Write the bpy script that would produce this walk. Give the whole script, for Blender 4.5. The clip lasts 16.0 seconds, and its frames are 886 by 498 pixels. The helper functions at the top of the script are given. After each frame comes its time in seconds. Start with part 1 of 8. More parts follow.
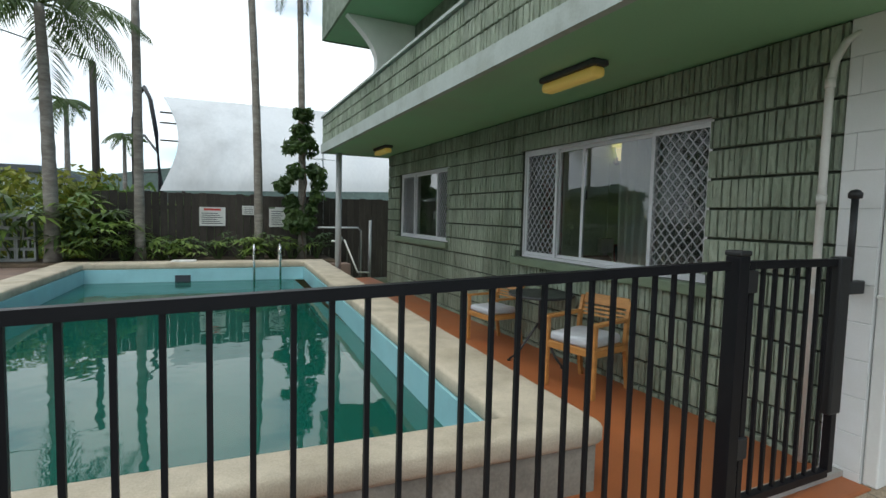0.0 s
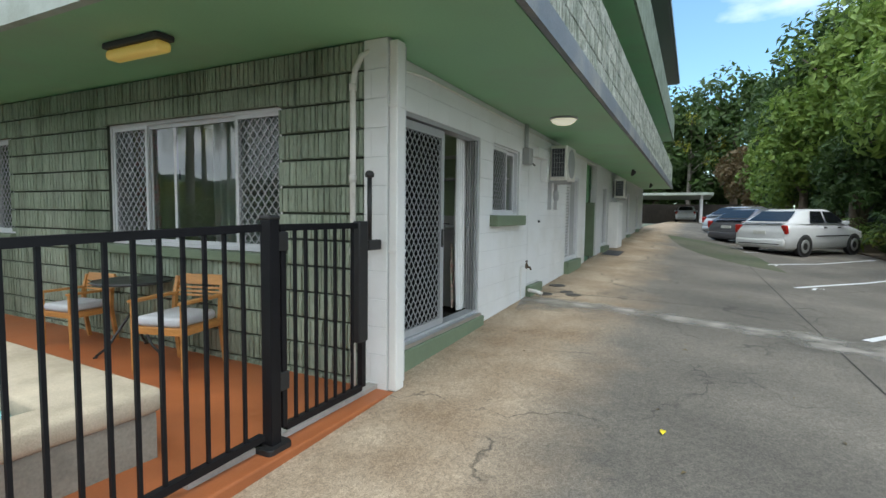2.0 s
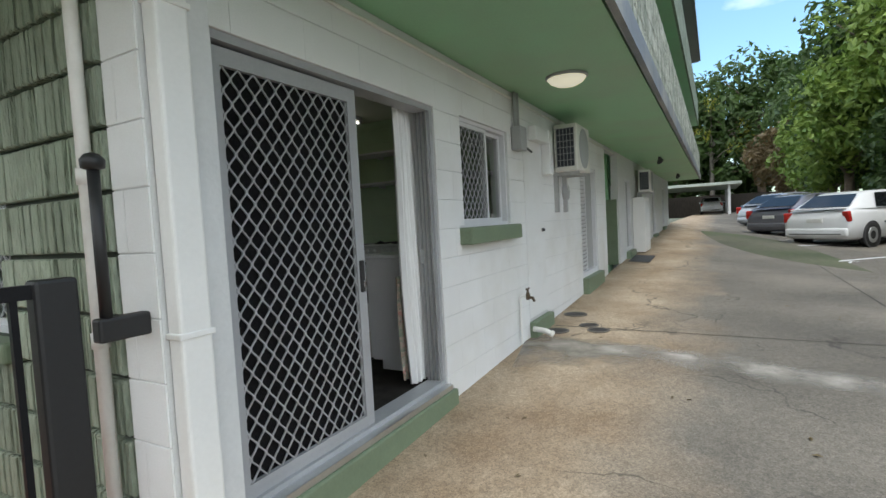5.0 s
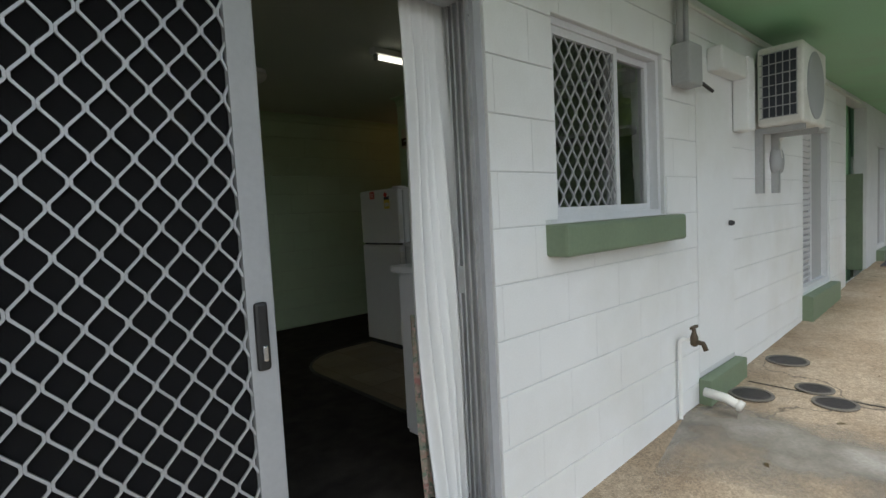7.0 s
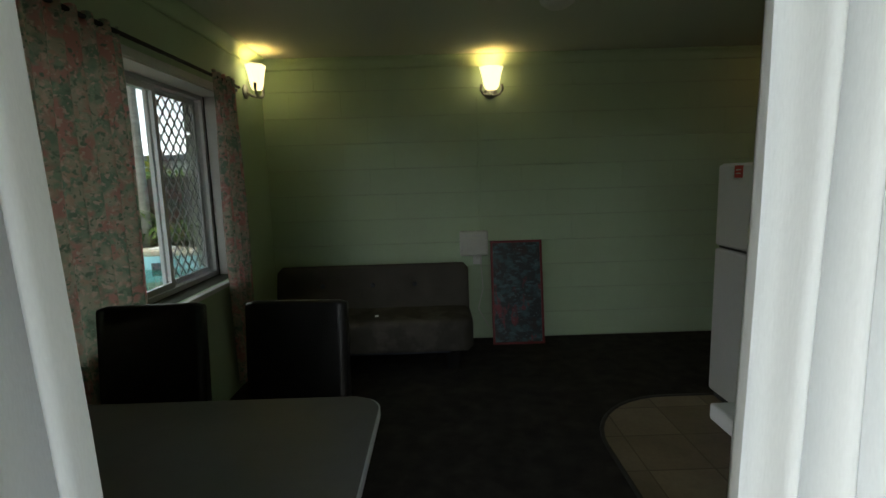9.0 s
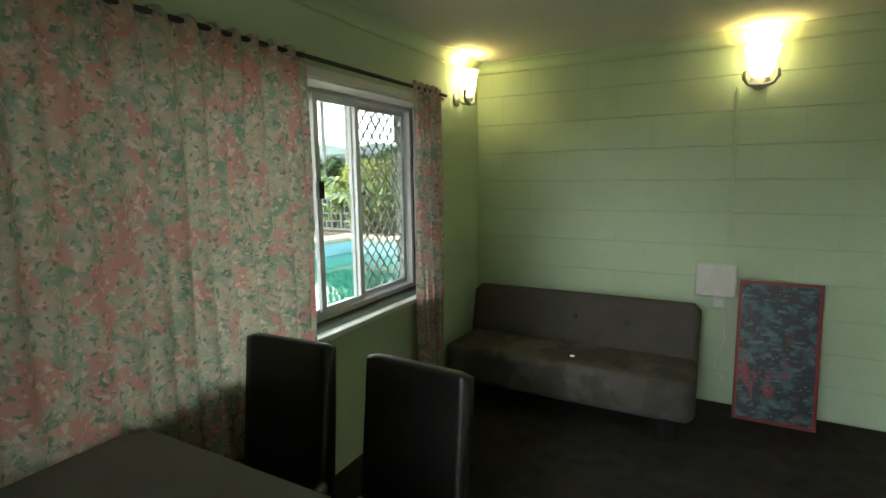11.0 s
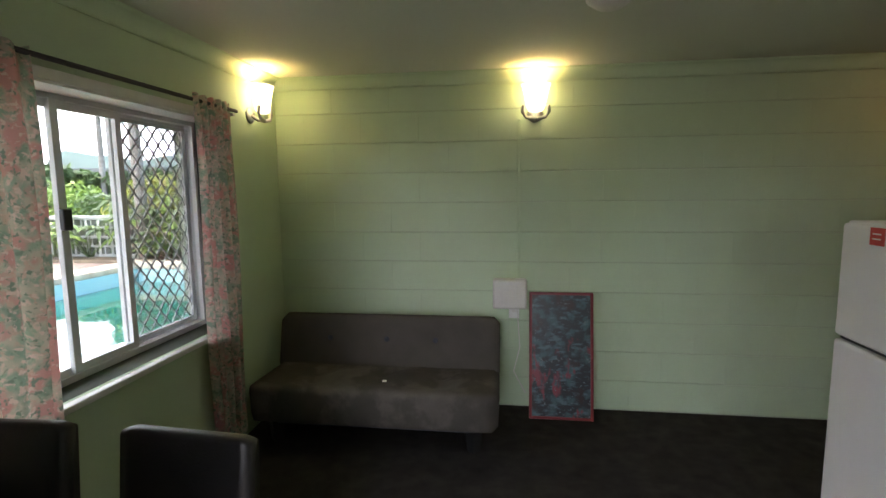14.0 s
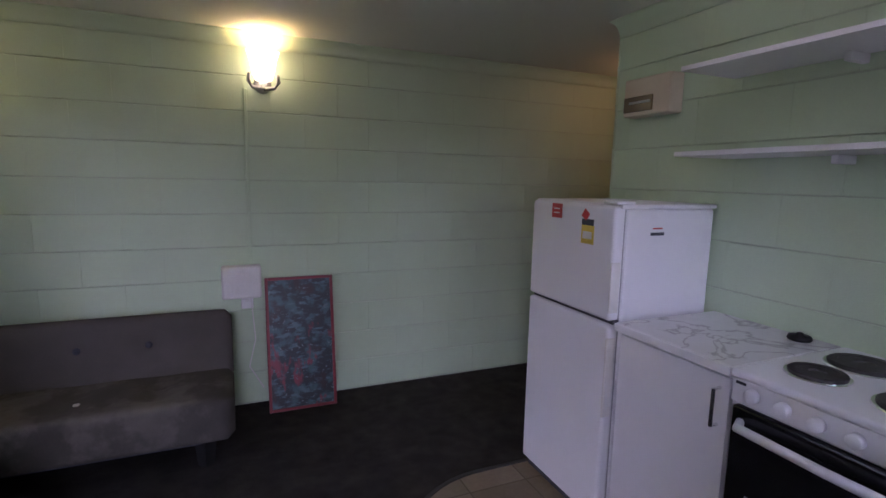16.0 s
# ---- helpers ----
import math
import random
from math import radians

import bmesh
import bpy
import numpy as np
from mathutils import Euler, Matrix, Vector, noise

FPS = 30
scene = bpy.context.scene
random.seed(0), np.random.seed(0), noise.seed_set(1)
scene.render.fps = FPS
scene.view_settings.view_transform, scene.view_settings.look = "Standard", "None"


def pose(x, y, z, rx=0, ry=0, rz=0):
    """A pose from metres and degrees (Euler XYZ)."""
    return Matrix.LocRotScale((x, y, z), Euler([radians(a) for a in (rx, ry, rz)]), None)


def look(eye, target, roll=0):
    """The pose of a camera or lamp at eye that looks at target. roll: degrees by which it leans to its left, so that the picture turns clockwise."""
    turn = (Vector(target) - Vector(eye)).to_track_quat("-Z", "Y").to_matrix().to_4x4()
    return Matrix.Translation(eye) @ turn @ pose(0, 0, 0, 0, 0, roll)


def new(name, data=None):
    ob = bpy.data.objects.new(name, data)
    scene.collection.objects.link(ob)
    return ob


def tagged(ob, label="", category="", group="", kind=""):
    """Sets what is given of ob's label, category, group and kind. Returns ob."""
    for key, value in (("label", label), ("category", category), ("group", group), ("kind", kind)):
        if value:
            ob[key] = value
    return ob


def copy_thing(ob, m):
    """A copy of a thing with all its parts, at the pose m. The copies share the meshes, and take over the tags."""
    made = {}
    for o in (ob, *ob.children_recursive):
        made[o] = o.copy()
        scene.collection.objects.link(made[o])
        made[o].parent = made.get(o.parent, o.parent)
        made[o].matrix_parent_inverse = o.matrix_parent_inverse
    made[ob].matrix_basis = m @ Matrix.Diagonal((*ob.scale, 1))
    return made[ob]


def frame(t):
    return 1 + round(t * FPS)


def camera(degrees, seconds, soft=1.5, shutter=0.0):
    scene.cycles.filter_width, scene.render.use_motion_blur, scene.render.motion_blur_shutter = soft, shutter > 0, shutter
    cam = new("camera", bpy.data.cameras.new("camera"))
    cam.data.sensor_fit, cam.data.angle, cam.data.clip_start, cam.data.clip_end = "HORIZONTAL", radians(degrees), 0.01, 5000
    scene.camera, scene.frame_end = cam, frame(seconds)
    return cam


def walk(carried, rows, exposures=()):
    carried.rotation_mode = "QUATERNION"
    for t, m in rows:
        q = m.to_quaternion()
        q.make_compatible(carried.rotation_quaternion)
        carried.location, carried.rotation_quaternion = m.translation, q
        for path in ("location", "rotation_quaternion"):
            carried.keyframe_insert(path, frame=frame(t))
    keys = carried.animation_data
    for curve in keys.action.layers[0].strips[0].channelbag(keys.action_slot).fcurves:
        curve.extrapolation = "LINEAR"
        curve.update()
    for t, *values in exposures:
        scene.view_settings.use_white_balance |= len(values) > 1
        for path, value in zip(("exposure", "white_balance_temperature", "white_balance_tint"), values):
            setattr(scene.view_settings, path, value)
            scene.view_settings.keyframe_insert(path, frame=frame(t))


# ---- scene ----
cam = camera(83.4, 16.0)
PATH = [
    (0, (0.701, 0.198, 1.358), (1.548, 2.005, 1.222), 1.4),
    (0.5, (0.765, 0.029, 1.302), (1.985, 1.609, 1.18), 1.4),
    (1, (0.828, -0.163, 1.262), (2.306, 1.171, 1.075), 2.3),
    (1.5, (0.878, -0.295, 1.246), (2.531, 0.815, 1.064), 2.0),
    (2, (0.886, -0.348, 1.254), (2.669, 0.548, 1.113), 0.7),
    (2.5, (0.924, -0.361, 1.252), (2.748, 0.446, 1.109), 0.1),
    (3, (1.106, -0.346, 1.233), (2.935, 0.444, 1.054), -0.7),
    (3.5, (1.441, -0.251, 1.244), (3.266, 0.547, 1.068), -1.9),
    (4, (1.885, -0.176, 1.287), (3.69, 0.67, 1.13), -2.3),
    (4.2, (2.064, -0.131, 1.287), (3.859, 0.74, 1.144), -2.8),
    (6.3, (4.049, 0.3, 1.303), (5.616, 1.538, 1.185), -2.4),
    (6.5, (4.134, 0.281, 1.323), (5.641, 1.589, 1.194), -2.7),
    (7, (4.547, 0.528, 1.303), (5.869, 2.022, 1.168), -3.0),
    (7.5, (4.81, 0.743, 1.347), (5.842, 2.449, 1.191), -2.3),
    (8, (5.10, 1.054, 1.386), (5.658, 2.963, 1.21), -2.3),
    (8.5, (5.294, 1.345, 1.425), (5.645, 3.305, 1.238), -1.8),
    (9, (5.396, 1.55, 1.517), (5.41, 3.531, 1.233), -1.7),
    (9.5, (5.462, 1.735, 1.512), (5.046, 3.665, 1.191), -1.8),
    (9.7, (5.503, 1.775, 1.501), (4.941, 3.668, 1.187), -2.5),
    (11.8, (5.623, 2.165, 1.72), (4.651, 3.888, 1.425), -0.2),
    (12, (5.562, 2.161, 1.699), (4.678, 3.934, 1.43), -0.5),
    (12.5, (5.566, 2.162, 1.694), (4.833, 4.006, 1.452), -1.1),
    (13, (5.603, 2.171, 1.689), (5.029, 4.072, 1.452), -1.5),
    (13.5, (5.627, 2.181, 1.689), (5.21, 4.122, 1.452), -1.1),
    (14, (5.664, 2.199, 1.687), (5.401, 4.168, 1.448), -0.6),
    (14.5, (5.673, 2.217, 1.675), (5.565, 4.198, 1.43), 0.5),
    (15, (5.699, 2.265, 1.665), (5.891, 4.24, 1.417), 1.1),
    (15.5, (5.644, 2.301, 1.666), (6.161, 4.215, 1.404), 0.4),
    (16, (5.628, 2.308, 1.632), (6.407, 4.129, 1.352), 1.2),
]
EXPOSURES = [(0, -0.35, 6300, 4), (1.0, -0.08, 6250, 4), (3.5, 0.22, 6400, 6), (6.5, 0.32, 6550, 8), (7.4, 0.28, 6550, 8), (8.0, 0.4, 6550, 6), (8.5, 0.68, 6550, 5), (9.0, 1.12, 6550, 4), (9.7, 2.4, 6600, 0), (12.0, 2.95, 6700, 9), (13.0, 2.9, 6700, 12), (14.5, 2.9, 6350, 26), (15.5, 2.68, 6000, 38), (16.0, 2.7, 5600, 47)]
walk(cam, [(t, look(eye, target, roll)) for t, eye, target, roll in PATH], EXPOSURES)

# ---- world and sun ----
def gz(x, y=1.7):
    """Height of the driveway: it climbs along the building, falls away from it towards the parking bays, and levels at the far end."""
    across = min(max((1.7 - y) / 4.9, 0.0), 1.0)
    near = (0.036 - 0.028 * across) * (min(max(x, -6.0), 26.0) - 4.2)
    f = min(max((x - 24.0) / 20.0, 0.0), 1.0)
    return near * (1 - f) + 0.80 * f


world = bpy.data.worlds.new("sky")
scene.world = world
world.use_nodes = True
wn, wl = world.node_tree.nodes, world.node_tree.links
sky = wn.new("ShaderNodeTexSky")
sky.sky_type, sky.sun_disc = "NISHITA", False
sky.sun_elevation, sky.sun_rotation = radians(58), radians(200)
wco = wn.new("ShaderNodeTexCoord")
wmap = wn.new("ShaderNodeMapping")
wmap.inputs["Scale"].default_value = (1.0, 1.0, 2.6)
cloud = wn.new("ShaderNodeTexNoise")
cloud.inputs["Scale"].default_value, cloud.inputs["Detail"].default_value = 2.3, 7.0
cramp = wn.new("ShaderNodeValToRGB")
cramp.color_ramp.elements[0].position, cramp.color_ramp.elements[1].position = 0.34, 0.50
cshade = wn.new("ShaderNodeTexNoise")
cshade.inputs["Scale"].default_value, cshade.inputs["Detail"].default_value = 4.5, 6.0
cshramp = wn.new("ShaderNodeValToRGB")
cshramp.color_ramp.elements[0].position, cshramp.color_ramp.elements[1].position = 0.35, 0.62
cshramp.color_ramp.elements[0].color = (0.72, 0.77, 0.84, 1)
cshramp.color_ramp.elements[1].color = (1.0, 1.0, 1.0, 1)
skys = wn.new("ShaderNodeMixRGB")
skys.blend_type = "MULTIPLY"
skys.inputs["Fac"].default_value = 1.0
skys.inputs["Color2"].default_value = (0.20, 0.245, 0.25, 1)
cmul = wn.new("ShaderNodeMixRGB")
cmul.blend_type = "MULTIPLY"
cmul.inputs["Fac"].default_value = 1.0
cmul.inputs["Color2"].default_value = (1.75, 1.78, 1.82, 1)
cmix = wn.new("ShaderNodeMixRGB")
bg = wn["Background"]
wl.new(wco.outputs["Generated"], wmap.inputs["Vector"])
wl.new(wmap.outputs["Vector"], cloud.inputs["Vector"])
wl.new(wmap.outputs["Vector"], cshade.inputs["Vector"])
wsep, clear = wn.new("ShaderNodeSeparateXYZ"), wn.new("ShaderNodeMath")
clear.operation, clear.inputs[1].default_value = "MULTIPLY_ADD", -0.22
wl.new(wco.outputs["Generated"], wsep.inputs["Vector"])
wl.new(wsep.outputs["X"], clear.inputs[0])
wl.new(cloud.outputs["Fac"], clear.inputs[2])
wl.new(clear.outputs["Value"], cramp.inputs["Fac"])
wl.new(cshade.outputs["Fac"], cshramp.inputs["Fac"])
wl.new(cshramp.outputs["Color"], cmul.inputs["Color1"])
wl.new(sky.outputs["Color"], skys.inputs["Color1"])
wl.new(cramp.outputs["Color"], cmix.inputs["Fac"])
wl.new(skys.outputs["Color"], cmix.inputs["Color1"])
wl.new(cmul.outputs["Color"], cmix.inputs["Color2"])
wl.new(cmix.outputs["Color"], bg.inputs["Color"])
bg.inputs["Strength"].default_value = 1.0

sun = new("sun", bpy.data.lights.new("sun", "SUN"))
sun.data.energy, sun.data.angle, sun.data.color = 1.3, radians(14), (1.0, 0.95, 0.87)
sun.matrix_world = look((0, 0, 30), (12.0, 14.0, -4.0))


# ---- helpers of this scene ----
def cubes(bm, *boxes):
    """Axis-aligned boxes (x0, y0, z0, x1, y1, z1) into bm."""
    for x0, y0, z0, x1, y1, z1 in boxes:
        v = [bm.verts.new(p) for p in ((x0, y0, z0), (x1, y0, z0), (x1, y1, z0), (x0, y1, z0), (x0, y0, z1), (x1, y0, z1), (x1, y1, z1), (x0, y1, z1))]
        for f in ((3, 2, 1, 0), (4, 5, 6, 7), (0, 1, 5, 4), (1, 2, 6, 5), (2, 3, 7, 6), (3, 0, 4, 7)):
            bm.faces.new([v[i] for i in f])
    return bm


def box(x0, y0, z0, x1, y1, z1, bevel=0.0, seg=2):
    bm = cubes(bmesh.new(), (min(x0, x1), min(y0, y1), min(z0, z1), max(x0, x1), max(y0, y1), max(z0, z1)))
    if bevel:
        bmesh.ops.bevel(bm, geom=list(bm.edges), offset=bevel, segments=seg, profile=0.5, affect="EDGES")
    return bm


def cyl(bm, p0, p1, r0, r1=None, n=12, caps=True):
    p0, p1 = Vector(p0), Vector(p1)
    r1 = r0 if r1 is None else r1
    q = (p1 - p0).to_track_quat("Z", "Y")
    rings = []
    for p, r in ((p0, r0), (p1, r1)):
        rings.append([bm.verts.new(p + q @ Vector((r * math.cos(a), r * math.sin(a), 0))) for a in (2 * math.pi * i / n for i in range(n))])
    for i in range(n):
        bm.faces.new((rings[0][i], rings[0][(i + 1) % n], rings[1][(i + 1) % n], rings[1][i]))
    if caps:
        bm.faces.new(rings[0][::-1])
        bm.faces.new(rings[1])
    return bm


def tube(pts, r, n=8, bm=None):
    """A round bar along points; r is one radius or one for each point."""
    bm = bm or bmesh.new()
    pts = [Vector(p) for p in pts]
    rs = r if isinstance(r, (list, tuple)) else [r] * len(pts)
    rings = []
    for i, p in enumerate(pts):
        d = (pts[min(i + 1, len(pts) - 1)] - pts[max(i - 1, 0)]).normalized()
        side = d.cross(Vector((0, 0, 1)) if abs(d.z) < 0.95 else Vector((0, 1, 0))).normalized()
        up = side.cross(d)
        rings.append([bm.verts.new(p + rs[i] * (math.cos(a) * side + math.sin(a) * up)) for a in (2 * math.pi * k / n for k in range(n))])
    for a, b in zip(rings, rings[1:]):
        for k in range(n):
            bm.faces.new((a[k], a[(k + 1) % n], b[(k + 1) % n], b[k]))
    bm.faces.new(rings[0][::-1])
    bm.faces.new(rings[-1])
    return bm


def lathe(profile, n=24, at=(0, 0, 0)):
    """A turned shape from (radius, z) pairs."""
    bm = bmesh.new()
    rings = [[bm.verts.new((at[0] + r * math.cos(a), at[1] + r * math.sin(a), at[2] + z)) for a in (2 * math.pi * i / n for i in range(n))] for r, z in profile]
    for a, b in zip(rings, rings[1:]):
        for i in range(n):
            bm.faces.new((a[i], a[(i + 1) % n], b[(i + 1) % n], b[i]))
    bm.faces.new(rings[0][::-1])
    bm.faces.new(rings[-1])
    return bm


def slab(outline, z0, z1, bevel=0.0, seg=2):
    """A prism over a flat outline of (x, y)."""
    bm = bmesh.new()
    lo = [bm.verts.new((x, y, z0)) for x, y in outline]
    hi = [bm.verts.new((x, y, z1)) for x, y in outline]
    n = len(outline)
    for i in range(n):
        bm.faces.new((lo[i], lo[(i + 1) % n], hi[(i + 1) % n], hi[i]))
    bm.faces.new(lo[::-1])
    bm.faces.new(hi)
    if bevel:
        bmesh.ops.bevel(bm, geom=[e for e in bm.edges if abs(e.verts[0].co.z - e.verts[1].co.z) < 1e-6], offset=bevel, segments=seg, profile=0.5, affect="EDGES")
    return bm


def rounded(x0, y0, x1, y1, r, n=6):
    pts = []
    for cx, cy, a0 in ((x1 - r, y1 - r, 0), (x0 + r, y1 - r, 90), (x0 + r, y0 + r, 180), (x1 - r, y0 + r, 270)):
        for i in range(n + 1):
            a = radians(a0 + 90 * i / n)
            pts.append((cx + r * math.cos(a), cy + r * math.sin(a)))
    return pts


def moved(bm, m):
    bm.transform(m)
    return bm


def mesh_of(bm, mat, smooth=False, name="mesh"):
    bmesh.ops.recalc_face_normals(bm, faces=bm.faces)
    me = bpy.data.meshes.new(name)
    bm.to_mesh(me)
    bm.free()
    for m in mat if isinstance(mat, (list, tuple)) else [mat]:
        me.materials.append(m)
    if smooth:
        me.polygons.foreach_set("use_smooth", [True] * len(me.polygons))
    return me


def solid(name, bm, mat, label="", category="", group="", kind="", smooth=False):
    """A thing, or a piece of the setting, of one mesh."""
    return tagged(new(name, mesh_of(bm, mat, smooth, name)), label, category, group, kind)


def structure(name, bm, mat, label="", category="", smooth=False):
    return solid(name, bm, mat, label, category, kind="structure", smooth=smooth)


def thing(name, at=(0, 0, 0), label="", category="", group="", kind=""):
    ob = new(name)
    ob.empty_display_size = 0.1
    ob.location = at
    return tagged(ob, label, category, group, kind)


def part(name, bm, mat, parent, label="", smooth=False):
    """One mesh, given in world coordinates, under a thing or under a part."""
    ob = new(name, mesh_of(bm, mat, smooth, name))
    ob.parent = parent
    ob.matrix_parent_inverse = parent.matrix_basis.inverted() if parent.parent is None else Matrix()
    if label:
        ob["label"] = label
    return ob


def sheet(axis, a0, a1, z0, z1, t0, t1, holes=()):
    """A wall along axis x or y, from a0 to a1, with thickness t0 to t1 and rectangular openings (a, z, a, z)."""
    us = sorted({a0, a1, *(h[0] for h in holes), *(h[2] for h in holes)})
    vs = sorted({z0, z1, *(h[1] for h in holes), *(h[3] for h in holes)})
    us, vs = [u for u in us if a0 <= u <= a1], [v for v in vs if z0 <= v <= z1]
    bm, made = bmesh.new(), {}

    def vert(u, v, t):
        key = (u, v, t)
        if key not in made:
            made[key] = bm.verts.new((u, t, v) if axis == "x" else (t, u, v))
        return made[key]

    def full(i, j):
        if not (0 <= i < len(us) - 1 and 0 <= j < len(vs) - 1):
            return False
        u, v = (us[i] + us[i + 1]) / 2, (vs[j] + vs[j + 1]) / 2
        return not any(h[0] < u < h[2] and h[1] < v < h[3] for h in holes)

    for i in range(len(us) - 1):
        for j in range(len(vs) - 1):
            if not full(i, j):
                continue
            a, b, c, d = us[i], us[i + 1], vs[j], vs[j + 1]
            for t in (t0, t1):
                bm.faces.new([vert(a, c, t), vert(b, c, t), vert(b, d, t), vert(a, d, t)])
            for di, dj, p, q in ((-1, 0, (a, c), (a, d)), (1, 0, (b, c), (b, d)), (0, -1, (a, c), (b, c)), (0, 1, (a, d), (b, d))):
                if not full(i + di, j + dj):
                    bm.faces.new([vert(*p, t0), vert(*q, t0), vert(*q, t1), vert(*p, t1)])
    return bm


# ---- materials ----
def material(name, color, rough=0.6, metal=0.0, vary=0.12, scale=6.0, fine=60.0, bump=0.15, second=None, amount=0.5, stretch=(1, 1, 1), rvary=0.12, spec=0.5, depth=0.01, objrand=0.0, spread=0.12):
    """A surface with variation at two scales, grain relief and, if second is given, stains of a second colour."""
    m = bpy.data.materials.new(name)
    m.use_nodes = True
    n, l = m.node_tree.nodes, m.node_tree.links
    p = n["Principled BSDF"]
    co, mp = n.new("ShaderNodeTexCoord"), n.new("ShaderNodeMapping")
    mp.inputs["Scale"].default_value = stretch
    geo = n.new("ShaderNodeNewGeometry")
    l.new(geo.outputs["Position"], mp.inputs["Vector"])
    big, small = n.new("ShaderNodeTexNoise"), n.new("ShaderNodeTexNoise")
    big.inputs["Scale"].default_value, big.inputs["Detail"].default_value = scale, 5.0
    small.inputs["Scale"].default_value, small.inputs["Detail"].default_value = fine, 4.0
    l.new(mp.outputs["Vector"], big.inputs["Vector"])
    l.new(mp.outputs["Vector"], small.inputs["Vector"])
    base = n.new("ShaderNodeRGB")
    base.outputs[0].default_value = (*color, 1)
    last = base.outputs[0]
    if second:
        ramp = n.new("ShaderNodeValToRGB")
        ramp.color_ramp.elements[0].position = 0.5 - spread + (0.5 - amount) * 0.4
        ramp.color_ramp.elements[1].position = 0.5 + spread + (0.5 - amount) * 0.4
        blot = n.new("ShaderNodeTexNoise")
        blot.inputs["Scale"].default_value, blot.inputs["Detail"].default_value, blot.inputs["Roughness"].default_value = scale * 0.45, 8.0, 0.62
        l.new(mp.outputs["Vector"], blot.inputs["Vector"])
        l.new(blot.outputs["Fac"], ramp.inputs["Fac"])
        mix = n.new("ShaderNodeMixRGB")
        mix.inputs["Color2"].default_value = (*second, 1)
        l.new(ramp.outputs["Color"], mix.inputs["Fac"])
        l.new(last, mix.inputs["Color1"])
        last = mix.outputs["Color"]
    for tex, k in ((big, vary), (small, vary * 0.7)):
        scl = n.new("ShaderNodeMapRange")
        scl.inputs["From Min"].default_value, scl.inputs["From Max"].default_value = 0.25, 0.75
        scl.inputs["To Min"].default_value, scl.inputs["To Max"].default_value = 1 - k, 1 + k
        l.new(tex.outputs["Fac"], scl.inputs["Value"])
        mul = n.new("ShaderNodeVectorMath")
        mul.operation = "SCALE"
        l.new(last, mul.inputs[0])
        l.new(scl.outputs["Result"], mul.inputs["Scale"])
        last = mul.outputs["Vector"]
    if objrand:
        info, scl, mul = n.new("ShaderNodeObjectInfo"), n.new("ShaderNodeMapRange"), n.new("ShaderNodeVectorMath")
        scl.inputs["To Min"].default_value, scl.inputs["To Max"].default_value = 1 - objrand, 1 + objrand
        mul.operation = "SCALE"
        l.new(info.outputs["Random"], scl.inputs["Value"])
        l.new(last, mul.inputs[0])
        l.new(scl.outputs["Result"], mul.inputs["Scale"])
        last = mul.outputs["Vector"]
    l.new(last, p.inputs["Base Color"])
    rr = n.new("ShaderNodeMapRange")
    rr.inputs["To Min"].default_value, rr.inputs["To Max"].default_value = max(rough - rvary, 0.02), min(rough + rvary, 1.0)
    l.new(big.outputs["Fac"], rr.inputs["Value"])
    l.new(rr.outputs["Result"], p.inputs["Roughness"])
    p.inputs["Metallic"].default_value = metal
    p.inputs["Specular IOR Level"].default_value = spec
    if bump:
        b = n.new("ShaderNodeBump")
        b.inputs["Strength"].default_value, b.inputs["Distance"].default_value = bump, depth
        l.new(small.outputs["Fac"], b.inputs["Height"])
        l.new(b.outputs["Normal"], p.inputs["Normal"])
    return m


def glass(name, tint=(1, 1, 1), mirror=0.06):
    """A thin window pane: clear, with the gloss of glass."""
    m = bpy.data.materials.new(name)
    m.use_nodes = True
    n, l = m.node_tree.nodes, m.node_tree.links
    n.remove(n["Principled BSDF"])
    tr, gl, mix, fr = n.new("ShaderNodeBsdfTransparent"), n.new("ShaderNodeBsdfGlossy"), n.new("ShaderNodeMixShader"), n.new("ShaderNodeLayerWeight")
    tr.inputs["Color"].default_value = (*tint, 1)
    gl.inputs["Roughness"].default_value = 0.015
    fr.inputs["Blend"].default_value = 0.5
    pw, add = n.new("ShaderNodeMath"), n.new("ShaderNodeMath")
    pw.operation, pw.inputs[1].default_value = "POWER", 3.0
    add.operation, add.inputs[1].default_value, add.inputs[2].default_value = "MULTIPLY_ADD", 0.85, mirror
    l.new(fr.outputs["Facing"], pw.inputs[0])
    l.new(pw.outputs["Value"], add.inputs[0])
    l.new(add.outputs["Value"], mix.inputs["Fac"])
    l.new(tr.outputs["BSDF"], mix.inputs[1])
    l.new(gl.outputs["BSDF"], mix.inputs[2])
    l.new(mix.outputs["Shader"], n["Material Output"].inputs["Surface"])
    return m


def lamp_glow(name, color, strength):
    m = bpy.data.materials.new(name)
    m.use_nodes = True
    p = m.node_tree.nodes["Principled BSDF"]
    p.inputs["Base Color"].default_value = (0.9 * color[0], 0.9 * color[1] ** 0.5, 0.85 * color[2] ** 0.5, 1)
    p.inputs["Emission Color"].default_value = (*color, 1)
    p.inputs["Emission Strength"].default_value = strength
    return m


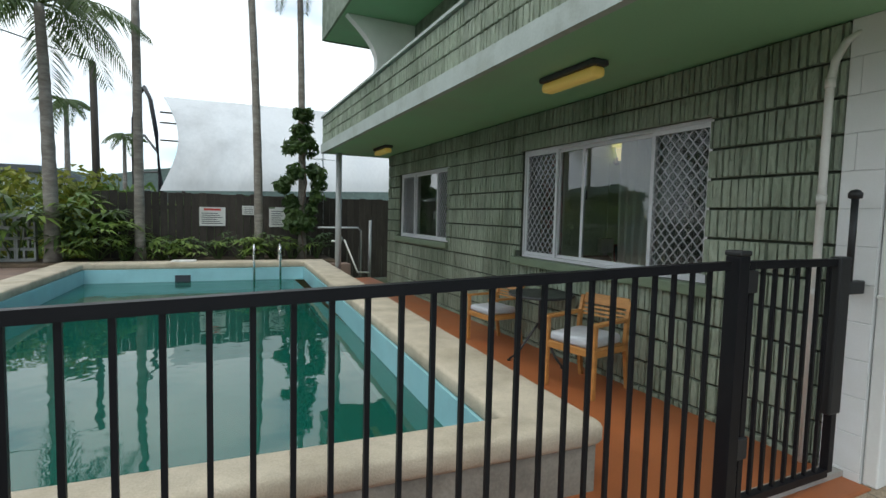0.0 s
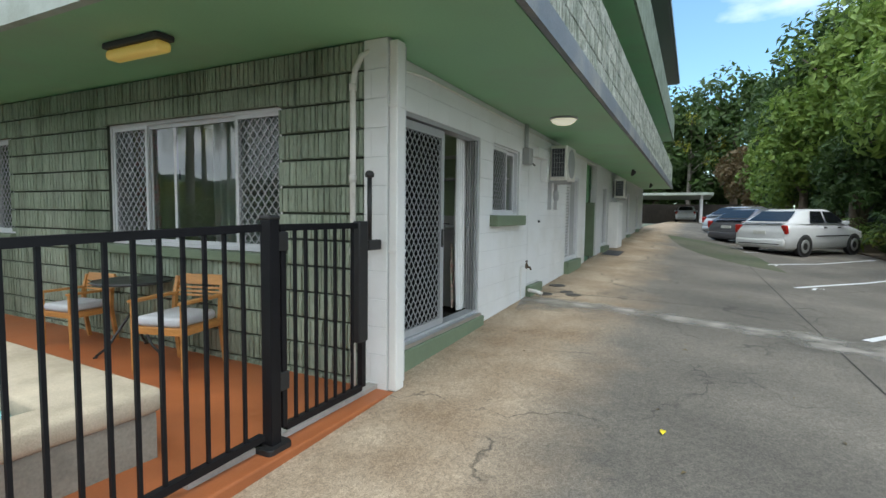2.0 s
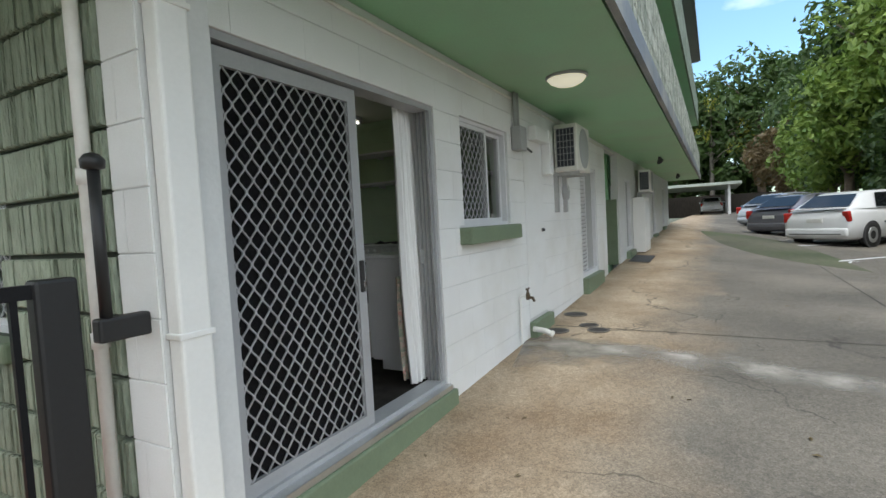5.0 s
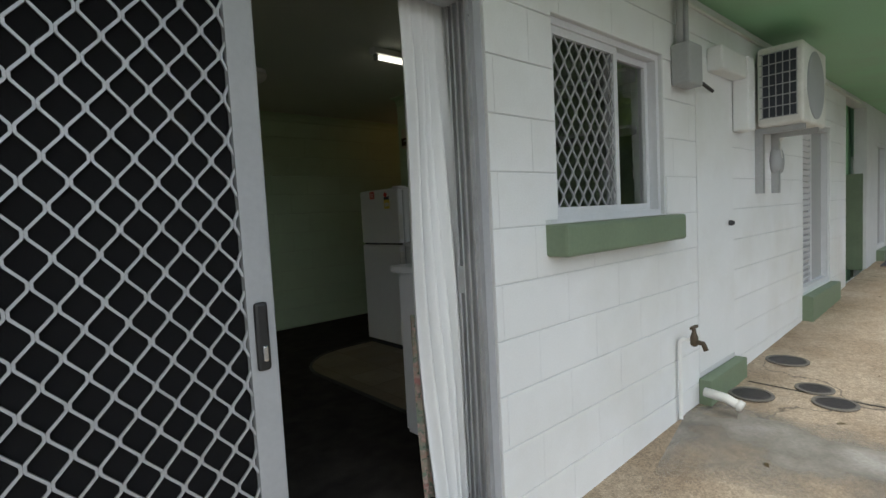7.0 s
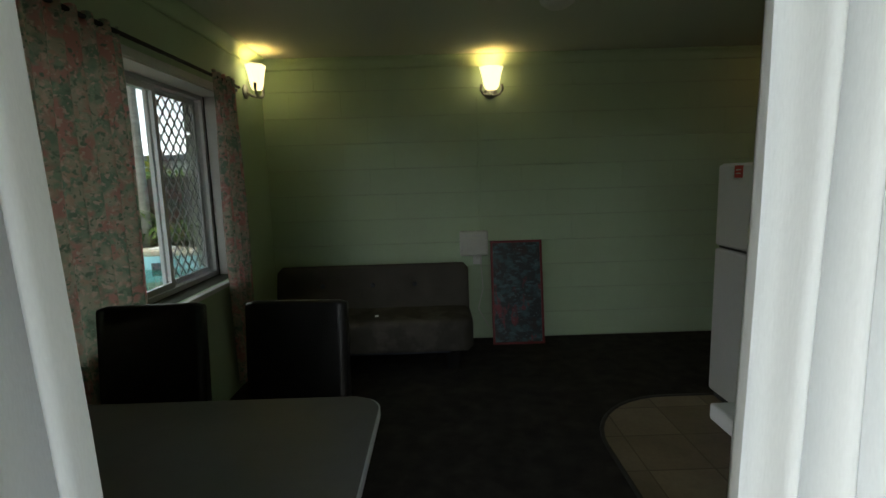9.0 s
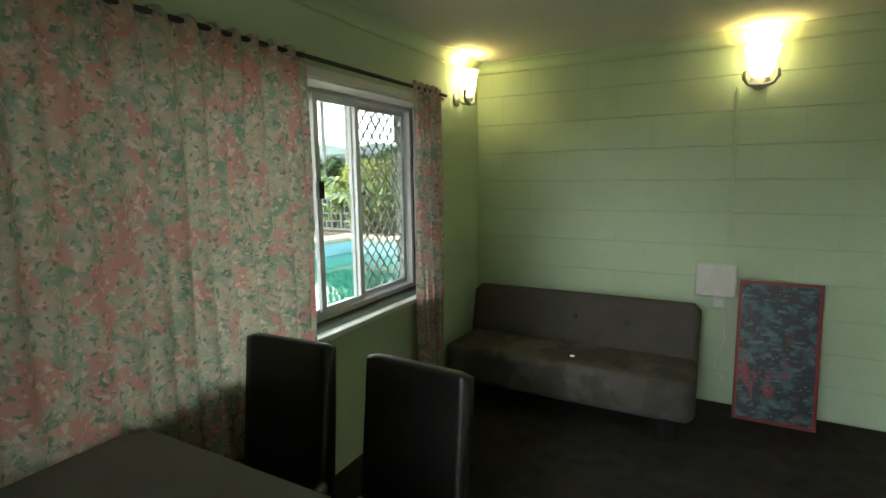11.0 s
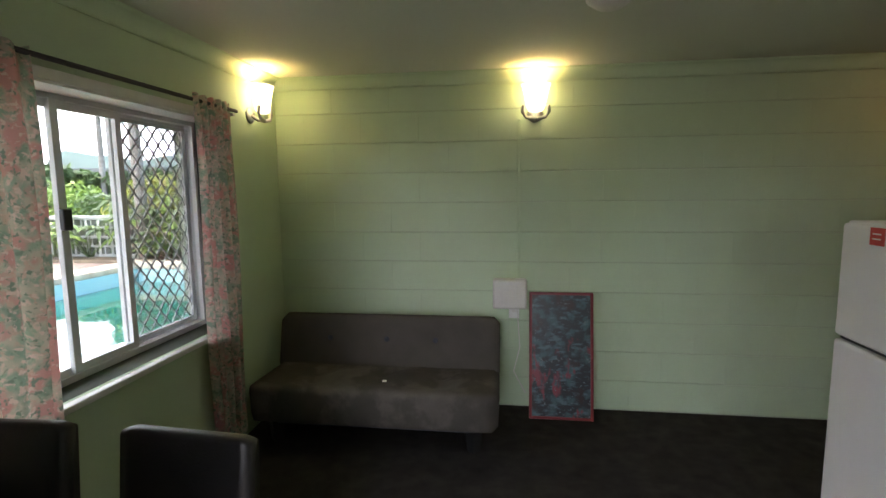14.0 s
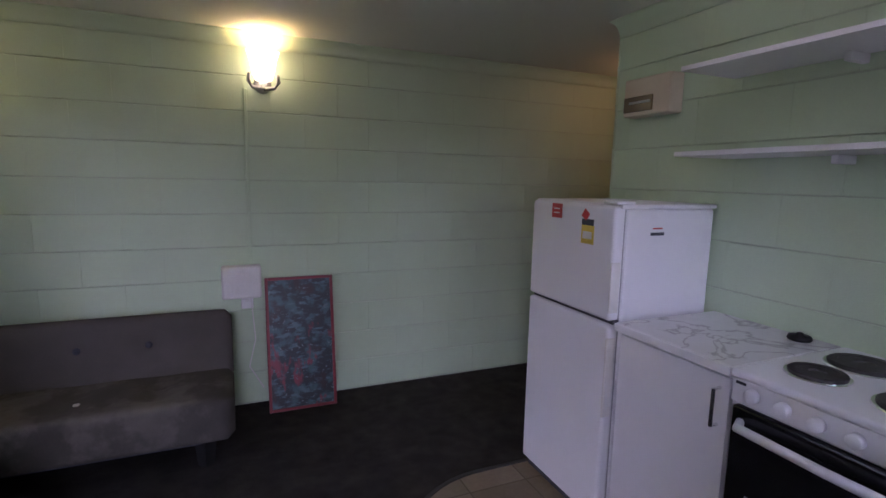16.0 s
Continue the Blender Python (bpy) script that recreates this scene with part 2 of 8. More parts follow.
def leafy(name, color, second, rough=0.5):
    """Leaves: each one a little different, and a bit of light through them."""
    m = bpy.data.materials.new(name)
    m.use_nodes = True
    n, l = m.node_tree.nodes, m.node_tree.links
    p = n["Principled BSDF"]
    geo, mix, noi = n.new("ShaderNodeNewGeometry"), n.new("ShaderNodeMixRGB"), n.new("ShaderNodeTexNoise")
    noi.inputs["Scale"].default_value = 0.9
    l.new(geo.outputs["Position"], noi.inputs["Vector"])
    add = n.new("ShaderNodeMath")
    add.operation = "MULTIPLY_ADD"
    add.inputs[1].default_value, add.inputs[2].default_value = 0.55, -0.02
    l.new(geo.outputs["Random Per Island"], add.inputs[0])
    add2 = n.new("ShaderNodeMath")
    add2.operation = "MULTIPLY_ADD"
    add2.inputs[1].default_value = 0.9
    l.new(noi.outputs["Fac"], add2.inputs[0])
    sub = n.new("ShaderNodeMath")
    sub.operation = "SUBTRACT"
    sub.inputs[1].default_value = 0.2
    l.new(add.outputs["Value"], add2.inputs[2])
    l.new(add2.outputs["Value"], sub.inputs[0])
    l.new(sub.outputs["Value"], mix.inputs["Fac"])
    mix.use_clamp = True
    mix.inputs["Color1"].default_value, mix.inputs["Color2"].default_value = (*color, 1), (*second, 1)
    l.new(mix.outputs["Color"], p.inputs["Base Color"])
    p.inputs["Roughness"].default_value = rough
    tl, sh = n.new("ShaderNodeBsdfTranslucent"), n.new("ShaderNodeMixShader")
    l.new(mix.outputs["Color"], tl.inputs["Color"])
    sh.inputs["Fac"].default_value = 0.3
    l.new(p.outputs["BSDF"], sh.inputs[1])
    l.new(tl.outputs["BSDF"], sh.inputs[2])
    l.new(sh.outputs["Shader"], n["Material Output"].inputs["Surface"])
    return m


M_GREEN = material("green_block_paint", (0.335, 0.385, 0.30), 0.85, vary=0.26, scale=4.0, fine=48, bump=1.0, second=(0.20, 0.245, 0.175), amount=0.46, stretch=(1, 1, 0.28), objrand=0.09, depth=0.03)
M_GREENJOINT = material("green_block_joint", (0.055, 0.065, 0.048), 0.9, bump=0.3)
M_GREENTRIM = material("green_trim_paint", (0.165, 0.215, 0.14), 0.55, vary=0.1, bump=0.08)
M_SOFFIT = material("soffit_green_paint", (0.285, 0.535, 0.315), 0.55, vary=0.05, scale=1.5, bump=0.05, second=(0.30, 0.45, 0.29), amount=0.3)
M_PARAPET = material("parapet_render", (0.25, 0.30, 0.24), 0.9, vary=0.2, scale=7, fine=26, bump=0.9, second=(0.15, 0.19, 0.14), amount=0.4, depth=0.03)
M_FASCIA = material("fascia_paint", (0.40, 0.45, 0.42), 0.6, vary=0.1, second=(0.3, 0.33, 0.29), amount=0.25)
M_FASCIADARK = material("weathered_fascia_paint", (0.17, 0.19, 0.215), 0.6, vary=0.2, scale=3, second=(0.30, 0.30, 0.28), amount=0.3)
M_RENDER = material("pale_rough_render", (0.43, 0.455, 0.41), 0.9, vary=0.25, scale=9, fine=30, bump=1.0, second=(0.20, 0.235, 0.195), amount=0.42, depth=0.03, objrand=0.06)
M_WHITE = material("white_block_paint", (0.76, 0.77, 0.77), 0.6, vary=0.04, scale=2.0, fine=140, bump=0.12, second=(0.66, 0.66, 0.63), amount=0.28, objrand=0.012)
M_WHITEJOINT = material("white_joint_paint", (0.62, 0.63, 0.63), 0.7, vary=0.05)
M_WPAINT = material("white_gloss_paint", (0.78, 0.78, 0.76), 0.4, vary=0.03, bump=0.03)
M_MINT = material("mint_block_paint", (0.53, 0.66, 0.46), 0.62, vary=0.03, scale=2.0, fine=150, bump=0.12, second=(0.48, 0.60, 0.41), amount=0.3, objrand=0.012)
M_MINTJOINT = material("mint_joint_paint", (0.47, 0.56, 0.41), 0.75, vary=0.05)
M_CEIL = material("ceiling_paint", (0.60, 0.62, 0.52), 0.75, vary=0.03, scale=1.0, bump=0.05)
M_CARPET = material("carpet", (0.035, 0.032, 0.030), 0.95, vary=0.3, scale=12, fine=380, bump=0.7, second=(0.050, 0.045, 0.041), amount=0.45, spec=0.1)
M_EDGE = material("dark_edge_strip", (0.03, 0.026, 0.024), 0.5)
M_PATCH = material("worn_concrete", (0.47, 0.46, 0.44), 0.85, vary=0.16, scale=4, fine=90, bump=0.2, second=(0.33, 0.31, 0.28), amount=0.5)
M_PATCHDARK = material("stained_rim", (0.16, 0.145, 0.125), 0.85, vary=0.2)
M_LINE = material("line_paint", (0.72, 0.73, 0.74), 0.7, vary=0.15, scale=9, fine=90)
M_TERRA = material("terracotta_paint", (0.36, 0.115, 0.038), 0.5, vary=0.1, scale=3, fine=80, bump=0.1, second=(0.30, 0.098, 0.035), amount=0.4)
M_COPING = material("pebble_coping", (0.52, 0.45, 0.345), 0.85, vary=0.16, scale=5, fine=120, bump=0.5, second=(0.40, 0.34, 0.25), amount=0.35, depth=0.006)
M_POOLWALL = material("pool_outer_render", (0.27, 0.25, 0.21), 0.85, vary=0.2, scale=4, fine=60, bump=0.3, second=(0.16, 0.145, 0.12), amount=0.4)
M_POOLBLUE = material("pool_blue_paint", (0.33, 0.60, 0.66), 0.35, vary=0.06, scale=3, second=(0.28, 0.52, 0.58), amount=0.4)
M_POOLIN = material("pool_basin", (0.10, 0.30, 0.245), 0.6, vary=0.1, scale=1.2, second=(0.07, 0.24, 0.19), amount=0.4)
M_DECK = material("brown_paving", (0.26, 0.18, 0.14), 0.8, vary=0.2, scale=4, bump=0.2, second=(0.19, 0.135, 0.11), amount=0.5)
M_BLACK = material("black_powdercoat", (0.008, 0.008, 0.010), 0.42, vary=0.1, bump=0.03, spec=0.22)
M_BLACKPL = material("black_plastic", (0.015, 0.015, 0.016), 0.5, bump=0.05)
M_ALU = material("pale_aluminium", (0.62, 0.63, 0.65), 0.38, metal=0.0, vary=0.05, bump=0.03)
M_ALUGREY = material("grey_anodised_aluminium", (0.36, 0.37, 0.385), 0.4, vary=0.06, bump=0.03)
M_ALUM = material("mill_aluminium", (0.66, 0.66, 0.66), 0.32, metal=0.9, vary=0.08, bump=0.03)
M_GRILLE = material("grille_aluminium", (0.42, 0.43, 0.45), 0.42, metal=0.25, vary=0.06, bump=0.0)
M_CHROME = material("chrome", (0.75, 0.75, 0.76), 0.14, metal=1.0, vary=0.03, bump=0.0)
M_STEEL = material("galvanised_steel", (0.45, 0.46, 0.46), 0.5, metal=0.7, vary=0.1)
M_GLASS = glass("window_glass", (0.70, 0.74, 0.73), 0.11)
M_WOOD = material("honey_teak", (0.52, 0.255, 0.075), 0.42, vary=0.16, scale=5, fine=40, bump=0.08, stretch=(1, 1, 6), second=(0.42, 0.19, 0.055), amount=0.4)
M_CUSHION = material("grey_outdoor_fabric", (0.52, 0.54, 0.57), 0.9, vary=0.08, scale=10, fine=300, bump=0.3)
M_TABLEDARK = material("dark_table_metal", (0.03, 0.032, 0.033), 0.35, vary=0.1)
M_SIGN = material("sign_white", (0.72, 0.72, 0.70), 0.5, vary=0.06, second=(0.6, 0.6, 0.57), amount=0.3)
M_RED = material("sign_red", (0.55, 0.05, 0.04), 0.5)
M_INK = material("dark_ink", (0.04, 0.045, 0.06), 0.6)
M_OLDBRASS = material("old_brass", (0.10, 0.075, 0.05), 0.5, metal=0.6, vary=0.2)
M_PVC = material("white_pvc", (0.74, 0.73, 0.69), 0.45, vary=0.05, second=(0.6, 0.58, 0.52), amount=0.25)
M_GREYBOX = material("grey_plastic", (0.36, 0.37, 0.37), 0.55, vary=0.06)
M_FENCE = material("old_dark_timber", (0.045, 0.038, 0.032), 0.9, vary=0.35, scale=4, fine=40, bump=0.4, stretch=(3, 3, 0.5), objrand=0.25)
M_SAIL = material("white_membrane", (0.66, 0.66, 0.66), 0.6, vary=0.05, scale=0.5, fine=8, bump=0.1, second=(0.40, 0.40, 0.40), amount=0.22, stretch=(1, 1, 0.35))
M_BREEZE = material("breeze_block", (0.35, 0.36, 0.35), 0.9, vary=0.15, second=(0.24, 0.25, 0.24), amount=0.4, objrand=0.1)
M_TRUNK = material("palm_trunk", (0.20, 0.175, 0.15), 0.9, vary=0.25, scale=6, fine=40, bump=0.5, stretch=(1, 1, 3), second=(0.30, 0.28, 0.25), amount=0.4)
M_BARK = material("tree_bark", (0.17, 0.13, 0.10), 0.9, vary=0.25, scale=5, fine=30, bump=0.6)
M_PALM = leafy("palm_leaf", (0.045, 0.085, 0.025), (0.10, 0.15, 0.04))
M_LEAF = leafy("tree_leaf", (0.080, 0.165, 0.028), (0.29, 0.39, 0.08))
M_LEAFD = leafy("shade_leaf", (0.028, 0.065, 0.018), (0.09, 0.15, 0.035))
M_LEAFY = leafy("yellow_leaf", (0.14, 0.20, 0.03), (0.38, 0.36, 0.05))
M_LEAFB = leafy("brown_leaf", (0.11, 0.075, 0.035), (0.17, 0.13, 0.06))
M_SOIL = material("garden_soil", (0.085, 0.062, 0.042), 0.95, vary=0.35, scale=5, fine=40, bump=0.7, second=(0.15, 0.11, 0.07), amount=0.4)
M_GROUND = material("far_ground", (0.11, 0.105, 0.075), 0.95, vary=0.3, scale=0.6, fine=12, bump=0.3, second=(0.07, 0.09, 0.04), amount=0.5)
M_HILL = material("far_hill", (0.06, 0.085, 0.075), 0.95, vary=0.3, scale=0.02, fine=0.2, bump=0.0)
M_ROOF = material("roof_sheet", (0.10, 0.11, 0.12), 0.5, vary=0.1)
M_SOFA = material("taupe_microsuede", (0.074, 0.067, 0.057), 0.9, vary=0.16, scale=9, fine=250, bump=0.2, second=(0.115, 0.105, 0.088), amount=0.46, spec=0.15, spread=0.05)
M_SOFAD = material("taupe_back_microsuede", (0.084, 0.076, 0.066), 0.9, vary=0.14, scale=6, fine=250, bump=0.15, spec=0.15)
M_LEATHER = material("black_leatherette", (0.014, 0.013, 0.013), 0.34, vary=0.12, scale=20, fine=220, bump=0.12)
M_TABLETOP = material("grey_laminate", (0.13, 0.132, 0.13), 0.40, vary=0.07, scale=14, fine=160, bump=0.02, rvary=0.03)
M_PICFRAME = material("red_frame_paint", (0.20, 0.018, 0.022), 0.45, vary=0.12)
M_ENAMEL = material("white_enamel", (0.78, 0.78, 0.80), 0.33, vary=0.012, bump=0.02, rvary=0.015)
M_CABINET = material("white_melamine", (0.76, 0.76, 0.78), 0.38, vary=0.012, bump=0.02, rvary=0.02)
M_GASKET = material("dark_gasket", (0.05, 0.05, 0.055), 0.7)
M_HOB = material("hotplate_iron", (0.035, 0.03, 0.03), 0.55, vary=0.15, scale=20)
M_OVENGL = material("black_oven_glass", (0.008, 0.008, 0.009), 0.08, vary=0.05, bump=0.0)
M_BEIGE = material("beige_plastic", (0.60, 0.52, 0.40), 0.5, vary=0.04)
M_LINING = material("white_curtain_lining", (0.79, 0.80, 0.80), 0.9, vary=0.04, scale=3, fine=300, bump=0.07, stretch=(2, 2, 0.4))
M_CARWHITE = material("white_car_paint", (0.74, 0.75, 0.77), 0.16, vary=0.02, bump=0.0)
M_CARGREY = material("grey_car_paint", (0.22, 0.22, 0.26), 0.2, metal=0.5, vary=0.03, bump=0.0)
M_CARSILVER = material("silver_car_paint", (0.40, 0.42, 0.46), 0.22, metal=0.5, vary=0.03, bump=0.0)
M_TYRE = material("tyre_rubber", (0.02, 0.02, 0.02), 0.85, vary=0.1)
M_TAIL = material("red_lamp_plastic", (0.42, 0.02, 0.015), 0.2, vary=0.05, bump=0.0)
M_FROST = lamp_glow("frosted_glass_lit", (1.0, 0.80, 0.42), 0.95)
M_TUBE = lamp_glow("fluorescent_tube", (1.0, 0.95, 0.82), 2.0)
M_DOME = lamp_glow("dome_lamp", (1.0, 0.93, 0.72), 0.35)
M_HALLBULB = lamp_glow("hall_bulb", (1.0, 0.55, 0.22), 6.0)
M_AMBERLIT = lamp_glow("amber_diffuser_lit", (1.0, 0.60, 0.08), 0.10)


def water_material():
    m = bpy.data.materials.new("pool_water")
    m.use_nodes = True
    n, l = m.node_tree.nodes, m.node_tree.links
    p = n["Principled BSDF"]
    p.inputs["Base Color"].default_value = (0.010, 0.105, 0.078, 1)
    p.inputs["Roughness"].default_value = 0.02
    p.inputs["IOR"].default_value = 1.7
    tr, mix = n.new("ShaderNodeBsdfTransparent"), n.new("ShaderNodeMixShader")
    tr.inputs["Color"].default_value = (0.35, 0.78, 0.66, 1)
    mix.inputs["Fac"].default_value = 0.20
    geo, noi, b = n.new("ShaderNodeNewGeometry"), n.new("ShaderNodeTexNoise"), n.new("ShaderNodeBump")
    noi.inputs["Scale"].default_value, noi.inputs["Detail"].default_value = 1.7, 3.0
    b.inputs["Strength"].default_value, b.inputs["Distance"].default_value = 0.10, 0.05
    l.new(geo.outputs["Position"], noi.inputs["Vector"])
    l.new(noi.outputs["Fac"], b.inputs["Height"])
    l.new(b.outputs["Normal"], p.inputs["Normal"])
    l.new(p.outputs["BSDF"], mix.inputs[1])
    l.new(tr.outputs["BSDF"], mix.inputs[2])
    l.new(mix.outputs["Shader"], n["Material Output"].inputs["Surface"])
    return m


def floral_material():
    """Cotton print: coral roses and green leaves on a faded beige ground."""
    m = bpy.data.materials.new("floral_print")
    m.use_nodes = True
    n, l = m.node_tree.nodes, m.node_tree.links
    p = n["Principled BSDF"]
    geo = n.new("ShaderNodeNewGeometry")
    wob = n.new("ShaderNodeTexNoise")
    wob.inputs["Scale"].default_value, wob.inputs["Detail"].default_value = 9.0, 4.0
    l.new(geo.outputs["Position"], wob.inputs["Vector"])
    mixv = n.new("ShaderNodeVectorMath")
    mixv.operation = "MULTIPLY_ADD"
    mixv.inputs[1].default_value = (0.06, 0.06, 0.06)
    l.new(wob.outputs["Color"], mixv.inputs[0])
    l.new(geo.outputs["Position"], mixv.inputs[2])
    last = None
    base = n.new("ShaderNodeRGB")
    base.outputs[0].default_value = (0.58, 0.51, 0.42, 1)
    last = base.outputs[0]
    for scale, lo, hi, col, off in ((13.0, 0.46, 0.62, (0.27, 0.36, 0.28), 0.0), (30.0, 0.54, 0.62, (0.36, 0.44, 0.34), 7.0), (30.0, 0.54, 0.62, (0.62, 0.44, 0.36), 13.0), (10.0, 0.53, 0.61, (0.64, 0.33, 0.30), 21.0), (46.0, 0.56, 0.64, (0.74, 0.56, 0.50), 31.0), (52.0, 0.58, 0.66, (0.22, 0.28, 0.22), 41.0)):
        noi, ramp, mix, mp = n.new("ShaderNodeTexNoise"), n.new("ShaderNodeValToRGB"), n.new("ShaderNodeMixRGB"), n.new("ShaderNodeMapping")
        mp.inputs["Location"].default_value = (off, off * 0.7, -off)
        noi.inputs["Scale"].default_value, noi.inputs["Detail"].default_value = scale, 2.5
        ramp.color_ramp.elements[0].position, ramp.color_ramp.elements[1].position = lo, hi
        l.new(mixv.outputs["Vector"], mp.inputs["Vector"])
        l.new(mp.outputs["Vector"], noi.inputs["Vector"])
        l.new(noi.outputs["Fac"], ramp.inputs["Fac"])
        l.new(ramp.outputs["Color"], mix.inputs["Fac"])
        l.new(last, mix.inputs["Color1"])
        mix.inputs["Color2"].default_value = (*col, 1)
        last = mix.outputs["Color"]
    l.new(last, p.inputs["Base Color"])
    p.inputs["Roughness"].default_value = 0.9
    tl, sh = n.new("ShaderNodeBsdfTranslucent"), n.new("ShaderNodeMixShader")
    l.new(last, tl.inputs["Color"])
    sh.inputs["Fac"].default_value = 0.42
    l.new(p.outputs["BSDF"], sh.inputs[1])
    l.new(tl.outputs["BSDF"], sh.inputs[2])
    l.new(sh.outputs["Shader"], n["Material Output"].inputs["Surface"])
    return m


def marble_material(name, base, vein, scale, width):
    m = material(name, base, 0.22, vary=0.03, scale=4, bump=0.0)
    n, l = m.node_tree.nodes, m.node_tree.links
    p = n["Principled BSDF"]
    old = p.inputs["Base Color"].links[0].from_socket
    geo, noi, sub, absn, ramp, mix = n.new("ShaderNodeNewGeometry"), n.new("ShaderNodeTexNoise"), n.new("ShaderNodeMath"), n.new("ShaderNodeMath"), n.new("ShaderNodeValToRGB"), n.new("ShaderNodeMixRGB")
    noi.inputs["Scale"].default_value, noi.inputs["Detail"].default_value, noi.inputs["Distortion"].default_value = scale, 5.0, 1.2
    sub.operation, sub.inputs[1].default_value = "SUBTRACT", 0.5
    absn.operation = "ABSOLUTE"
    ramp.color_ramp.elements[0].position, ramp.color_ramp.elements[1].position = 0.0, width
    l.new(geo.outputs["Position"], noi.inputs["Vector"])
    l.new(noi.outputs["Fac"], sub.inputs[0])
    l.new(sub.outputs["Value"], absn.inputs[0])
    l.new(absn.outputs["Value"], ramp.inputs["Fac"])
    l.new(ramp.outputs["Color"], mix.inputs["Fac"])
    mix.inputs["Color1"].default_value = (*vein, 1)
    l.new(old, mix.inputs["Color2"])
    l.new(mix.outputs["Color"], p.inputs["Base Color"])
    return m


def painting_material():
    """A dim forest: dark teal leaves with a dash of red and pale flecks."""
    m = bpy.data.materials.new("forest_painting")
    m.use_nodes = True
    n, l = m.node_tree.nodes, m.node_tree.links
    p = n["Principled BSDF"]
    geo = n.new("ShaderNodeNewGeometry")
    base = n.new("ShaderNodeRGB")
    base.outputs[0].default_value = (0.018, 0.025, 0.032, 1)
    last = base.outputs[0]
    for scale, lo, hi, col, off, st in ((14.0, 0.5, 0.62, (0.045, 0.10, 0.11), 0.0, (1, 1, 1)), (34.0, 0.54, 0.64, (0.075, 0.14, 0.165), 5.0, (0.5, 1, 1.3)), (8.0, 0.60, 0.66, (0.22, 0.035, 0.05), 15.3, (1.6, 1, 0.6)), (9.0, 0.56, 0.66, (0.035, 0.02, 0.022), 9.0, (1, 1, 1)), (48.0, 0.64, 0.70, (0.15, 0.20, 0.22), 3.0, (1, 1, 1))):
        noi, ramp, mix, mp = n.new("ShaderNodeTexNoise"), n.new("ShaderNodeValToRGB"), n.new("ShaderNodeMixRGB"), n.new("ShaderNodeMapping")
        mp.inputs["Location"].default_value, mp.inputs["Scale"].default_value = (off, off, off), st
        noi.inputs["Scale"].default_value, noi.inputs["Detail"].default_value = scale, 4.0
        ramp.color_ramp.elements[0].position, ramp.color_ramp.elements[1].position = lo, hi
        l.new(geo.outputs["Position"], mp.inputs["Vector"])
        l.new(mp.outputs["Vector"], noi.inputs["Vector"])
        l.new(noi.outputs["Fac"], ramp.inputs["Fac"])
        l.new(ramp.outputs["Color"], mix.inputs["Fac"])
        l.new(last, mix.inputs["Color1"])
        mix.inputs["Color2"].default_value = (*col, 1)
        last = mix.outputs["Color"]
    l.new(last, p.inputs["Base Color"])
    p.inputs["Roughness"].default_value = 0.35
    return m


def lining_material():
    """Plain teal curtain lining that lets some daylight through."""
    m = material("teal_curtain_lining", (0.30, 0.42, 0.38), 0.9, vary=0.06, scale=4, bump=0.05)
    n, l = m.node_tree.nodes, m.node_tree.links
    tl, mix = n.new("ShaderNodeBsdfTranslucent"), n.new("ShaderNodeMixShader")
    tl.inputs["Color"].default_value = (0.84, 0.86, 0.80, 1)
    mix.inputs["Fac"].default_value = 0.72
    l.new(n["Principled BSDF"].outputs["BSDF"], mix.inputs[1])
    l.new(tl.outputs["BSDF"], mix.inputs[2])
    l.new(mix.outputs["Shader"], n["Material Output"].inputs["Surface"])
    return m


M_TEAL = lining_material()
M_WATER, M_FLORAL, M_PAINTING = water_material(), floral_material(), painting_material()
M_MARBLE = marble_material("marble_laminate", (0.72, 0.72, 0.73), (0.46, 0.45, 0.46), 2.6, 0.022)


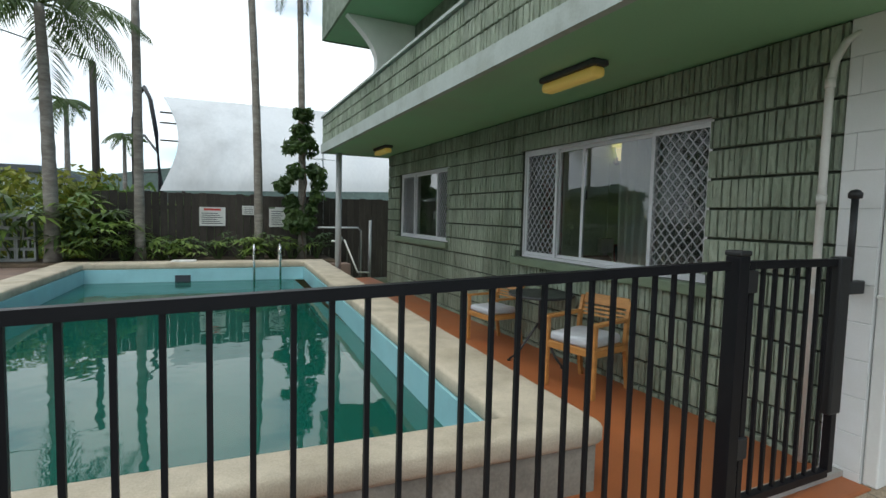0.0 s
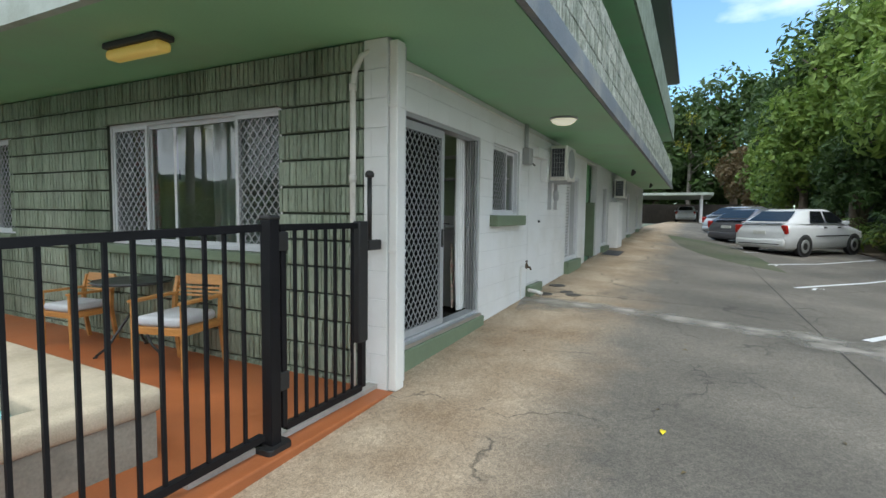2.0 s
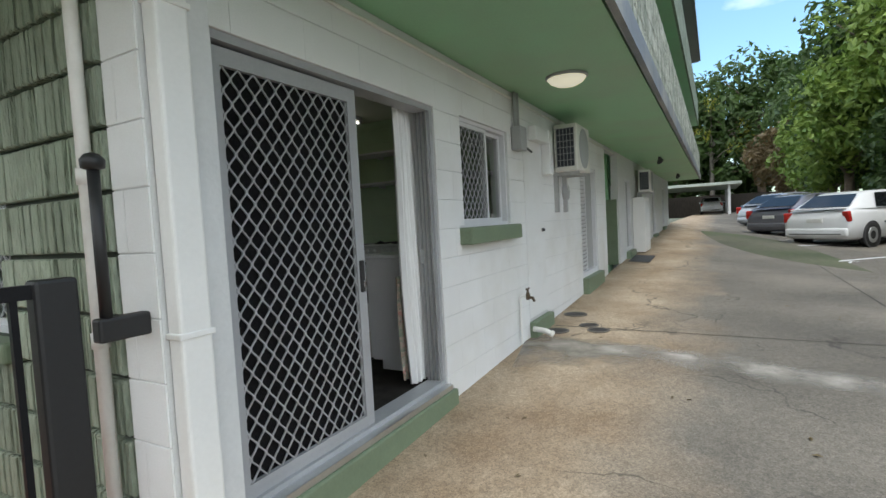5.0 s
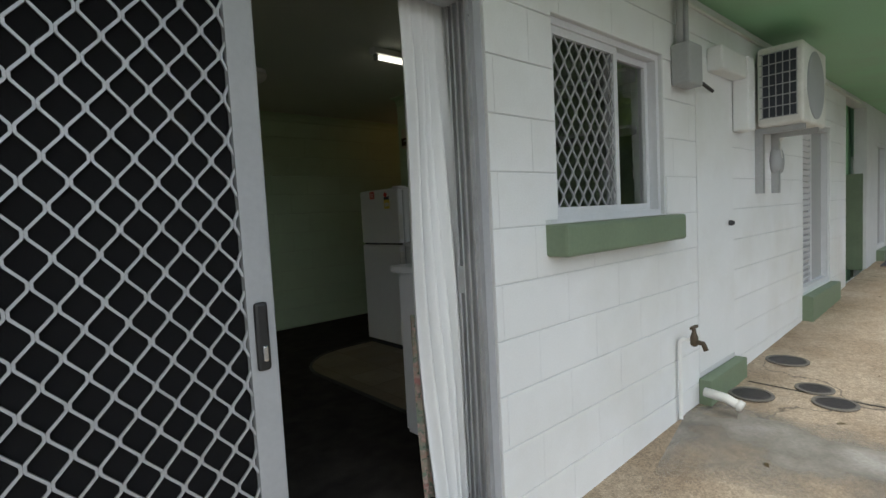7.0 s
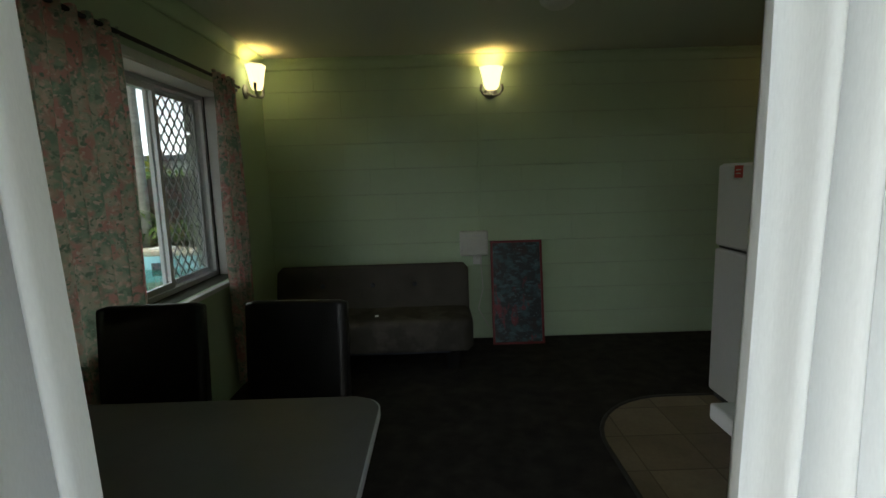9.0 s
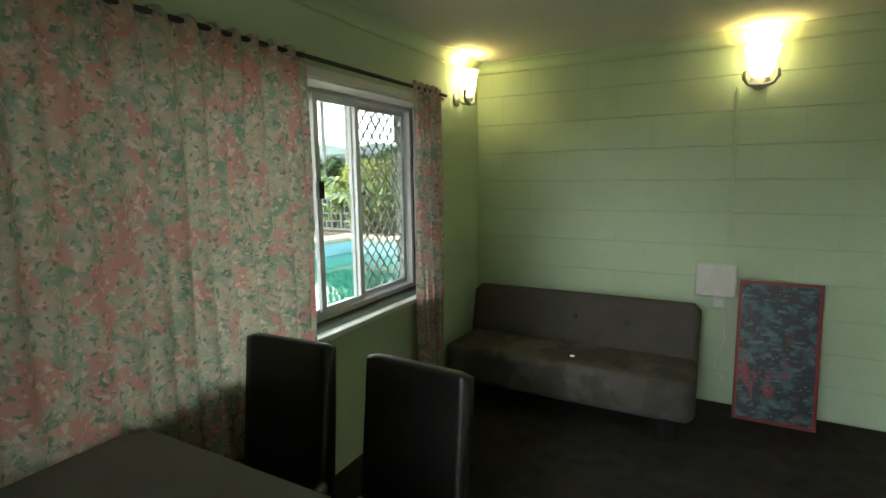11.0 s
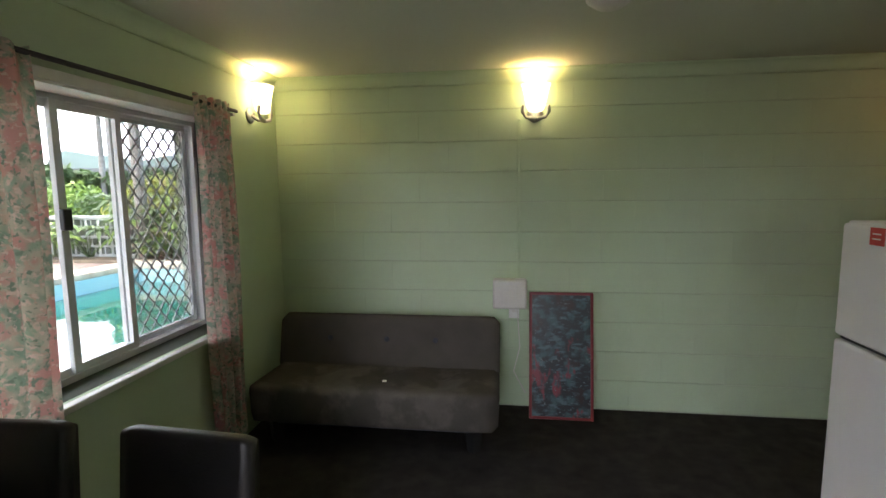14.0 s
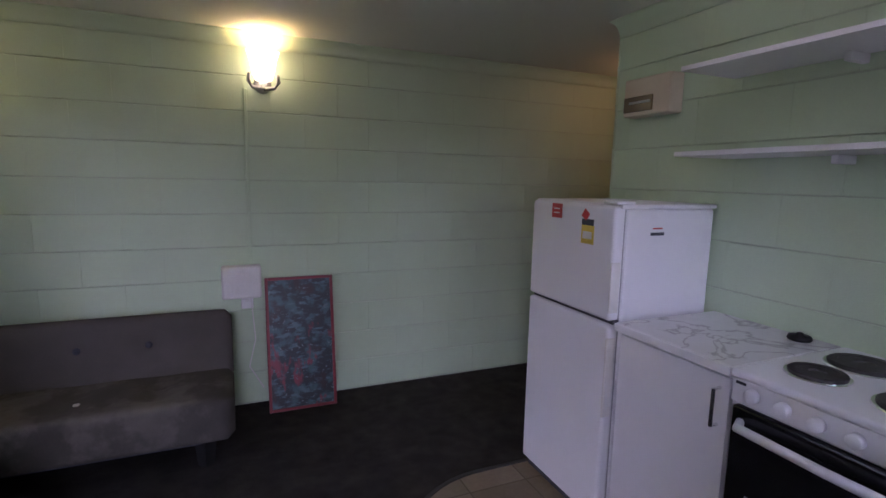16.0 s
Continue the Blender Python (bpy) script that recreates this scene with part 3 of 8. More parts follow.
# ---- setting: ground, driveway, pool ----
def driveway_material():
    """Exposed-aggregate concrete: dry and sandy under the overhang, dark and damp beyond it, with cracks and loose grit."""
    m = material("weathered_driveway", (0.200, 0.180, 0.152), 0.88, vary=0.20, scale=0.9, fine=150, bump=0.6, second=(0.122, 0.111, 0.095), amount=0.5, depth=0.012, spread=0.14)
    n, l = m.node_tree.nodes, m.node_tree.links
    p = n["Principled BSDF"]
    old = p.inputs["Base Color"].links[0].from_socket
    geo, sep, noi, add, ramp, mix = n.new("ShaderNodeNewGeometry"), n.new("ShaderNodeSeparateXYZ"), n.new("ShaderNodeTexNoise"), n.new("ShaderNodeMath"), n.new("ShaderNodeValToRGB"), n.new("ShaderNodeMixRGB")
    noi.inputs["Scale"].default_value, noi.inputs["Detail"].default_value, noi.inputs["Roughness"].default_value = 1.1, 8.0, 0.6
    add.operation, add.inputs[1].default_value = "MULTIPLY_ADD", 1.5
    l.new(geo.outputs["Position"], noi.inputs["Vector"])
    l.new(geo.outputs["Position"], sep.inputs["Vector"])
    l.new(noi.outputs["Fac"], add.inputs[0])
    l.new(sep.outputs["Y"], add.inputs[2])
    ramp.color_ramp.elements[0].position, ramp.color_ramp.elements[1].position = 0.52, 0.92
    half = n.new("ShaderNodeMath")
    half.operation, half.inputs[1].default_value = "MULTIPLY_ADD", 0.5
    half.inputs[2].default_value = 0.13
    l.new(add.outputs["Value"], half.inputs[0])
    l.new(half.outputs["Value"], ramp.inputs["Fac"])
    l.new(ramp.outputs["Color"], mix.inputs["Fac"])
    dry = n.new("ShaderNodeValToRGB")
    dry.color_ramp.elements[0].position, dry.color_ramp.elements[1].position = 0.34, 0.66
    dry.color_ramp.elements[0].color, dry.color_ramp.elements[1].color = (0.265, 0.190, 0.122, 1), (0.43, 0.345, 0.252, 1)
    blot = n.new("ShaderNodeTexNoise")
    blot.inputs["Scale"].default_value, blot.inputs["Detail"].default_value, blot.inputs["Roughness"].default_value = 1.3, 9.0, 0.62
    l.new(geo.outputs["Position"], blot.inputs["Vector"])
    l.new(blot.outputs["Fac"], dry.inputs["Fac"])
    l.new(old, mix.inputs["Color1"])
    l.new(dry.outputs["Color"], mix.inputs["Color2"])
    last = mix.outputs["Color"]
    # stones of the aggregate: pale and dark grains at two sizes
    for size, lo, hi in ((130.0, 0.76, 1.26), (42.0, 0.88, 1.12)):
        vor, rng_, mul = n.new("ShaderNodeTexVoronoi"), n.new("ShaderNodeMapRange"), n.new("ShaderNodeVectorMath")
        vor.inputs["Scale"].default_value = size
        rng_.inputs["To Min"].default_value, rng_.inputs["To Max"].default_value = lo, hi
        mul.operation = "SCALE"
        spl = n.new("ShaderNodeSeparateColor")
        l.new(geo.outputs["Position"], vor.inputs["Vector"])
        l.new(vor.outputs["Color"], spl.inputs["Color"])
        l.new(spl.outputs["Red"], rng_.inputs["Value"])
        l.new(last, mul.inputs[0])
        l.new(rng_.outputs["Result"], mul.inputs["Scale"])
        last = mul.outputs["Vector"]
    # wandering cracks, broken by a mask
    warp, wv = n.new("ShaderNodeTexNoise"), n.new("ShaderNodeVectorMath")
    warp.inputs["Scale"].default_value, warp.inputs["Detail"].default_value = 2.2, 6.0
    wv.operation, wv.inputs[1].default_value = "MULTIPLY_ADD", (0.9, 0.9, 0.0)
    l.new(geo.outputs["Position"], warp.inputs["Vector"])
    l.new(warp.outputs["Color"], wv.inputs[0])
    l.new(geo.outputs["Position"], wv.inputs[2])
    edge, cut, msk, both, dark = n.new("ShaderNodeTexVoronoi"), n.new("ShaderNodeMapRange"), n.new("ShaderNodeMapRange"), n.new("ShaderNodeMath"), n.new("ShaderNodeMixRGB")
    edge.feature = "DISTANCE_TO_EDGE"
    edge.inputs["Scale"].default_value = 0.55
    cut.inputs["From Min"].default_value, cut.inputs["From Max"].default_value = 0.0, 0.008
    cut.inputs["To Min"].default_value, cut.inputs["To Max"].default_value = 0.75, 0.0
    msk.inputs["From Min"].default_value, msk.inputs["From Max"].default_value = 0.46, 0.56
    both.operation = "MULTIPLY"
    l.new(wv.outputs["Vector"], edge.inputs["Vector"])
    l.new(edge.outputs["Distance"], cut.inputs["Value"])
    l.new(blot.outputs["Fac"], msk.inputs["Value"])
    l.new(cut.outputs["Result"], both.inputs[0])
    l.new(msk.outputs["Result"], both.inputs[1])
    l.new(both.outputs["Value"], dark.inputs["Fac"])
    l.new(last, dark.inputs["Color1"])
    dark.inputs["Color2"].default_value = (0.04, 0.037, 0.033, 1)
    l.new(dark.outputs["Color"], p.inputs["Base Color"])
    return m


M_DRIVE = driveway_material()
M_INKJOINT = material("joint_dirt", (0.045, 0.042, 0.036), 0.95, vary=0.3)


def strip(xs, y0, y1, lift=0.0, under=0.2, rows=8):
    """A slab that follows the fall of the driveway."""
    bm = bmesh.new()
    ys = [y0 + (y1 - y0) * k / rows for k in range(rows + 1)]
    top = [[bm.verts.new((x, y, gz(x, y) + lift)) for x in xs] for y in ys]
    low = [[bm.verts.new((x, y, gz(x, y) + lift - under)) for x in xs] for y in (y0, y1)]
    for i in range(len(xs) - 1):
        for a, b in zip(top, top[1:]):
            bm.faces.new((a[i], a[i + 1], b[i + 1], b[i]))
        bm.faces.new((top[0][i], low[0][i], low[0][i + 1], top[0][i + 1]))
        bm.faces.new((top[-1][i], top[-1][i + 1], low[1][i + 1], low[1][i]))
    return bm


def ground_sheet():
    bm, made = bmesh.new(), {}
    xs = [-600, -80, -6, -2.6, 2.9, 9.4, 26, 60, 120, 600]
    ys = [-600, -60, -12, -3.2, 1.6, 2.0, 10.9, 60, 150, 600]

    def v(i, j):
        if (i, j) not in made:
            z = gz(xs[i], ys[j]) - 0.08 if ys[j] < 1.8 else -0.34
            made[i, j] = bm.verts.new((xs[i], ys[j], z))
        return made[i, j]

    for i in range(len(xs) - 1):
        for j in range(len(ys) - 1):
            if xs[i] == -2.6 and ys[j] == 2.0:
                continue
            bm.faces.new((v(i, j), v(i + 1, j), v(i + 1, j + 1), v(i, j + 1)))
    return bm


structure("ground", ground_sheet(), M_GROUND, "bare ground around the flats", "ground")
XS = [-14, -9] + list(range(-6, 45)) + [51, 58]
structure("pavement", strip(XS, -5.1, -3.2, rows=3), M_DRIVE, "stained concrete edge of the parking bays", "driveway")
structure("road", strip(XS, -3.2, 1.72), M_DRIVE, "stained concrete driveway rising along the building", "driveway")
LINES = [(x, y, x + 4.0, y - 3.05) for x, y in ((7.10, -1.93), (10.78, -1.90), (14.5, -1.83), (18.0, -1.70), (22.0, -1.5), (25.5, -1.4))]


def ribbon(bm, pts, width, lift):
    """A flat painted stroke on the driveway along (x, y) points."""
    pts = [Vector(q) for q in pts]
    fine = []
    for p, q in zip(pts, pts[1:]):
        m = max(1, round((q - p).length / 0.25))
        fine += [p.lerp(q, j / m) for j in range(m)]
    fine.append(pts[-1])
    rows = []
    for i, p in enumerate(fine):
        d = (fine[min(i + 1, len(fine) - 1)] - fine[max(i - 1, 0)]).normalized()
        nrm = Vector((-d.y, d.x)) * width / 2
        rows.append([bm.verts.new((q.x, q.y, gz(q.x, q.y) + lift)) for q in (p + nrm, p - nrm)])
    for a, b in zip(rows, rows[1:]):
        bm.faces.new((a[0], a[1], b[1], b[0]))
    return bm


for ax, ay, bx_, by in LINES:
    structure("parking_line", ribbon(bmesh.new(), [(ax, ay), (bx_, by)], 0.09, 0.006), M_LINE, "worn white painted parking bay line", "road marking")
for k, (ax, ay, bx_, by) in enumerate(LINES[:3]):
    # numeral lying along the bay line, read from the bay
    o, u, v = Vector((ax - 0.10, ay - 0.26)), Vector((0.80, -0.60)) * 0.30, Vector((0.60, 0.80)) * 0.15
    stroke = [(1.0, 1.0), (0.95, 0.0), (0.55, 0.0), (0.60, 0.75), (0.40, 1.0), (0.10, 0.85), (0.0, 0.35), (0.12, 0.0)] if k == 0 else [(0.9, 0.1), (0.9, 1.0), (0.0, 0.3)]
    structure("bay_number", ribbon(bmesh.new(), [tuple(o + u * b + v * a) for b, a in stroke], 0.05, 0.006), M_LINE, "white painted parking bay number", "road marking")
for pts, nm in (([(4.6, -1.62), (9.0, -1.55), (14, -1.50), (22, -1.45)], "joint_line"), ([(8.05, 1.6), (8.2, -1.5)], "joint_line"), ([(12.4, 1.6), (12.5, -1.5)], "joint_line")):
    structure(nm, ribbon(bmesh.new(), pts, 0.016, 0.003), M_INKJOINT, "dark open joint between the concrete slabs", "joint")
# pale worn band where the pipe drains across the driveway
bm = bmesh.new()
edge_a, edge_b = [], []
for i in range(25):
    f = i / 24
    cx, cy = 7.15 + 0.75 * f - 1.3 * f * f + 0.05 * math.sin(7 * f), 1.66 - 3.75 * f
    w = 0.27 + 0.04 * math.sin(11 * f) + 0.20 * max(0, 1 - 4 * f) + 0.22 * max(0, 4 * f - 3)
    edge_a.append((cx + w * 1.5, cy + 0.3 * w))
    edge_b.append((cx - w * 1.5, cy - 0.3 * w))
uv = bm.loops.layers.uv.new("across")
for i in range(24):
    face = bm.faces.new([bm.verts.new((x, y, gz(x, y) + 0.005)) for x, y in (edge_a[i], edge_a[i + 1], edge_b[i + 1], edge_b[i])])
    for loop, (u, v) in zip(face.loops, ((i / 24, 0.0), ((i + 1) / 24, 0.0), ((i + 1) / 24, 1.0), (i / 24, 1.0))):
        loop[uv].uv = (u, v)
bmesh.ops.remove_doubles(bm, verts=bm.verts, dist=0.001)


def worn_material():
    m = material("water_worn_concrete", (0.39, 0.365, 0.335), 0.85, vary=0.25, scale=3, fine=60, bump=0.2, second=(0.24, 0.225, 0.195), amount=0.5, spread=0.1)
    n, l = m.node_tree.nodes, m.node_tree.links
    geo, noi, ramp, tr, mix = n.new("ShaderNodeNewGeometry"), n.new("ShaderNodeTexNoise"), n.new("ShaderNodeValToRGB"), n.new("ShaderNodeBsdfTransparent"), n.new("ShaderNodeMixShader")
    noi.inputs["Scale"].default_value, noi.inputs["Detail"].default_value = 3.0, 9.0
    ramp.color_ramp.elements[0].position, ramp.color_ramp.elements[1].position = 0.45, 1.0
    l.new(geo.outputs["Position"], noi.inputs["Vector"])
    # the stain thins out towards both edges
    tco, sep, off, ab, fade, tot = n.new("ShaderNodeTexCoord"), n.new("ShaderNodeSeparateXYZ"), n.new("ShaderNodeMath"), n.new("ShaderNodeMath"), n.new("ShaderNodeMapRange"), n.new("ShaderNodeMath")
    off.operation, off.inputs[1].default_value = "SUBTRACT", 0.5
    ab.operation, tot.operation = "ABSOLUTE", "ADD"
    fade.inputs["From Min"].default_value, fade.inputs["From Max"].default_value = 0.10, 0.5
    fade.inputs["To Min"].default_value, fade.inputs["To Max"].default_value = 0.30, -0.25
    l.new(tco.outputs["UV"], sep.inputs["Vector"])
    l.new(sep.outputs["Y"], off.inputs[0])
    l.new(off.outputs["Value"], ab.inputs[0])
    l.new(ab.outputs["Value"], fade.inputs["Value"])
    l.new(fade.outputs["Result"], tot.inputs[0])
    l.new(noi.outputs["Fac"], tot.inputs[1])
    l.new(tot.outputs["Value"], ramp.inputs["Fac"])
    l.new(ramp.outputs["Color"], mix.inputs["Fac"])
    l.new(tr.outputs["BSDF"], mix.inputs[1])
    l.new(n["Principled BSDF"].outputs["BSDF"], mix.inputs[2])
    l.new(mix.outputs["Shader"], n["Material Output"].inputs["Surface"])
    return m


structure("drain_stain", bm, worn_material(), "pale water-worn band across the concrete", "stain")

structure("terrace", slab([(-5, 1.50), (3.8, 1.50), (3.8, 10.4), (2.2, 10.4), (2.2, 2.35), (-5, 2.35)], -0.4, 0.0, 0.012), M_TERRA, "terracotta-painted concrete terrace beside the pool", "terrace")
structure("deck", slab([(-9, 2.36), (-2.25, 2.36), (-2.05, 10.95), (3.5, 10.95), (3.5, 11.35), (-9, 11.35)], -0.4, 0.235), M_DECK, "brown paved surround of the pool", "paving")
structure("garden_bed", slab([(-9, 11.35), (3.3, 11.35), (3.3, 12.5), (-9, 12.5)], -0.4, 0.30, 0.04), M_SOIL, "dark soil of the garden bed", "garden bed")

POOL = pose(2.03, 2.28, 0, 0, 0, -2.7)
PW, PL = 3.75, 8.25


def ring(o, i, z0, z1):
    """A flat frame between an outer and an inner rectangle (x0, y0, x1, y1)."""
    bm = bmesh.new()
    loops = []
    for (x0, y0, x1, y1), z in ((o, z0), (o, z1), (i, z1), (i, z0)):
        loops.append([bm.verts.new(p) for p in ((x0, y0, z), (x1, y0, z), (x1, y1, z), (x0, y1, z))])
    for a, b in zip(loops, loops[1:] + loops[:1]):
        for k in range(4):
            bm.faces.new((a[k], a[(k + 1) % 4], b[(k + 1) % 4], b[k]))
    return bm


pool = thing("swimming_pool", (2.06, 2.40, 0), "raised pool with pebble coping and murky green water", "swimming pool", kind="structure")
bm = ring((-PW - 0.42, -0.24, 0.45, PL + 0.42), (-PW, 0, 0, PL), 0.235, 0.355)
bmesh.ops.bevel(bm, geom=[e for e in bm.edges], offset=0.03, segments=3, profile=0.5, affect="EDGES")
part("coping", moved(bm, POOL), M_COPING, pool, "rounded beige pebble coping", smooth=True)
part("outer_wall", moved(ring((-PW - 0.38, -0.22, 0.41, PL + 0.36), (-PW - 0.1, -0.1, 0.1, PL + 0.1), -0.45, 0.236), POOL), M_POOLWALL, pool, "rough grey rendered pool wall")
part("waterline_band", moved(ring((-PW - 0.09, -0.09, 0.09, PL + 0.09), (-PW + 0.012, 0.012, -0.012, PL - 0.012), -0.10, 0.24), POOL), M_POOLBLUE, pool, "pale blue painted band")
part("ledge", moved(ring((-PW - 0.09, -0.09, 0.09, PL + 0.09), (-PW + 0.17, 0.17, -0.17, PL - 0.17), -0.16, -0.035), POOL), M_POOLBLUE, pool, "pale blue underwater ledge")
part("basin", moved(box(-PW - 0.05, -0.05, -1.6, 0.05, PL + 0.05, -1.45), POOL), M_POOLIN, pool)
part("basin_wall", moved(ring((-PW - 0.08, -0.08, 0.08, PL + 0.08), (-PW, 0, 0, PL), -1.5, -0.16), POOL), M_POOLIN, pool)
bm = bmesh.new()
bm.faces.new([bm.verts.new(p) for p in ((-PW, 0, 0.0), (0, 0, 0.0), (0, PL, 0.0), (-PW, PL, 0.0))])
part("water", moved(bm, POOL), M_WATER, pool, "still murky green water")
part("skimmer_lid", moved(box(-2.40, PL + 0.06, 0.355, -1.98, PL + 0.38, 0.38, 0.01), POOL), M_PVC, pool, "pale round-edged skimmer lid")
part("skimmer_mouth", moved(box(-2.32, PL - 0.03, -0.06, -2.06, PL + 0.02, 0.12), POOL), M_INK, pool, "dark skimmer opening")
bm = bmesh.new()
ladder = thing("pool_ladder", (2.0, 10.0, 0.2), "pair of chrome grab rails on the pool edge", "ladder")
for k, lx in enumerate((-0.95, -0.47)):
    pts = [(lx, PL - 0.22, -0.5), (lx, PL - 0.20, 0.50), (lx, PL - 0.16, 0.62), (lx, PL - 0.06, 0.68), (lx, PL + 0.08, 0.68), (lx, PL + 0.17, 0.61), (lx, PL + 0.20, 0.50), (lx, PL + 0.20, 0.355)]
    part("grab_rail", moved(tube(pts, 0.02, 10), POOL), M_CHROME, ladder, smooth=True)
for sz in (-0.1, -0.38):
    part("step", moved(box(-0.95, PL - 0.28, sz - 0.02, -0.47, PL - 0.18, sz, 0.006), POOL), M_CHROME, ladder)

# ---- setting: the block of flats ----
W1, W2, W3 = (2.54, 0.925, 4.83, 2.075), (6.69, 0.965, 8.72, 2.06), (6.20, 1.25, 7.15, 2.065)
DOOR = (4.14, 0.19, 5.82, 2.06)
FAR_DOORS = ((9.84, 0.43, 10.89, 1.98), (13.75, 0.50, 14.55, 2.0), (18.9, 0.62, 19.7, 2.05), (21.9, 0.75, 22.7, 2.1))
ALCOVE = (11.65, 0.2, 12.95, 2.40)
E_X = 24.6
structure("wall_west", sheet("y", 1.752, 9.3, -0.4, 2.449, 3.818, 4.05, (W1, W2)), (M_GREENJOINT,), "green-painted split-face block wall", "wall")
structure("wall_pier", cubes(bmesh.new(), (3.806, 1.556, -0.4, 4.05, 1.751, 2.449)), M_WHITEJOINT, "white end of the front wall", "wall")
structure("wall_front", sheet("x", 4.051, E_X, -0.4, 2.449, 1.706, 1.836, (DOOR, W3, ALCOVE, *FAR_DOORS)), M_WHITEJOINT, "white-painted block front wall", "wall")
structure("wall_alcove", cubes(bmesh.new(), (11.45, 1.9, -0.2, 11.65, 3.2, 2.449), (11.65, 3.1, -0.2, 12.95, 3.3, 2.449), (12.95, 1.901, -0.2, 13.15, 3.2, 2.449)), M_SOFFIT, "pale green stair alcove walls", "wall")
structure("alcove_panel", cubes(bmesh.new(), (12.90, 1.74, 0.3, 12.949, 3.0, 1.56)), M_GREENTRIM, "dark green painted panel in the alcove", "panel")
structure("wall_interior_south", sheet("x", 4.06, 9.2, 0.0, 2.44, 1.837, 1.847, ((DOOR[0], 0.0, DOOR[2], 2.07), W3)), M_MINT, "mint-painted inner face of the front wall", "wall")
structure("wall_north", sheet("x", 4.05, 9.2, 0.0, 2.44, 5.535, 5.70), M_MINTJOINT, "mint-painted block wall behind the sofa", "wall")
structure("wall_interior_west", sheet("y", 1.916, 5.53, 0.0, 2.44, 4.051, 4.062, (W1,)), M_MINT, "mint-painted window wall", "wall")
structure("wall_kitchen", sheet("y", 1.916, 4.42, 0.0, 2.44, 7.51, 7.62), M_MINTJOINT, "mint-painted kitchen wall", "wall")
structure("wall_hall", sheet("y", 1.9, 9.3, -0.4, 2.449, 9.2, 9.4), M_MINT, "mint-painted hall end wall", "wall")
structure("wall_rear", sheet("x", 4.05, 9.2, -0.4, 2.449, 9.1, 9.3), M_MINT, "rear wall of the second room", "wall")
structure("wall_end_east", sheet("y", 1.9, 9.3, 0.3, 2.449, 24.4, 24.6), M_WHITE, "white end wall", "wall")
structure("floor", box(4.0, 1.75, -0.3, 9.2, 9.1, 0.19), M_CARPET, "dark grey-brown carpet", "carpet")
structure("ceiling", sheet("x", 4.05, 9.2, 2.436, 2.448, 1.9, 9.1), M_CEIL, "pale painted ceiling", "ceiling")


def cove(x0, y0, x1, y1, nx, ny, size=0.075):
    """A hollow quarter-round cornice from one corner to the next; (nx, ny) points into the room."""
    bm, rows = bmesh.new(), []
    prof = [(0, -size), (0.006, -size)] + [(size - (size - 0.006) * math.cos(a), -size + (size - 0.006) * math.sin(a)) for a in (radians(18 * i) for i in range(6))] + [(size, 0)]
    for x, y in ((x0, y0), (x1, y1)):
        rows.append([bm.verts.new((x + nx * d, y + ny * d, 2.435 + z)) for d, z in prof])
    for i in range(len(prof) - 1):
        bm.faces.new((rows[0][i], rows[1][i], rows[1][i + 1], rows[0][i + 1]))
    return bm


for name, args in (("trim_north", (4.062, 5.523, 9.2, 5.523, 0, -1)), ("trim_west", (4.063, 1.92, 4.063, 5.52, 1, 0)), ("trim_kitchen", (7.498, 1.92, 7.498, 4.42, -1, 0)), ("trim_south", (4.07, 1.848, 7.5, 1.848, 0, 1))):
    structure(name, cove(*args), M_MINT, "painted plaster cornice", "cornice", smooth=True)
structure("trim_nib", cubes(bmesh.new(), (7.50, 4.42, 0.19, 7.63, 4.428, 2.43)), M_MINT)

# floor slabs, overhangs and parapets
structure("soffit", box(2.62, 0.60, 2.45, E_X, 9.55, 2.60), M_SOFFIT, "smooth green-painted underside of the balcony", "soffit")
bm = cubes(bmesh.new(), (2.56, 0.55, 2.44, 2.618, 9.6, 2.60), (2.618, 9.552, 2.44, E_X, 9.6, 2.60))
structure("fascia_pool", bm, M_FASCIA, "pale slab edge with drip groove", "fascia")
structure("fascia_front", cubes(bmesh.new(), (2.56, 0.53, 2.43, E_X + 0.1, 0.577, 2.61)), M_FASCIADARK, "weathered dark blue-grey metal fascia", "fascia")
structure("parapet_front", cubes(bmesh.new(), (2.60, 0.578, 2.602, E_X, 0.68, 3.40)), M_GREENJOINT, "rough-rendered balcony parapet", "parapet")
structure("parapet_pool", cubes(bmesh.new(), (2.60, 0.681, 2.601, 2.72, 9.55, 3.07), (2.60, 9.44, 2.602, 3.8, 9.56, 3.07)), M_GREENJOINT, "green block balcony parapet", "parapet")
structure("parapet_cap", cubes(bmesh.new(), (2.55, 0.681, 3.071, 2.75, 9.58, 3.10)), M_FASCIA)
structure("wall_upper", cubes(bmesh.new(), (3.8, 1.7, 2.601, E_X, 9.3, 6.9)), M_PARAPET, "upper storey wall", "wall")
structure("slab_upper", cubes(bmesh.new(), (2.60, 0.60, 4.48, E_X, 1.699, 4.64), (2.60, 1.70, 4.48, 3.799, 9.55, 4.64)), M_SOFFIT, "upper balcony slab", "balcony")
structure("parapet_upper", cubes(bmesh.new(), (2.58, 0.56, 4.47, E_X, 0.598, 5.35), (2.56, 0.60, 4.46, 2.598, 9.56, 5.35), (2.60, 9.551, 4.46, 3.8, 9.58, 5.35)), M_PARAPET, "upper rough-rendered parapet", "parapet")
structure("roof", cubes(bmesh.new(), (2.45, 0.50, 6.9, E_X + 0.2, 9.8, 7.1)), M_ROOF, "dark metal roof edge", "roof")
structure("gutter", cubes(bmesh.new(), (2.40, 0.44, 6.95, E_X + 0.3, 0.499, 7.12)), M_ROOF)
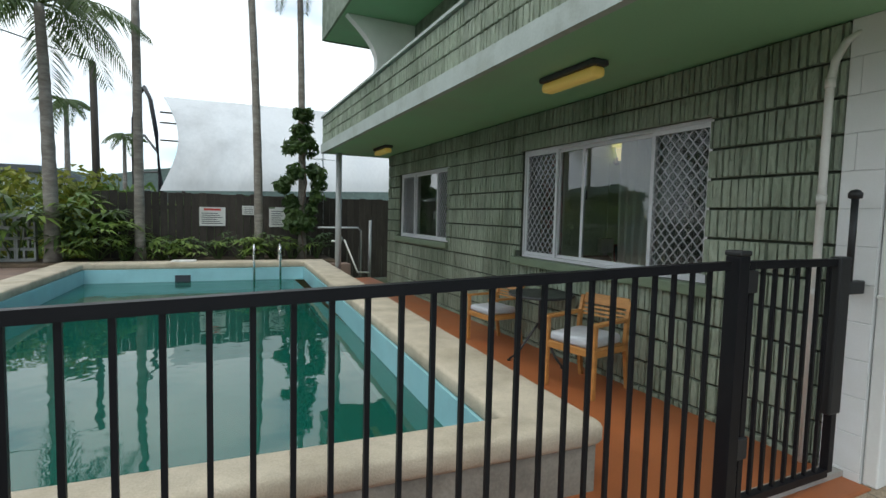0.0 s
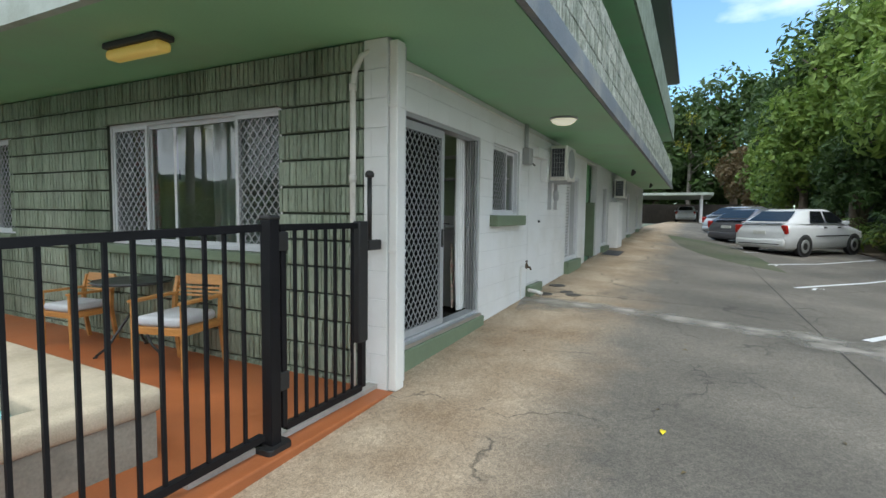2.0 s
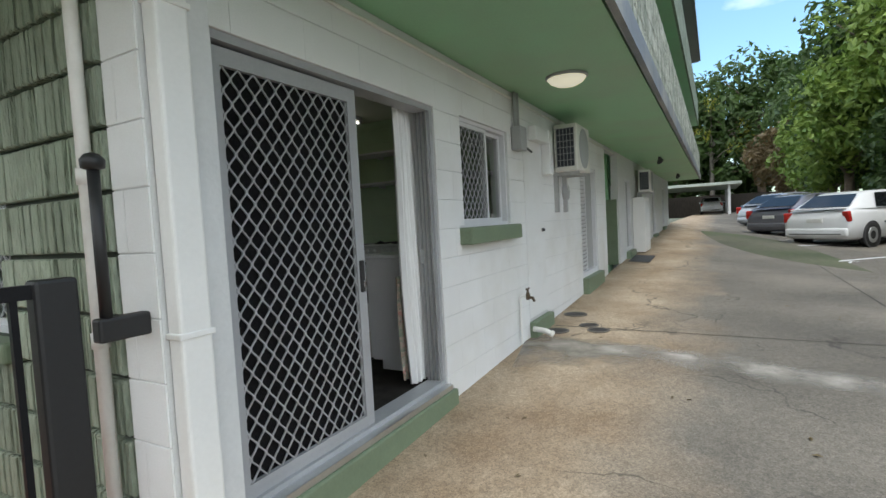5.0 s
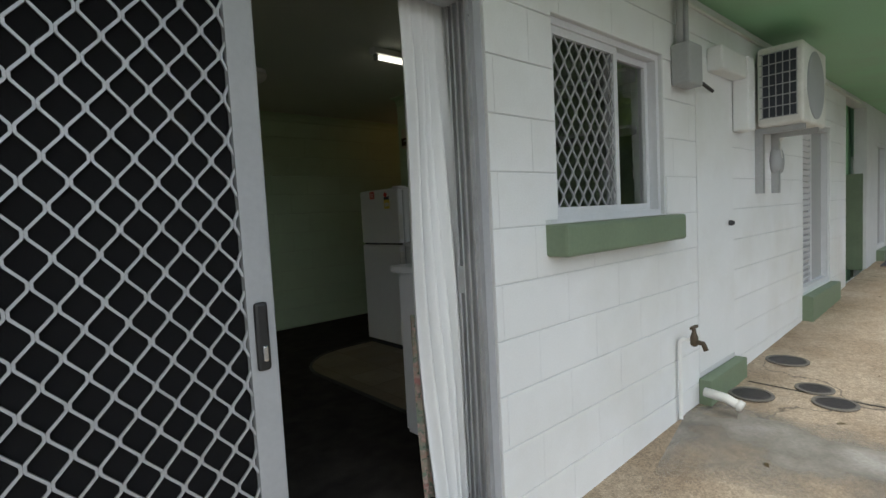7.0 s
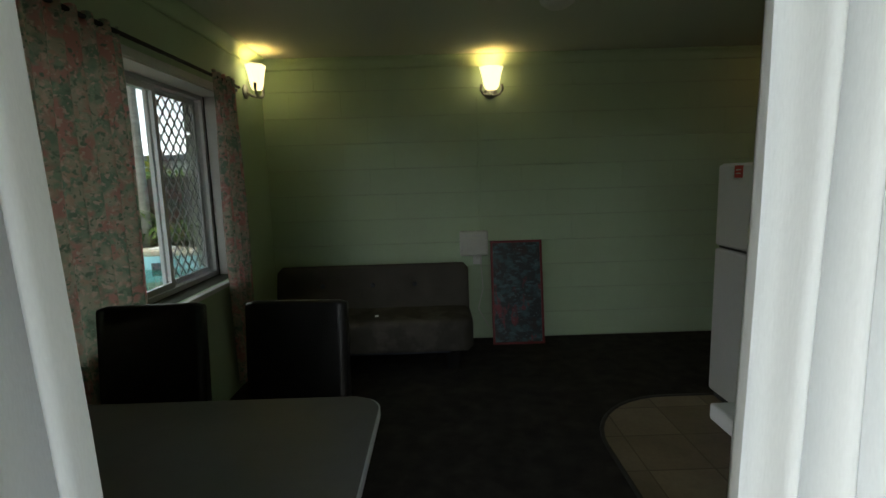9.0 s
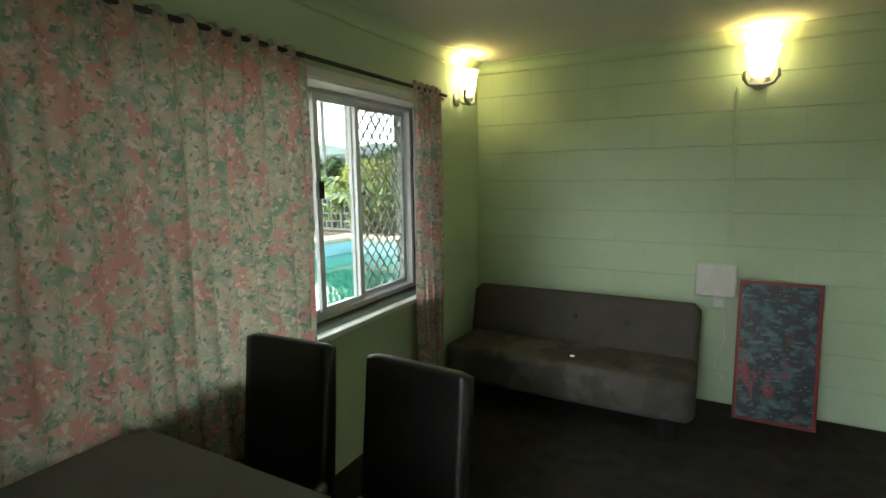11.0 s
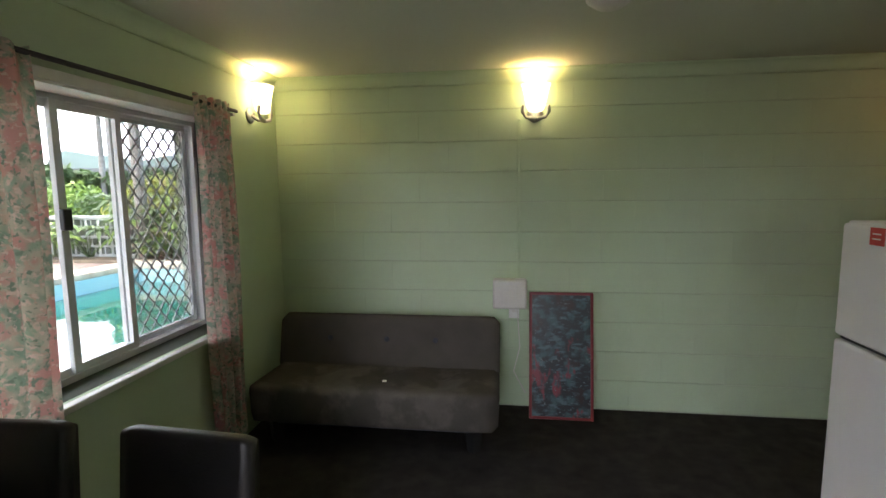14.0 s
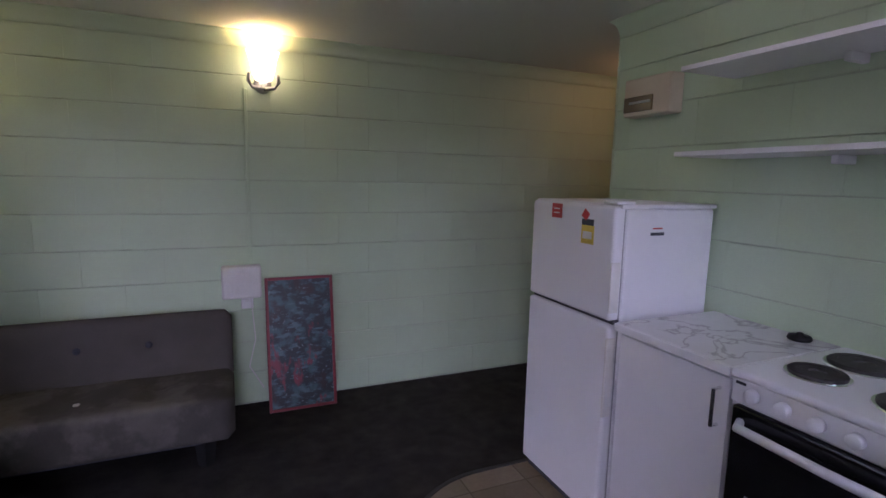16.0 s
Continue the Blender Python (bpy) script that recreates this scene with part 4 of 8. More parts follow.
for fy in (8.1,):
    bm = bmesh.new()
    prof = [(3.8, 3.1)] + [(2.66 + 0.55 * math.sin(math.pi * i / 12) ** 1.0 * 0.9, 3.1 + 1.37 * i / 12) for i in range(13)] + [(3.8, 4.47)]
    a = [bm.verts.new((x, fy, z)) for x, z in prof]
    b = [bm.verts.new((x, fy + 0.16, z)) for x, z in prof]
    bm.faces.new(a)
    bm.faces.new(b[::-1])
    for i in range(len(prof)):
        bm.faces.new((a[i], a[(i + 1) % len(prof)], b[(i + 1) % len(prof)], b[i]))
    structure("fin_wall", bm, M_WPAINT, "white curved fin wall between the balconies", "wall")
structure("column", cyl(bmesh.new(), (2.86, 9.42, -0.3), (2.86, 9.42, 2.45), 0.055, n=16), M_GREYBOX, "slim round steel column", "column", smooth=True)


# ---- windows and doors ----
def grille(width, height, pu, pv, r=0.0034, flat=0.5):
    """Expanded diamond mesh in the x-z plane from (0, 0): zigzag strands that meet at short flats."""
    bm = bmesh.new()
    nu = max(2, round(width / pu * 2))
    nv = max(2, round(height / pv))
    pu, pv = width / nu, height / nv
    k = pv * flat / 4
    for i in range(nu + 1):
        pts = []
        for j in range(2 * nv + 1):
            right = (j % 2 == 0) == (i % 2 == 0)
            x = i * pu + (0.5 if right else -0.5) * (pu - 2.2 * r)
            z = j * pv / 2
            for s in (-1, 1):
                pts.append((min(max(x, 0), width), min(max(z + s * k * 0.6, 0), height)))
        for (x0, z0), (x1, z1) in zip(pts, pts[1:]):
            dx, dz = x1 - x0, z1 - z0
            ln = math.hypot(dx, dz)
            if ln < 1e-5:
                continue
            ox, oz = -dz / ln * r, dx / ln * r
            v = [bm.verts.new(p) for p in ((x0 - ox, -r, z0 - oz), (x0 + ox, -r, z0 + oz), (x1 + ox, -r, z1 + oz), (x1 - ox, -r, z1 - oz), (x0 - ox, r, z0 - oz), (x0 + ox, r, z0 + oz), (x1 + ox, r, z1 + oz), (x1 - ox, r, z1 - oz))]
            for f in ((0, 1, 2, 3), (7, 6, 5, 4), (0, 3, 7, 4), (1, 5, 6, 2)):
                bm.faces.new([v[i2] for i2 in f])
    return bm


def frame_bars(w, h, bar, depth):
    return cubes(bmesh.new(), (0, 0, 0, bar, depth, h), (w - bar, 0, 0, w, depth, h), (bar, 0, 0, w - bar, depth, bar), (bar, 0, h - bar, w - bar, depth, h))


def placed(bm, origin, rz=0):
    return moved(bm, pose(*origin, 0, 0, rz))


def flat_pane(x0, x1, y, z0, z1):
    bm = bmesh.new()
    bm.faces.new([bm.verts.new(p) for p in ((x0, y, z0), (x1, y, z0), (x1, y, z1), (x0, y, z1))])
    return bm


def slider_window(name, label, origin, rz, w, h, panels, pitch=0.078):
    """A sliding window in its opening, in the x-z plane of its own, outside towards -y: panels of (x0, x1, kind)."""
    win = tagged(thing(name, origin, label, "window"), kind="structure")
    part("window_frame", placed(frame_bars(w, h, 0.028, 0.075), origin, rz), M_ALU, win, "pale aluminium frame")
    for x0, x1, kind in panels:
        y = 0.012 if kind == "grille" else 0.045
        bm = frame_bars(x1 - x0, h - 0.056, 0.032, 0.02)
        part("sash", placed(moved(bm, pose(x0, y, 0.028)), origin, rz), M_ALU, win)
        if kind == "grille":
            part("grille", placed(moved(grille(x1 - x0 - 0.056, h - 0.11, pitch, pitch * 1.26), pose(x0 + 0.028, y + 0.008, 0.055)), origin, rz), M_GRILLE, win, "diamond security mesh")
            ob = part("fly_screen", placed(cubes(bmesh.new(), (x0 + 0.03, y + 0.017, 0.056, x1 - 0.03, y + 0.0175, h - 0.056)), origin, rz), M_SCREENMESH, win)
        pane = part("pane", placed(flat_pane(x0 + 0.02, x1 - 0.02, 0.062, 0.05, h - 0.05), origin, rz), M_GLASS, win)
        pane.visible_shadow = False
    return win


def screen_material(name, cover):
    """Fine woven fly screen: mostly holes."""
    m = bpy.data.materials.new(name)
    m.use_nodes = True
    n, l = m.node_tree.nodes, m.node_tree.links
    tr, mix = n.new("ShaderNodeBsdfTransparent"), n.new("ShaderNodeMixShader")
    n["Principled BSDF"].inputs["Base Color"].default_value = (0.010, 0.010, 0.011, 1)
    n["Principled BSDF"].inputs["Roughness"].default_value = 0.8
    n["Principled BSDF"].inputs["Specular IOR Level"].default_value = 0.08
    mix.inputs["Fac"].default_value = cover
    l.new(tr.outputs["BSDF"], mix.inputs[1])
    l.new(n["Principled BSDF"].outputs["BSDF"], mix.inputs[2])
    l.new(mix.outputs["Shader"], n["Material Output"].inputs["Surface"])
    return m


M_SCREENMESH = screen_material("fly_screen_weave", 0.15)
M_DARKWEAVE = screen_material("door_fly_screen_weave", 0.95)
# the west windows look towards -x: their own x runs along -y
w = W1[2] - W1[0]
slider_window("window_1", "wide aluminium slider with diamond security mesh beside the pool", (3.845, W1[2], W1[1]), -90, w, W1[3] - W1[1], ((0.025, 0.56, "grille"), (0.53, 1.76, "glass"), (1.73, w - 0.025, "grille")))
w = W2[2] - W2[0]
slider_window("window_2", "smaller aluminium slider with diamond security mesh", (3.845, W2[2], W2[1]), -90, w, W2[3] - W2[1], ((0.025, 0.62, "grille"), (0.59, 1.55, "glass"), (1.52, w - 0.025, "grille")))
w = W3[2] - W3[0]
slider_window("window_3", "small aluminium kitchen window, one half meshed", (W3[0], 1.725, W3[1]), 0, w, W3[3] - W3[1], ((0.025, 0.56, "grille"), (0.53, w - 0.025, "glass")), 0.075)
structure("sill_1", moved(box(0, 0, 0, 0.12, W1[2] - W1[0] + 0.16, 0.085, 0.012), pose(3.735, W1[0] - 0.08, W1[1] - 0.088)), M_GREENTRIM, "green-painted sill", "sill")
structure("sill_2", moved(box(0, 0, 0, 0.12, W2[2] - W2[0] + 0.16, 0.085, 0.012), pose(3.735, W2[0] - 0.08, W2[1] - 0.088)), M_GREENTRIM, "green-painted sill", "sill")
structure("sill_3", box(6.12, 1.60, W3[1] - 0.13, 7.17, 1.74, W3[1] - 0.004, 0.014), M_GREENTRIM, "green-painted concrete sill under the window", "sill")
structure("sill_inside", box(3.93, W1[0] - 0.01, W1[1] - 0.03, 4.10, W1[2] + 0.01, W1[1] - 0.002, 0.006), M_WPAINT, "white-painted inner sill", "sill")
structure("reveal_sides", cubes(bmesh.new(), (3.93, W1[2] - 0.006, W1[1], 4.07, W1[2] + 0.02, W1[3]), (3.93, W1[0] - 0.02, W1[1], 4.07, W1[0] + 0.006, W1[3]), (3.93, W1[0] + 0.006, W1[3] - 0.008, 4.07, W1[2] - 0.006, W1[3] + 0.002)), M_WPAINT, "white-painted window reveal", "trim")
structure("step_door", slab([(3.94, 1.64), (5.85, 1.64), (5.85, 1.76), (3.94, 1.76)], -0.2, 0.165, 0.01), M_GREENTRIM, "green-painted door step", "step")
structure("door_track", box(4.14, 1.66, 0.165, 5.82, 1.84, 0.20, 0.004), M_ALUM, "worn aluminium door track", "door track")

door = tagged(thing("door_1", (4.14, 1.72, 0.2), "sliding security screen door pushed half open", "door"), kind="structure")
part("door_frame", placed(frame_bars(1.68, 1.87, 0.035, 0.12), (4.14, 1.715, 0.19)), M_ALUGREY, door, "pale aluminium frame")
for gy in (1.735, 1.765, 1.795, 1.82):
    part("track_rib", box(5.768, gy, 0.2, 5.786, gy + 0.008, 2.03), M_ALUM, door)
sc = part("screen_leaf", placed(cubes(bmesh.new(), (0, 0, 0, 0.055, 0.03, 1.80), (0.81, 0, 0, 0.875, 0.03, 1.80), (0.055, 0, 0, 0.81, 0.03, 0.075), (0.055, 0, 1.73, 0.81, 0.03, 1.80)), (4.165, 1.735, 0.21)), M_ALUGREY, door, "pale aluminium screen leaf")
part("grille", placed(grille(0.765, 1.665, 0.077, 0.097, 0.0029), (4.216, 1.745, 0.28)), M_GRILLE, sc, "diamond security mesh")
part("fly_screen", box(4.22, 1.757, 0.285, 4.975, 1.7575, 1.94), M_DARKWEAVE, sc)
part("lock_plate", box(4.988, 1.722, 0.945, 5.022, 1.737, 1.115, 0.008), M_BLACKPL, sc, "black lock plate")
part("lock_lever", box(4.999, 1.712, 0.97, 5.011, 1.724, 1.01, 0.004), M_CHROME, sc)
glassleaf = part("glass_leaf", placed(cubes(bmesh.new(), (0, 0, 0, 0.05, 0.03, 1.80), (0.85, 0, 0, 0.90, 0.03, 1.80), (0.05, 0, 0, 0.85, 0.03, 0.06), (0.05, 0, 1.74, 0.85, 0.03, 1.80)), (4.165, 1.79, 0.21)), M_ALUGREY, door)
pane = part("pane", flat_pane(4.21, 5.02, 1.805, 0.27, 1.955), M_GLASS, glassleaf)
pane.visible_shadow = False
part("latch", box(5.766, 1.80, 1.02, 5.778, 1.83, 1.12, 0.003), M_STEEL, door)

for k, (a, b, c, d) in enumerate(FAR_DOORS):
    fd = tagged(thing(f"door_{k + 2}", (a, 1.72, b), "grey louvred screen door of the next flat" if k == 0 else "grey screen door of a flat further on", "door"), kind="structure")
    part("door_frame", placed(frame_bars(c - a, d - b, 0.05, 0.10), (a, 1.715, b)), M_ALU, fd)
    part("leaf", box(a + 0.05, 1.77, b + 0.05, c - 0.05, 1.80, d - 0.05), M_GREYBOX, fd)
    half = a + (c - a) * 0.5
    part("stile", box(half - 0.03, 1.755, b + 0.05, half + 0.03, 1.769, d - 0.05), M_ALU, fd)
    for j in range(26 if k == 0 else 0):
        z = b + 0.10 + j * 0.055
        part("louvre", moved(box(0, -0.004, -0.022, half - a - 0.1, 0.004, 0.022), pose(a + 0.06, 1.755, z, 35)), M_ALU, fd)
    structure(f"step_{k + 2}", slab([(a - 0.03, 1.62), (c + 0.03, 1.62), (c + 0.03, 1.75), (a - 0.03, 1.75)], b - 0.4, b - 0.01, 0.01), M_GREENTRIM, "green-painted door step", "step")


# ---- poolside things ----
FY = 1.60


def fence_run(name, label, x0, x1, z_of, stiles=()):
    fence = thing(name, (x0, FY, z_of(x0) - 1.2), label, "fence" if name == "pool_fence" else "gate")
    for dz, h in ((0.0, 0.036), (-1.085, 0.036)):
        bm = bmesh.new()
        v = [bm.verts.new((x, FY + y, z_of(x) + dz - z)) for x in (x0, x1) for y in (-0.019, 0.019) for z in (0, h)]
        for f in ((0, 1, 3, 2), (4, 6, 7, 5), (0, 4, 5, 1), (2, 3, 7, 6), (0, 2, 6, 4), (1, 5, 7, 3)):
            bm.faces.new([v[i] for i in f])
        part("rail", bm, M_BLACK, fence)
    n = round((x1 - x0) / (0.1056 if name == "pool_fence" else 0.088))
    for i in range(1, n):
        x = x0 + (x1 - x0) * i / n
        part("bar", box(x - 0.008, FY - 0.008, z_of(x) - 1.09, x + 0.008, FY + 0.008, z_of(x) - 0.03), M_BLACK, fence)
    return fence


rail_z = lambda x: 1.185 + 0.027 * (x - 2.5)
fence_run("pool_fence", "black tubular pool fence beside the driveway", -2.577, 2.703, rail_z)
for px in (2.772, -2.62):
    post = thing("fence_post", (px, FY, 0), "black square steel fence post with a cap", "post")
    part("shaft", box(px - 0.034, FY - 0.034, -0.22, px + 0.034, FY + 0.034, rail_z(px) + 0.02, 0.004), M_BLACK, post)
    part("cap", box(px - 0.039, FY - 0.039, rail_z(px) + 0.02, px + 0.039, FY + 0.039, rail_z(px) + 0.045, 0.008), M_BLACKPL, post)
    part("base_cover", slab(rounded(px - 0.085, FY - 0.07, px + 0.085, FY + 0.07, 0.03), -0.2, 0.03 if px > 0 else -0.16, 0.006), M_BLACKPL, post)
gate = fence_run("pool_gate", "black tubular self-closing pool gate, shut", 2.865, 3.55, lambda x: 1.19)
part("stile", box(2.832, FY - 0.02, 0.09, 2.867, FY + 0.02, 1.19, 0.003), M_BLACK, gate)
part("stile", box(3.545, FY - 0.02, 0.09, 3.59, FY + 0.02, 1.19, 0.003), M_BLACK, gate)
part("latch_shield", box(3.50, FY - 0.032, 0.40, 3.60, FY + 0.024, 1.20, 0.010), M_BLACKPL, gate, "black plastic latch shield")
for hz in (0.30, 1.05):
    part("hinge", box(2.80, FY - 0.03, hz, 2.875, FY + 0.03, hz + 0.10, 0.006), M_BLACKPL, gate)
latch = thing("gate_latch", (3.72, 1.64, 1.05), "tall black magnetic gate latch on the wall end", "latch")
part("rod", cyl(bmesh.new(), (3.685, 1.62, 1.06), (3.685, 1.62, 1.50), 0.016, n=12), M_BLACKPL, latch, smooth=True)
part("knob", lathe([(0.012, 0), (0.03, 0.006), (0.032, 0.03), (0.02, 0.045), (0.006, 0.05)], 16, (3.685, 1.62, 1.49)), M_BLACKPL, latch, smooth=True)
part("body", box(3.655, 1.60, 1.0, 3.804, 1.645, 1.07, 0.008), M_BLACKPL, latch)
structure("gate_sill", box(2.3, FY + 0.03, -0.02, 3.80, FY + 0.11, 0.03), M_PATCH, "pale concrete kerb under the gate", "kerb")

pipe = thing("downpipe", (3.76, 1.815, 0), "white pvc pipe bending in under the soffit", "pipe")
part("riser", tube([(3.76, 1.815, 0.0), (3.76, 1.815, 2.12), (3.765, 1.80, 2.24), (3.79, 1.765, 2.34), (3.83, 1.69, 2.39), (3.9, 1.60, 2.40)], 0.021, 12), M_PVC, pipe, smooth=True)
for z in (0.95, 1.47, 2.1):
    part("collar", cyl(bmesh.new(), (3.76, 1.815, z), (3.76, 1.815, z + 0.05), 0.026, n=14), M_PVC, pipe, smooth=True)
square = thing("square_downpipe", (3.93, 1.5, 0), "white square downpipe at the corner of the building", "pipe")
part("riser", box(3.818, 1.485, gz(3.9), 3.925, 1.553, 2.43, 0.01), M_WPAINT, square)
for z in (0.98, 1.98):
    part("joint", box(3.811, 1.479, z, 3.932, 1.554, z + 0.02, 0.004), M_WPAINT, square)
conduit = thing("wall_conduit", (4.0, 1.68, 2.38), "thin white conduit along the top of the front wall", "conduit")
part("run", tube([(3.98, 1.64, 2.34), (4.05, 1.69, 2.33), (4.6, 1.690, 2.385), (7.4, 1.690, 2.385), (12.4, 1.690, 2.385)], 0.011, 8), M_PVC, conduit, smooth=True)


def outdoor_chair():
    """Teak armchair at the origin, facing +x, with a loose seat pad."""
    c = thing("outdoor_armchair", (0, 0, 0), "honey-coloured wooden armchair with a pale grey seat pad", "chair", "chairs on the terrace")
    for x, y, top in ((0.24, 0.25, 0.63), (0.24, -0.25, 0.63)):
        part("leg", moved(box(-0.02, -0.02, 0, 0.02, 0.02, top, 0.006), pose(x, y, 0)), M_WOOD, c)
    for y in (0.25, -0.25):
        bm = bmesh.new()
        pts = [(-0.30, 0.0), (-0.235, 0.42), (-0.25, 0.62), (-0.30, 0.80)]
        for (xa, za), (xb, zb) in zip(pts, pts[1:]):
            v = [bm.verts.new((x + s * 0.021, y + t * 0.016, z)) for x, z in ((xa, za), (xb, zb)) for s in (-1, 1) for t in (-1, 1)]
            for f in ((0, 1, 3, 2), (4, 6, 7, 5), (0, 4, 5, 1), (2, 3, 7, 6), (0, 2, 6, 4), (1, 5, 7, 3)):
                bm.faces.new([v[i] for i in f])
        part("back_leg", bm, M_WOOD, c)
        part("armrest", slab(rounded(-0.26, y - 0.03, 0.28, y + 0.03, 0.02), 0.63, 0.655, 0.006), M_WOOD, c)
        part("side_rail", box(-0.24, y - 0.012, 0.36, 0.24, y + 0.012, 0.42, 0.004), M_WOOD, c)
    part("front_rail", box(0.228, -0.23, 0.36, 0.252, 0.23, 0.42, 0.004), M_WOOD, c)
    part("back_rail", box(-0.25, -0.23, 0.36, -0.226, 0.23, 0.42, 0.004), M_WOOD, c)
    part("seat", box(-0.23, -0.235, 0.405, 0.235, 0.235, 0.425, 0.004), M_WOOD, c)
    lean = pose(-0.255, 0, 0.60, 0, -15, 0)
    part("top_slat", moved(box(-0.012, -0.235, 0.13, 0.012, 0.235, 0.23, 0.005), lean), M_WOOD, c)
    for z in (0.015, 0.052, 0.09):
        part("slat", moved(box(-0.010, -0.235, z, 0.010, 0.235, z + 0.022, 0.003), lean), M_WOOD, c)
    pad = part("seat_pad", box(-0.22, -0.225, 0.425, 0.25, 0.225, 0.515, 0.035, 4), M_CUSHION, c, "pale grey cushion", smooth=True)
    return c


ch = outdoor_chair()
ch.matrix_basis = pose(3.43, 3.27, 0, 0, 0, 194) @ Matrix.Scale(0.88, 4)
copy_thing(ch, pose(3.47, 4.78, 0, 0, 0, 186) @ Matrix.Scale(0.88, 4))
tb = thing("bistro_table", (3.53, 4.02, 0), "round dark metal bistro table on a splayed base", "table")
part("tabletop", lathe([(0.29, 0.62), (0.308, 0.625), (0.31, 0.635), (0.305, 0.645), (0.0001, 0.645)], 32, (3.53, 4.02, 0)), M_TABLEDARK, tb, smooth=False)
part("stem", cyl(bmesh.new(), (3.53, 4.02, 0.30), (3.53, 4.02, 0.62), 0.022, n=12), M_TABLEDARK, tb, smooth=True)
for a in (40, 160, 280):
    d = Vector((math.cos(radians(a)), math.sin(radians(a)), 0))
    part("leg", tube([Vector((3.53, 4.02, 0.36)) + d * 0.015, Vector((3.53, 4.02, 0.28)) + d * 0.07, Vector((3.53, 4.02, 0.08)) + d * 0.20, Vector((3.53, 4.02, 0.012)) + d * 0.29], 0.011, 8), M_TABLEDARK, tb, smooth=True)
    part("foot", lathe([(0.018, 0), (0.02, 0.008), (0.01, 0.014)], 12, tuple(Vector((3.53, 4.02, 0)) + d * 0.29)), M_BLACKPL, tb)

for ly, lx, lit in ((3.20, 3.12, True), (8.1, 3.27, True)):
    lamp = thing("bunker_lamp", (lx, ly, 2.45), "rectangular amber bulkhead lamp with a dark back under the soffit", "lamp", "soffit lamps")
    part("backing", box(lx - 0.07, ly - 0.31, 2.405, lx + 0.07, ly + 0.31, 2.448, 0.012), M_GASKET, lamp)
    part("diffuser", box(lx - 0.058, ly - 0.30, 2.33, lx + 0.058, ly + 0.30, 2.405, 0.03, 3), M_AMBERLIT, lamp, "amber ribbed diffuser", smooth=False)
dome = thing("dome_lamp", (7.12, 1.14, 2.45), "round white dome lamp on the green soffit", "lamp", "walkway lamps")
part("bezel", lathe([(0.165, -0.022), (0.172, -0.015), (0.172, 0.0)], 32, (7.12, 1.14, 2.448)), M_GREYBOX, dome)
part("diffuser", lathe([(0.03, -0.085), (0.09, -0.074), (0.135, -0.05), (0.158, -0.022), (0.158, -0.008)], 32, (7.12, 1.14, 2.448)), M_DOME, dome, "pale ribbed glass dome", smooth=True)
for x in (14.6, 20.5):
    sp = thing("soffit_spotlight", (x, 1.1, 2.45), "small dark soffit spotlight", "lamp", "walkway lamps")
    part("bracket", box(x - 0.03, 1.07, 2.40, x + 0.03, 1.13, 2.449), M_GASKET, sp)
    part("head", moved(lathe([(0.03, -0.06), (0.05, 0.0), (0.055, 0.06)], 14), pose(x, 1.1, 2.35, 25, 30)), M_GASKET, sp, smooth=True)

# ---- along the front wall ----
cab = thing("meter_cupboard", (8.05, 1.70, 0.15), "flush white-painted meter cupboard door in the wall", "cupboard")
part("door", box(7.55, 1.696, 0.30, 8.12, 1.705, 2.14, 0.002), M_WHITE, cab)
part("lock", lathe([(0.016, 0), (0.018, 0.012), (0.012, 0.03)], 14), M_GASKET, cab).matrix_parent_inverse = cab.matrix_basis.inverted() @ pose(8.01, 1.684, 1.16, 90)
part("plinth", box(7.53, 1.63, 0.05, 8.14, 1.699, 0.27, 0.006), M_GREENTRIM, cab, "green-painted plinth")
mb = thing("junction_box", (7.50, 1.69, 2.05), "grey electrical junction box with two conduits", "electrical box")
part("box", box(7.24, 1.60, 1.915, 7.41, 1.699, 2.13, 0.012), M_GREYBOX, mb)
for x in (7.28, 7.35):
    part("conduit", cyl(bmesh.new(), (x, 1.665, 2.13), (x, 1.665, 2.44), 0.017, n=10), M_GREYBOX, mb, smooth=True)
part("cable", tube([(7.41, 1.66, 1.965), (7.55, 1.655, 1.96), (7.70, 1.66, 1.94)], 0.010, 8), M_BLACKPL, mb)
duct = thing("cable_duct", (8.4, 1.68, 1.8), "white pipe cover beside the air conditioner", "duct")
part("vertical", box(8.13, 1.60, 1.74, 8.25, 1.699, 2.20, 0.012), M_WHITE, duct)
part("top", box(7.72, 1.61, 2.06, 8.13, 1.699, 2.20, 0.012), M_WHITE, duct)


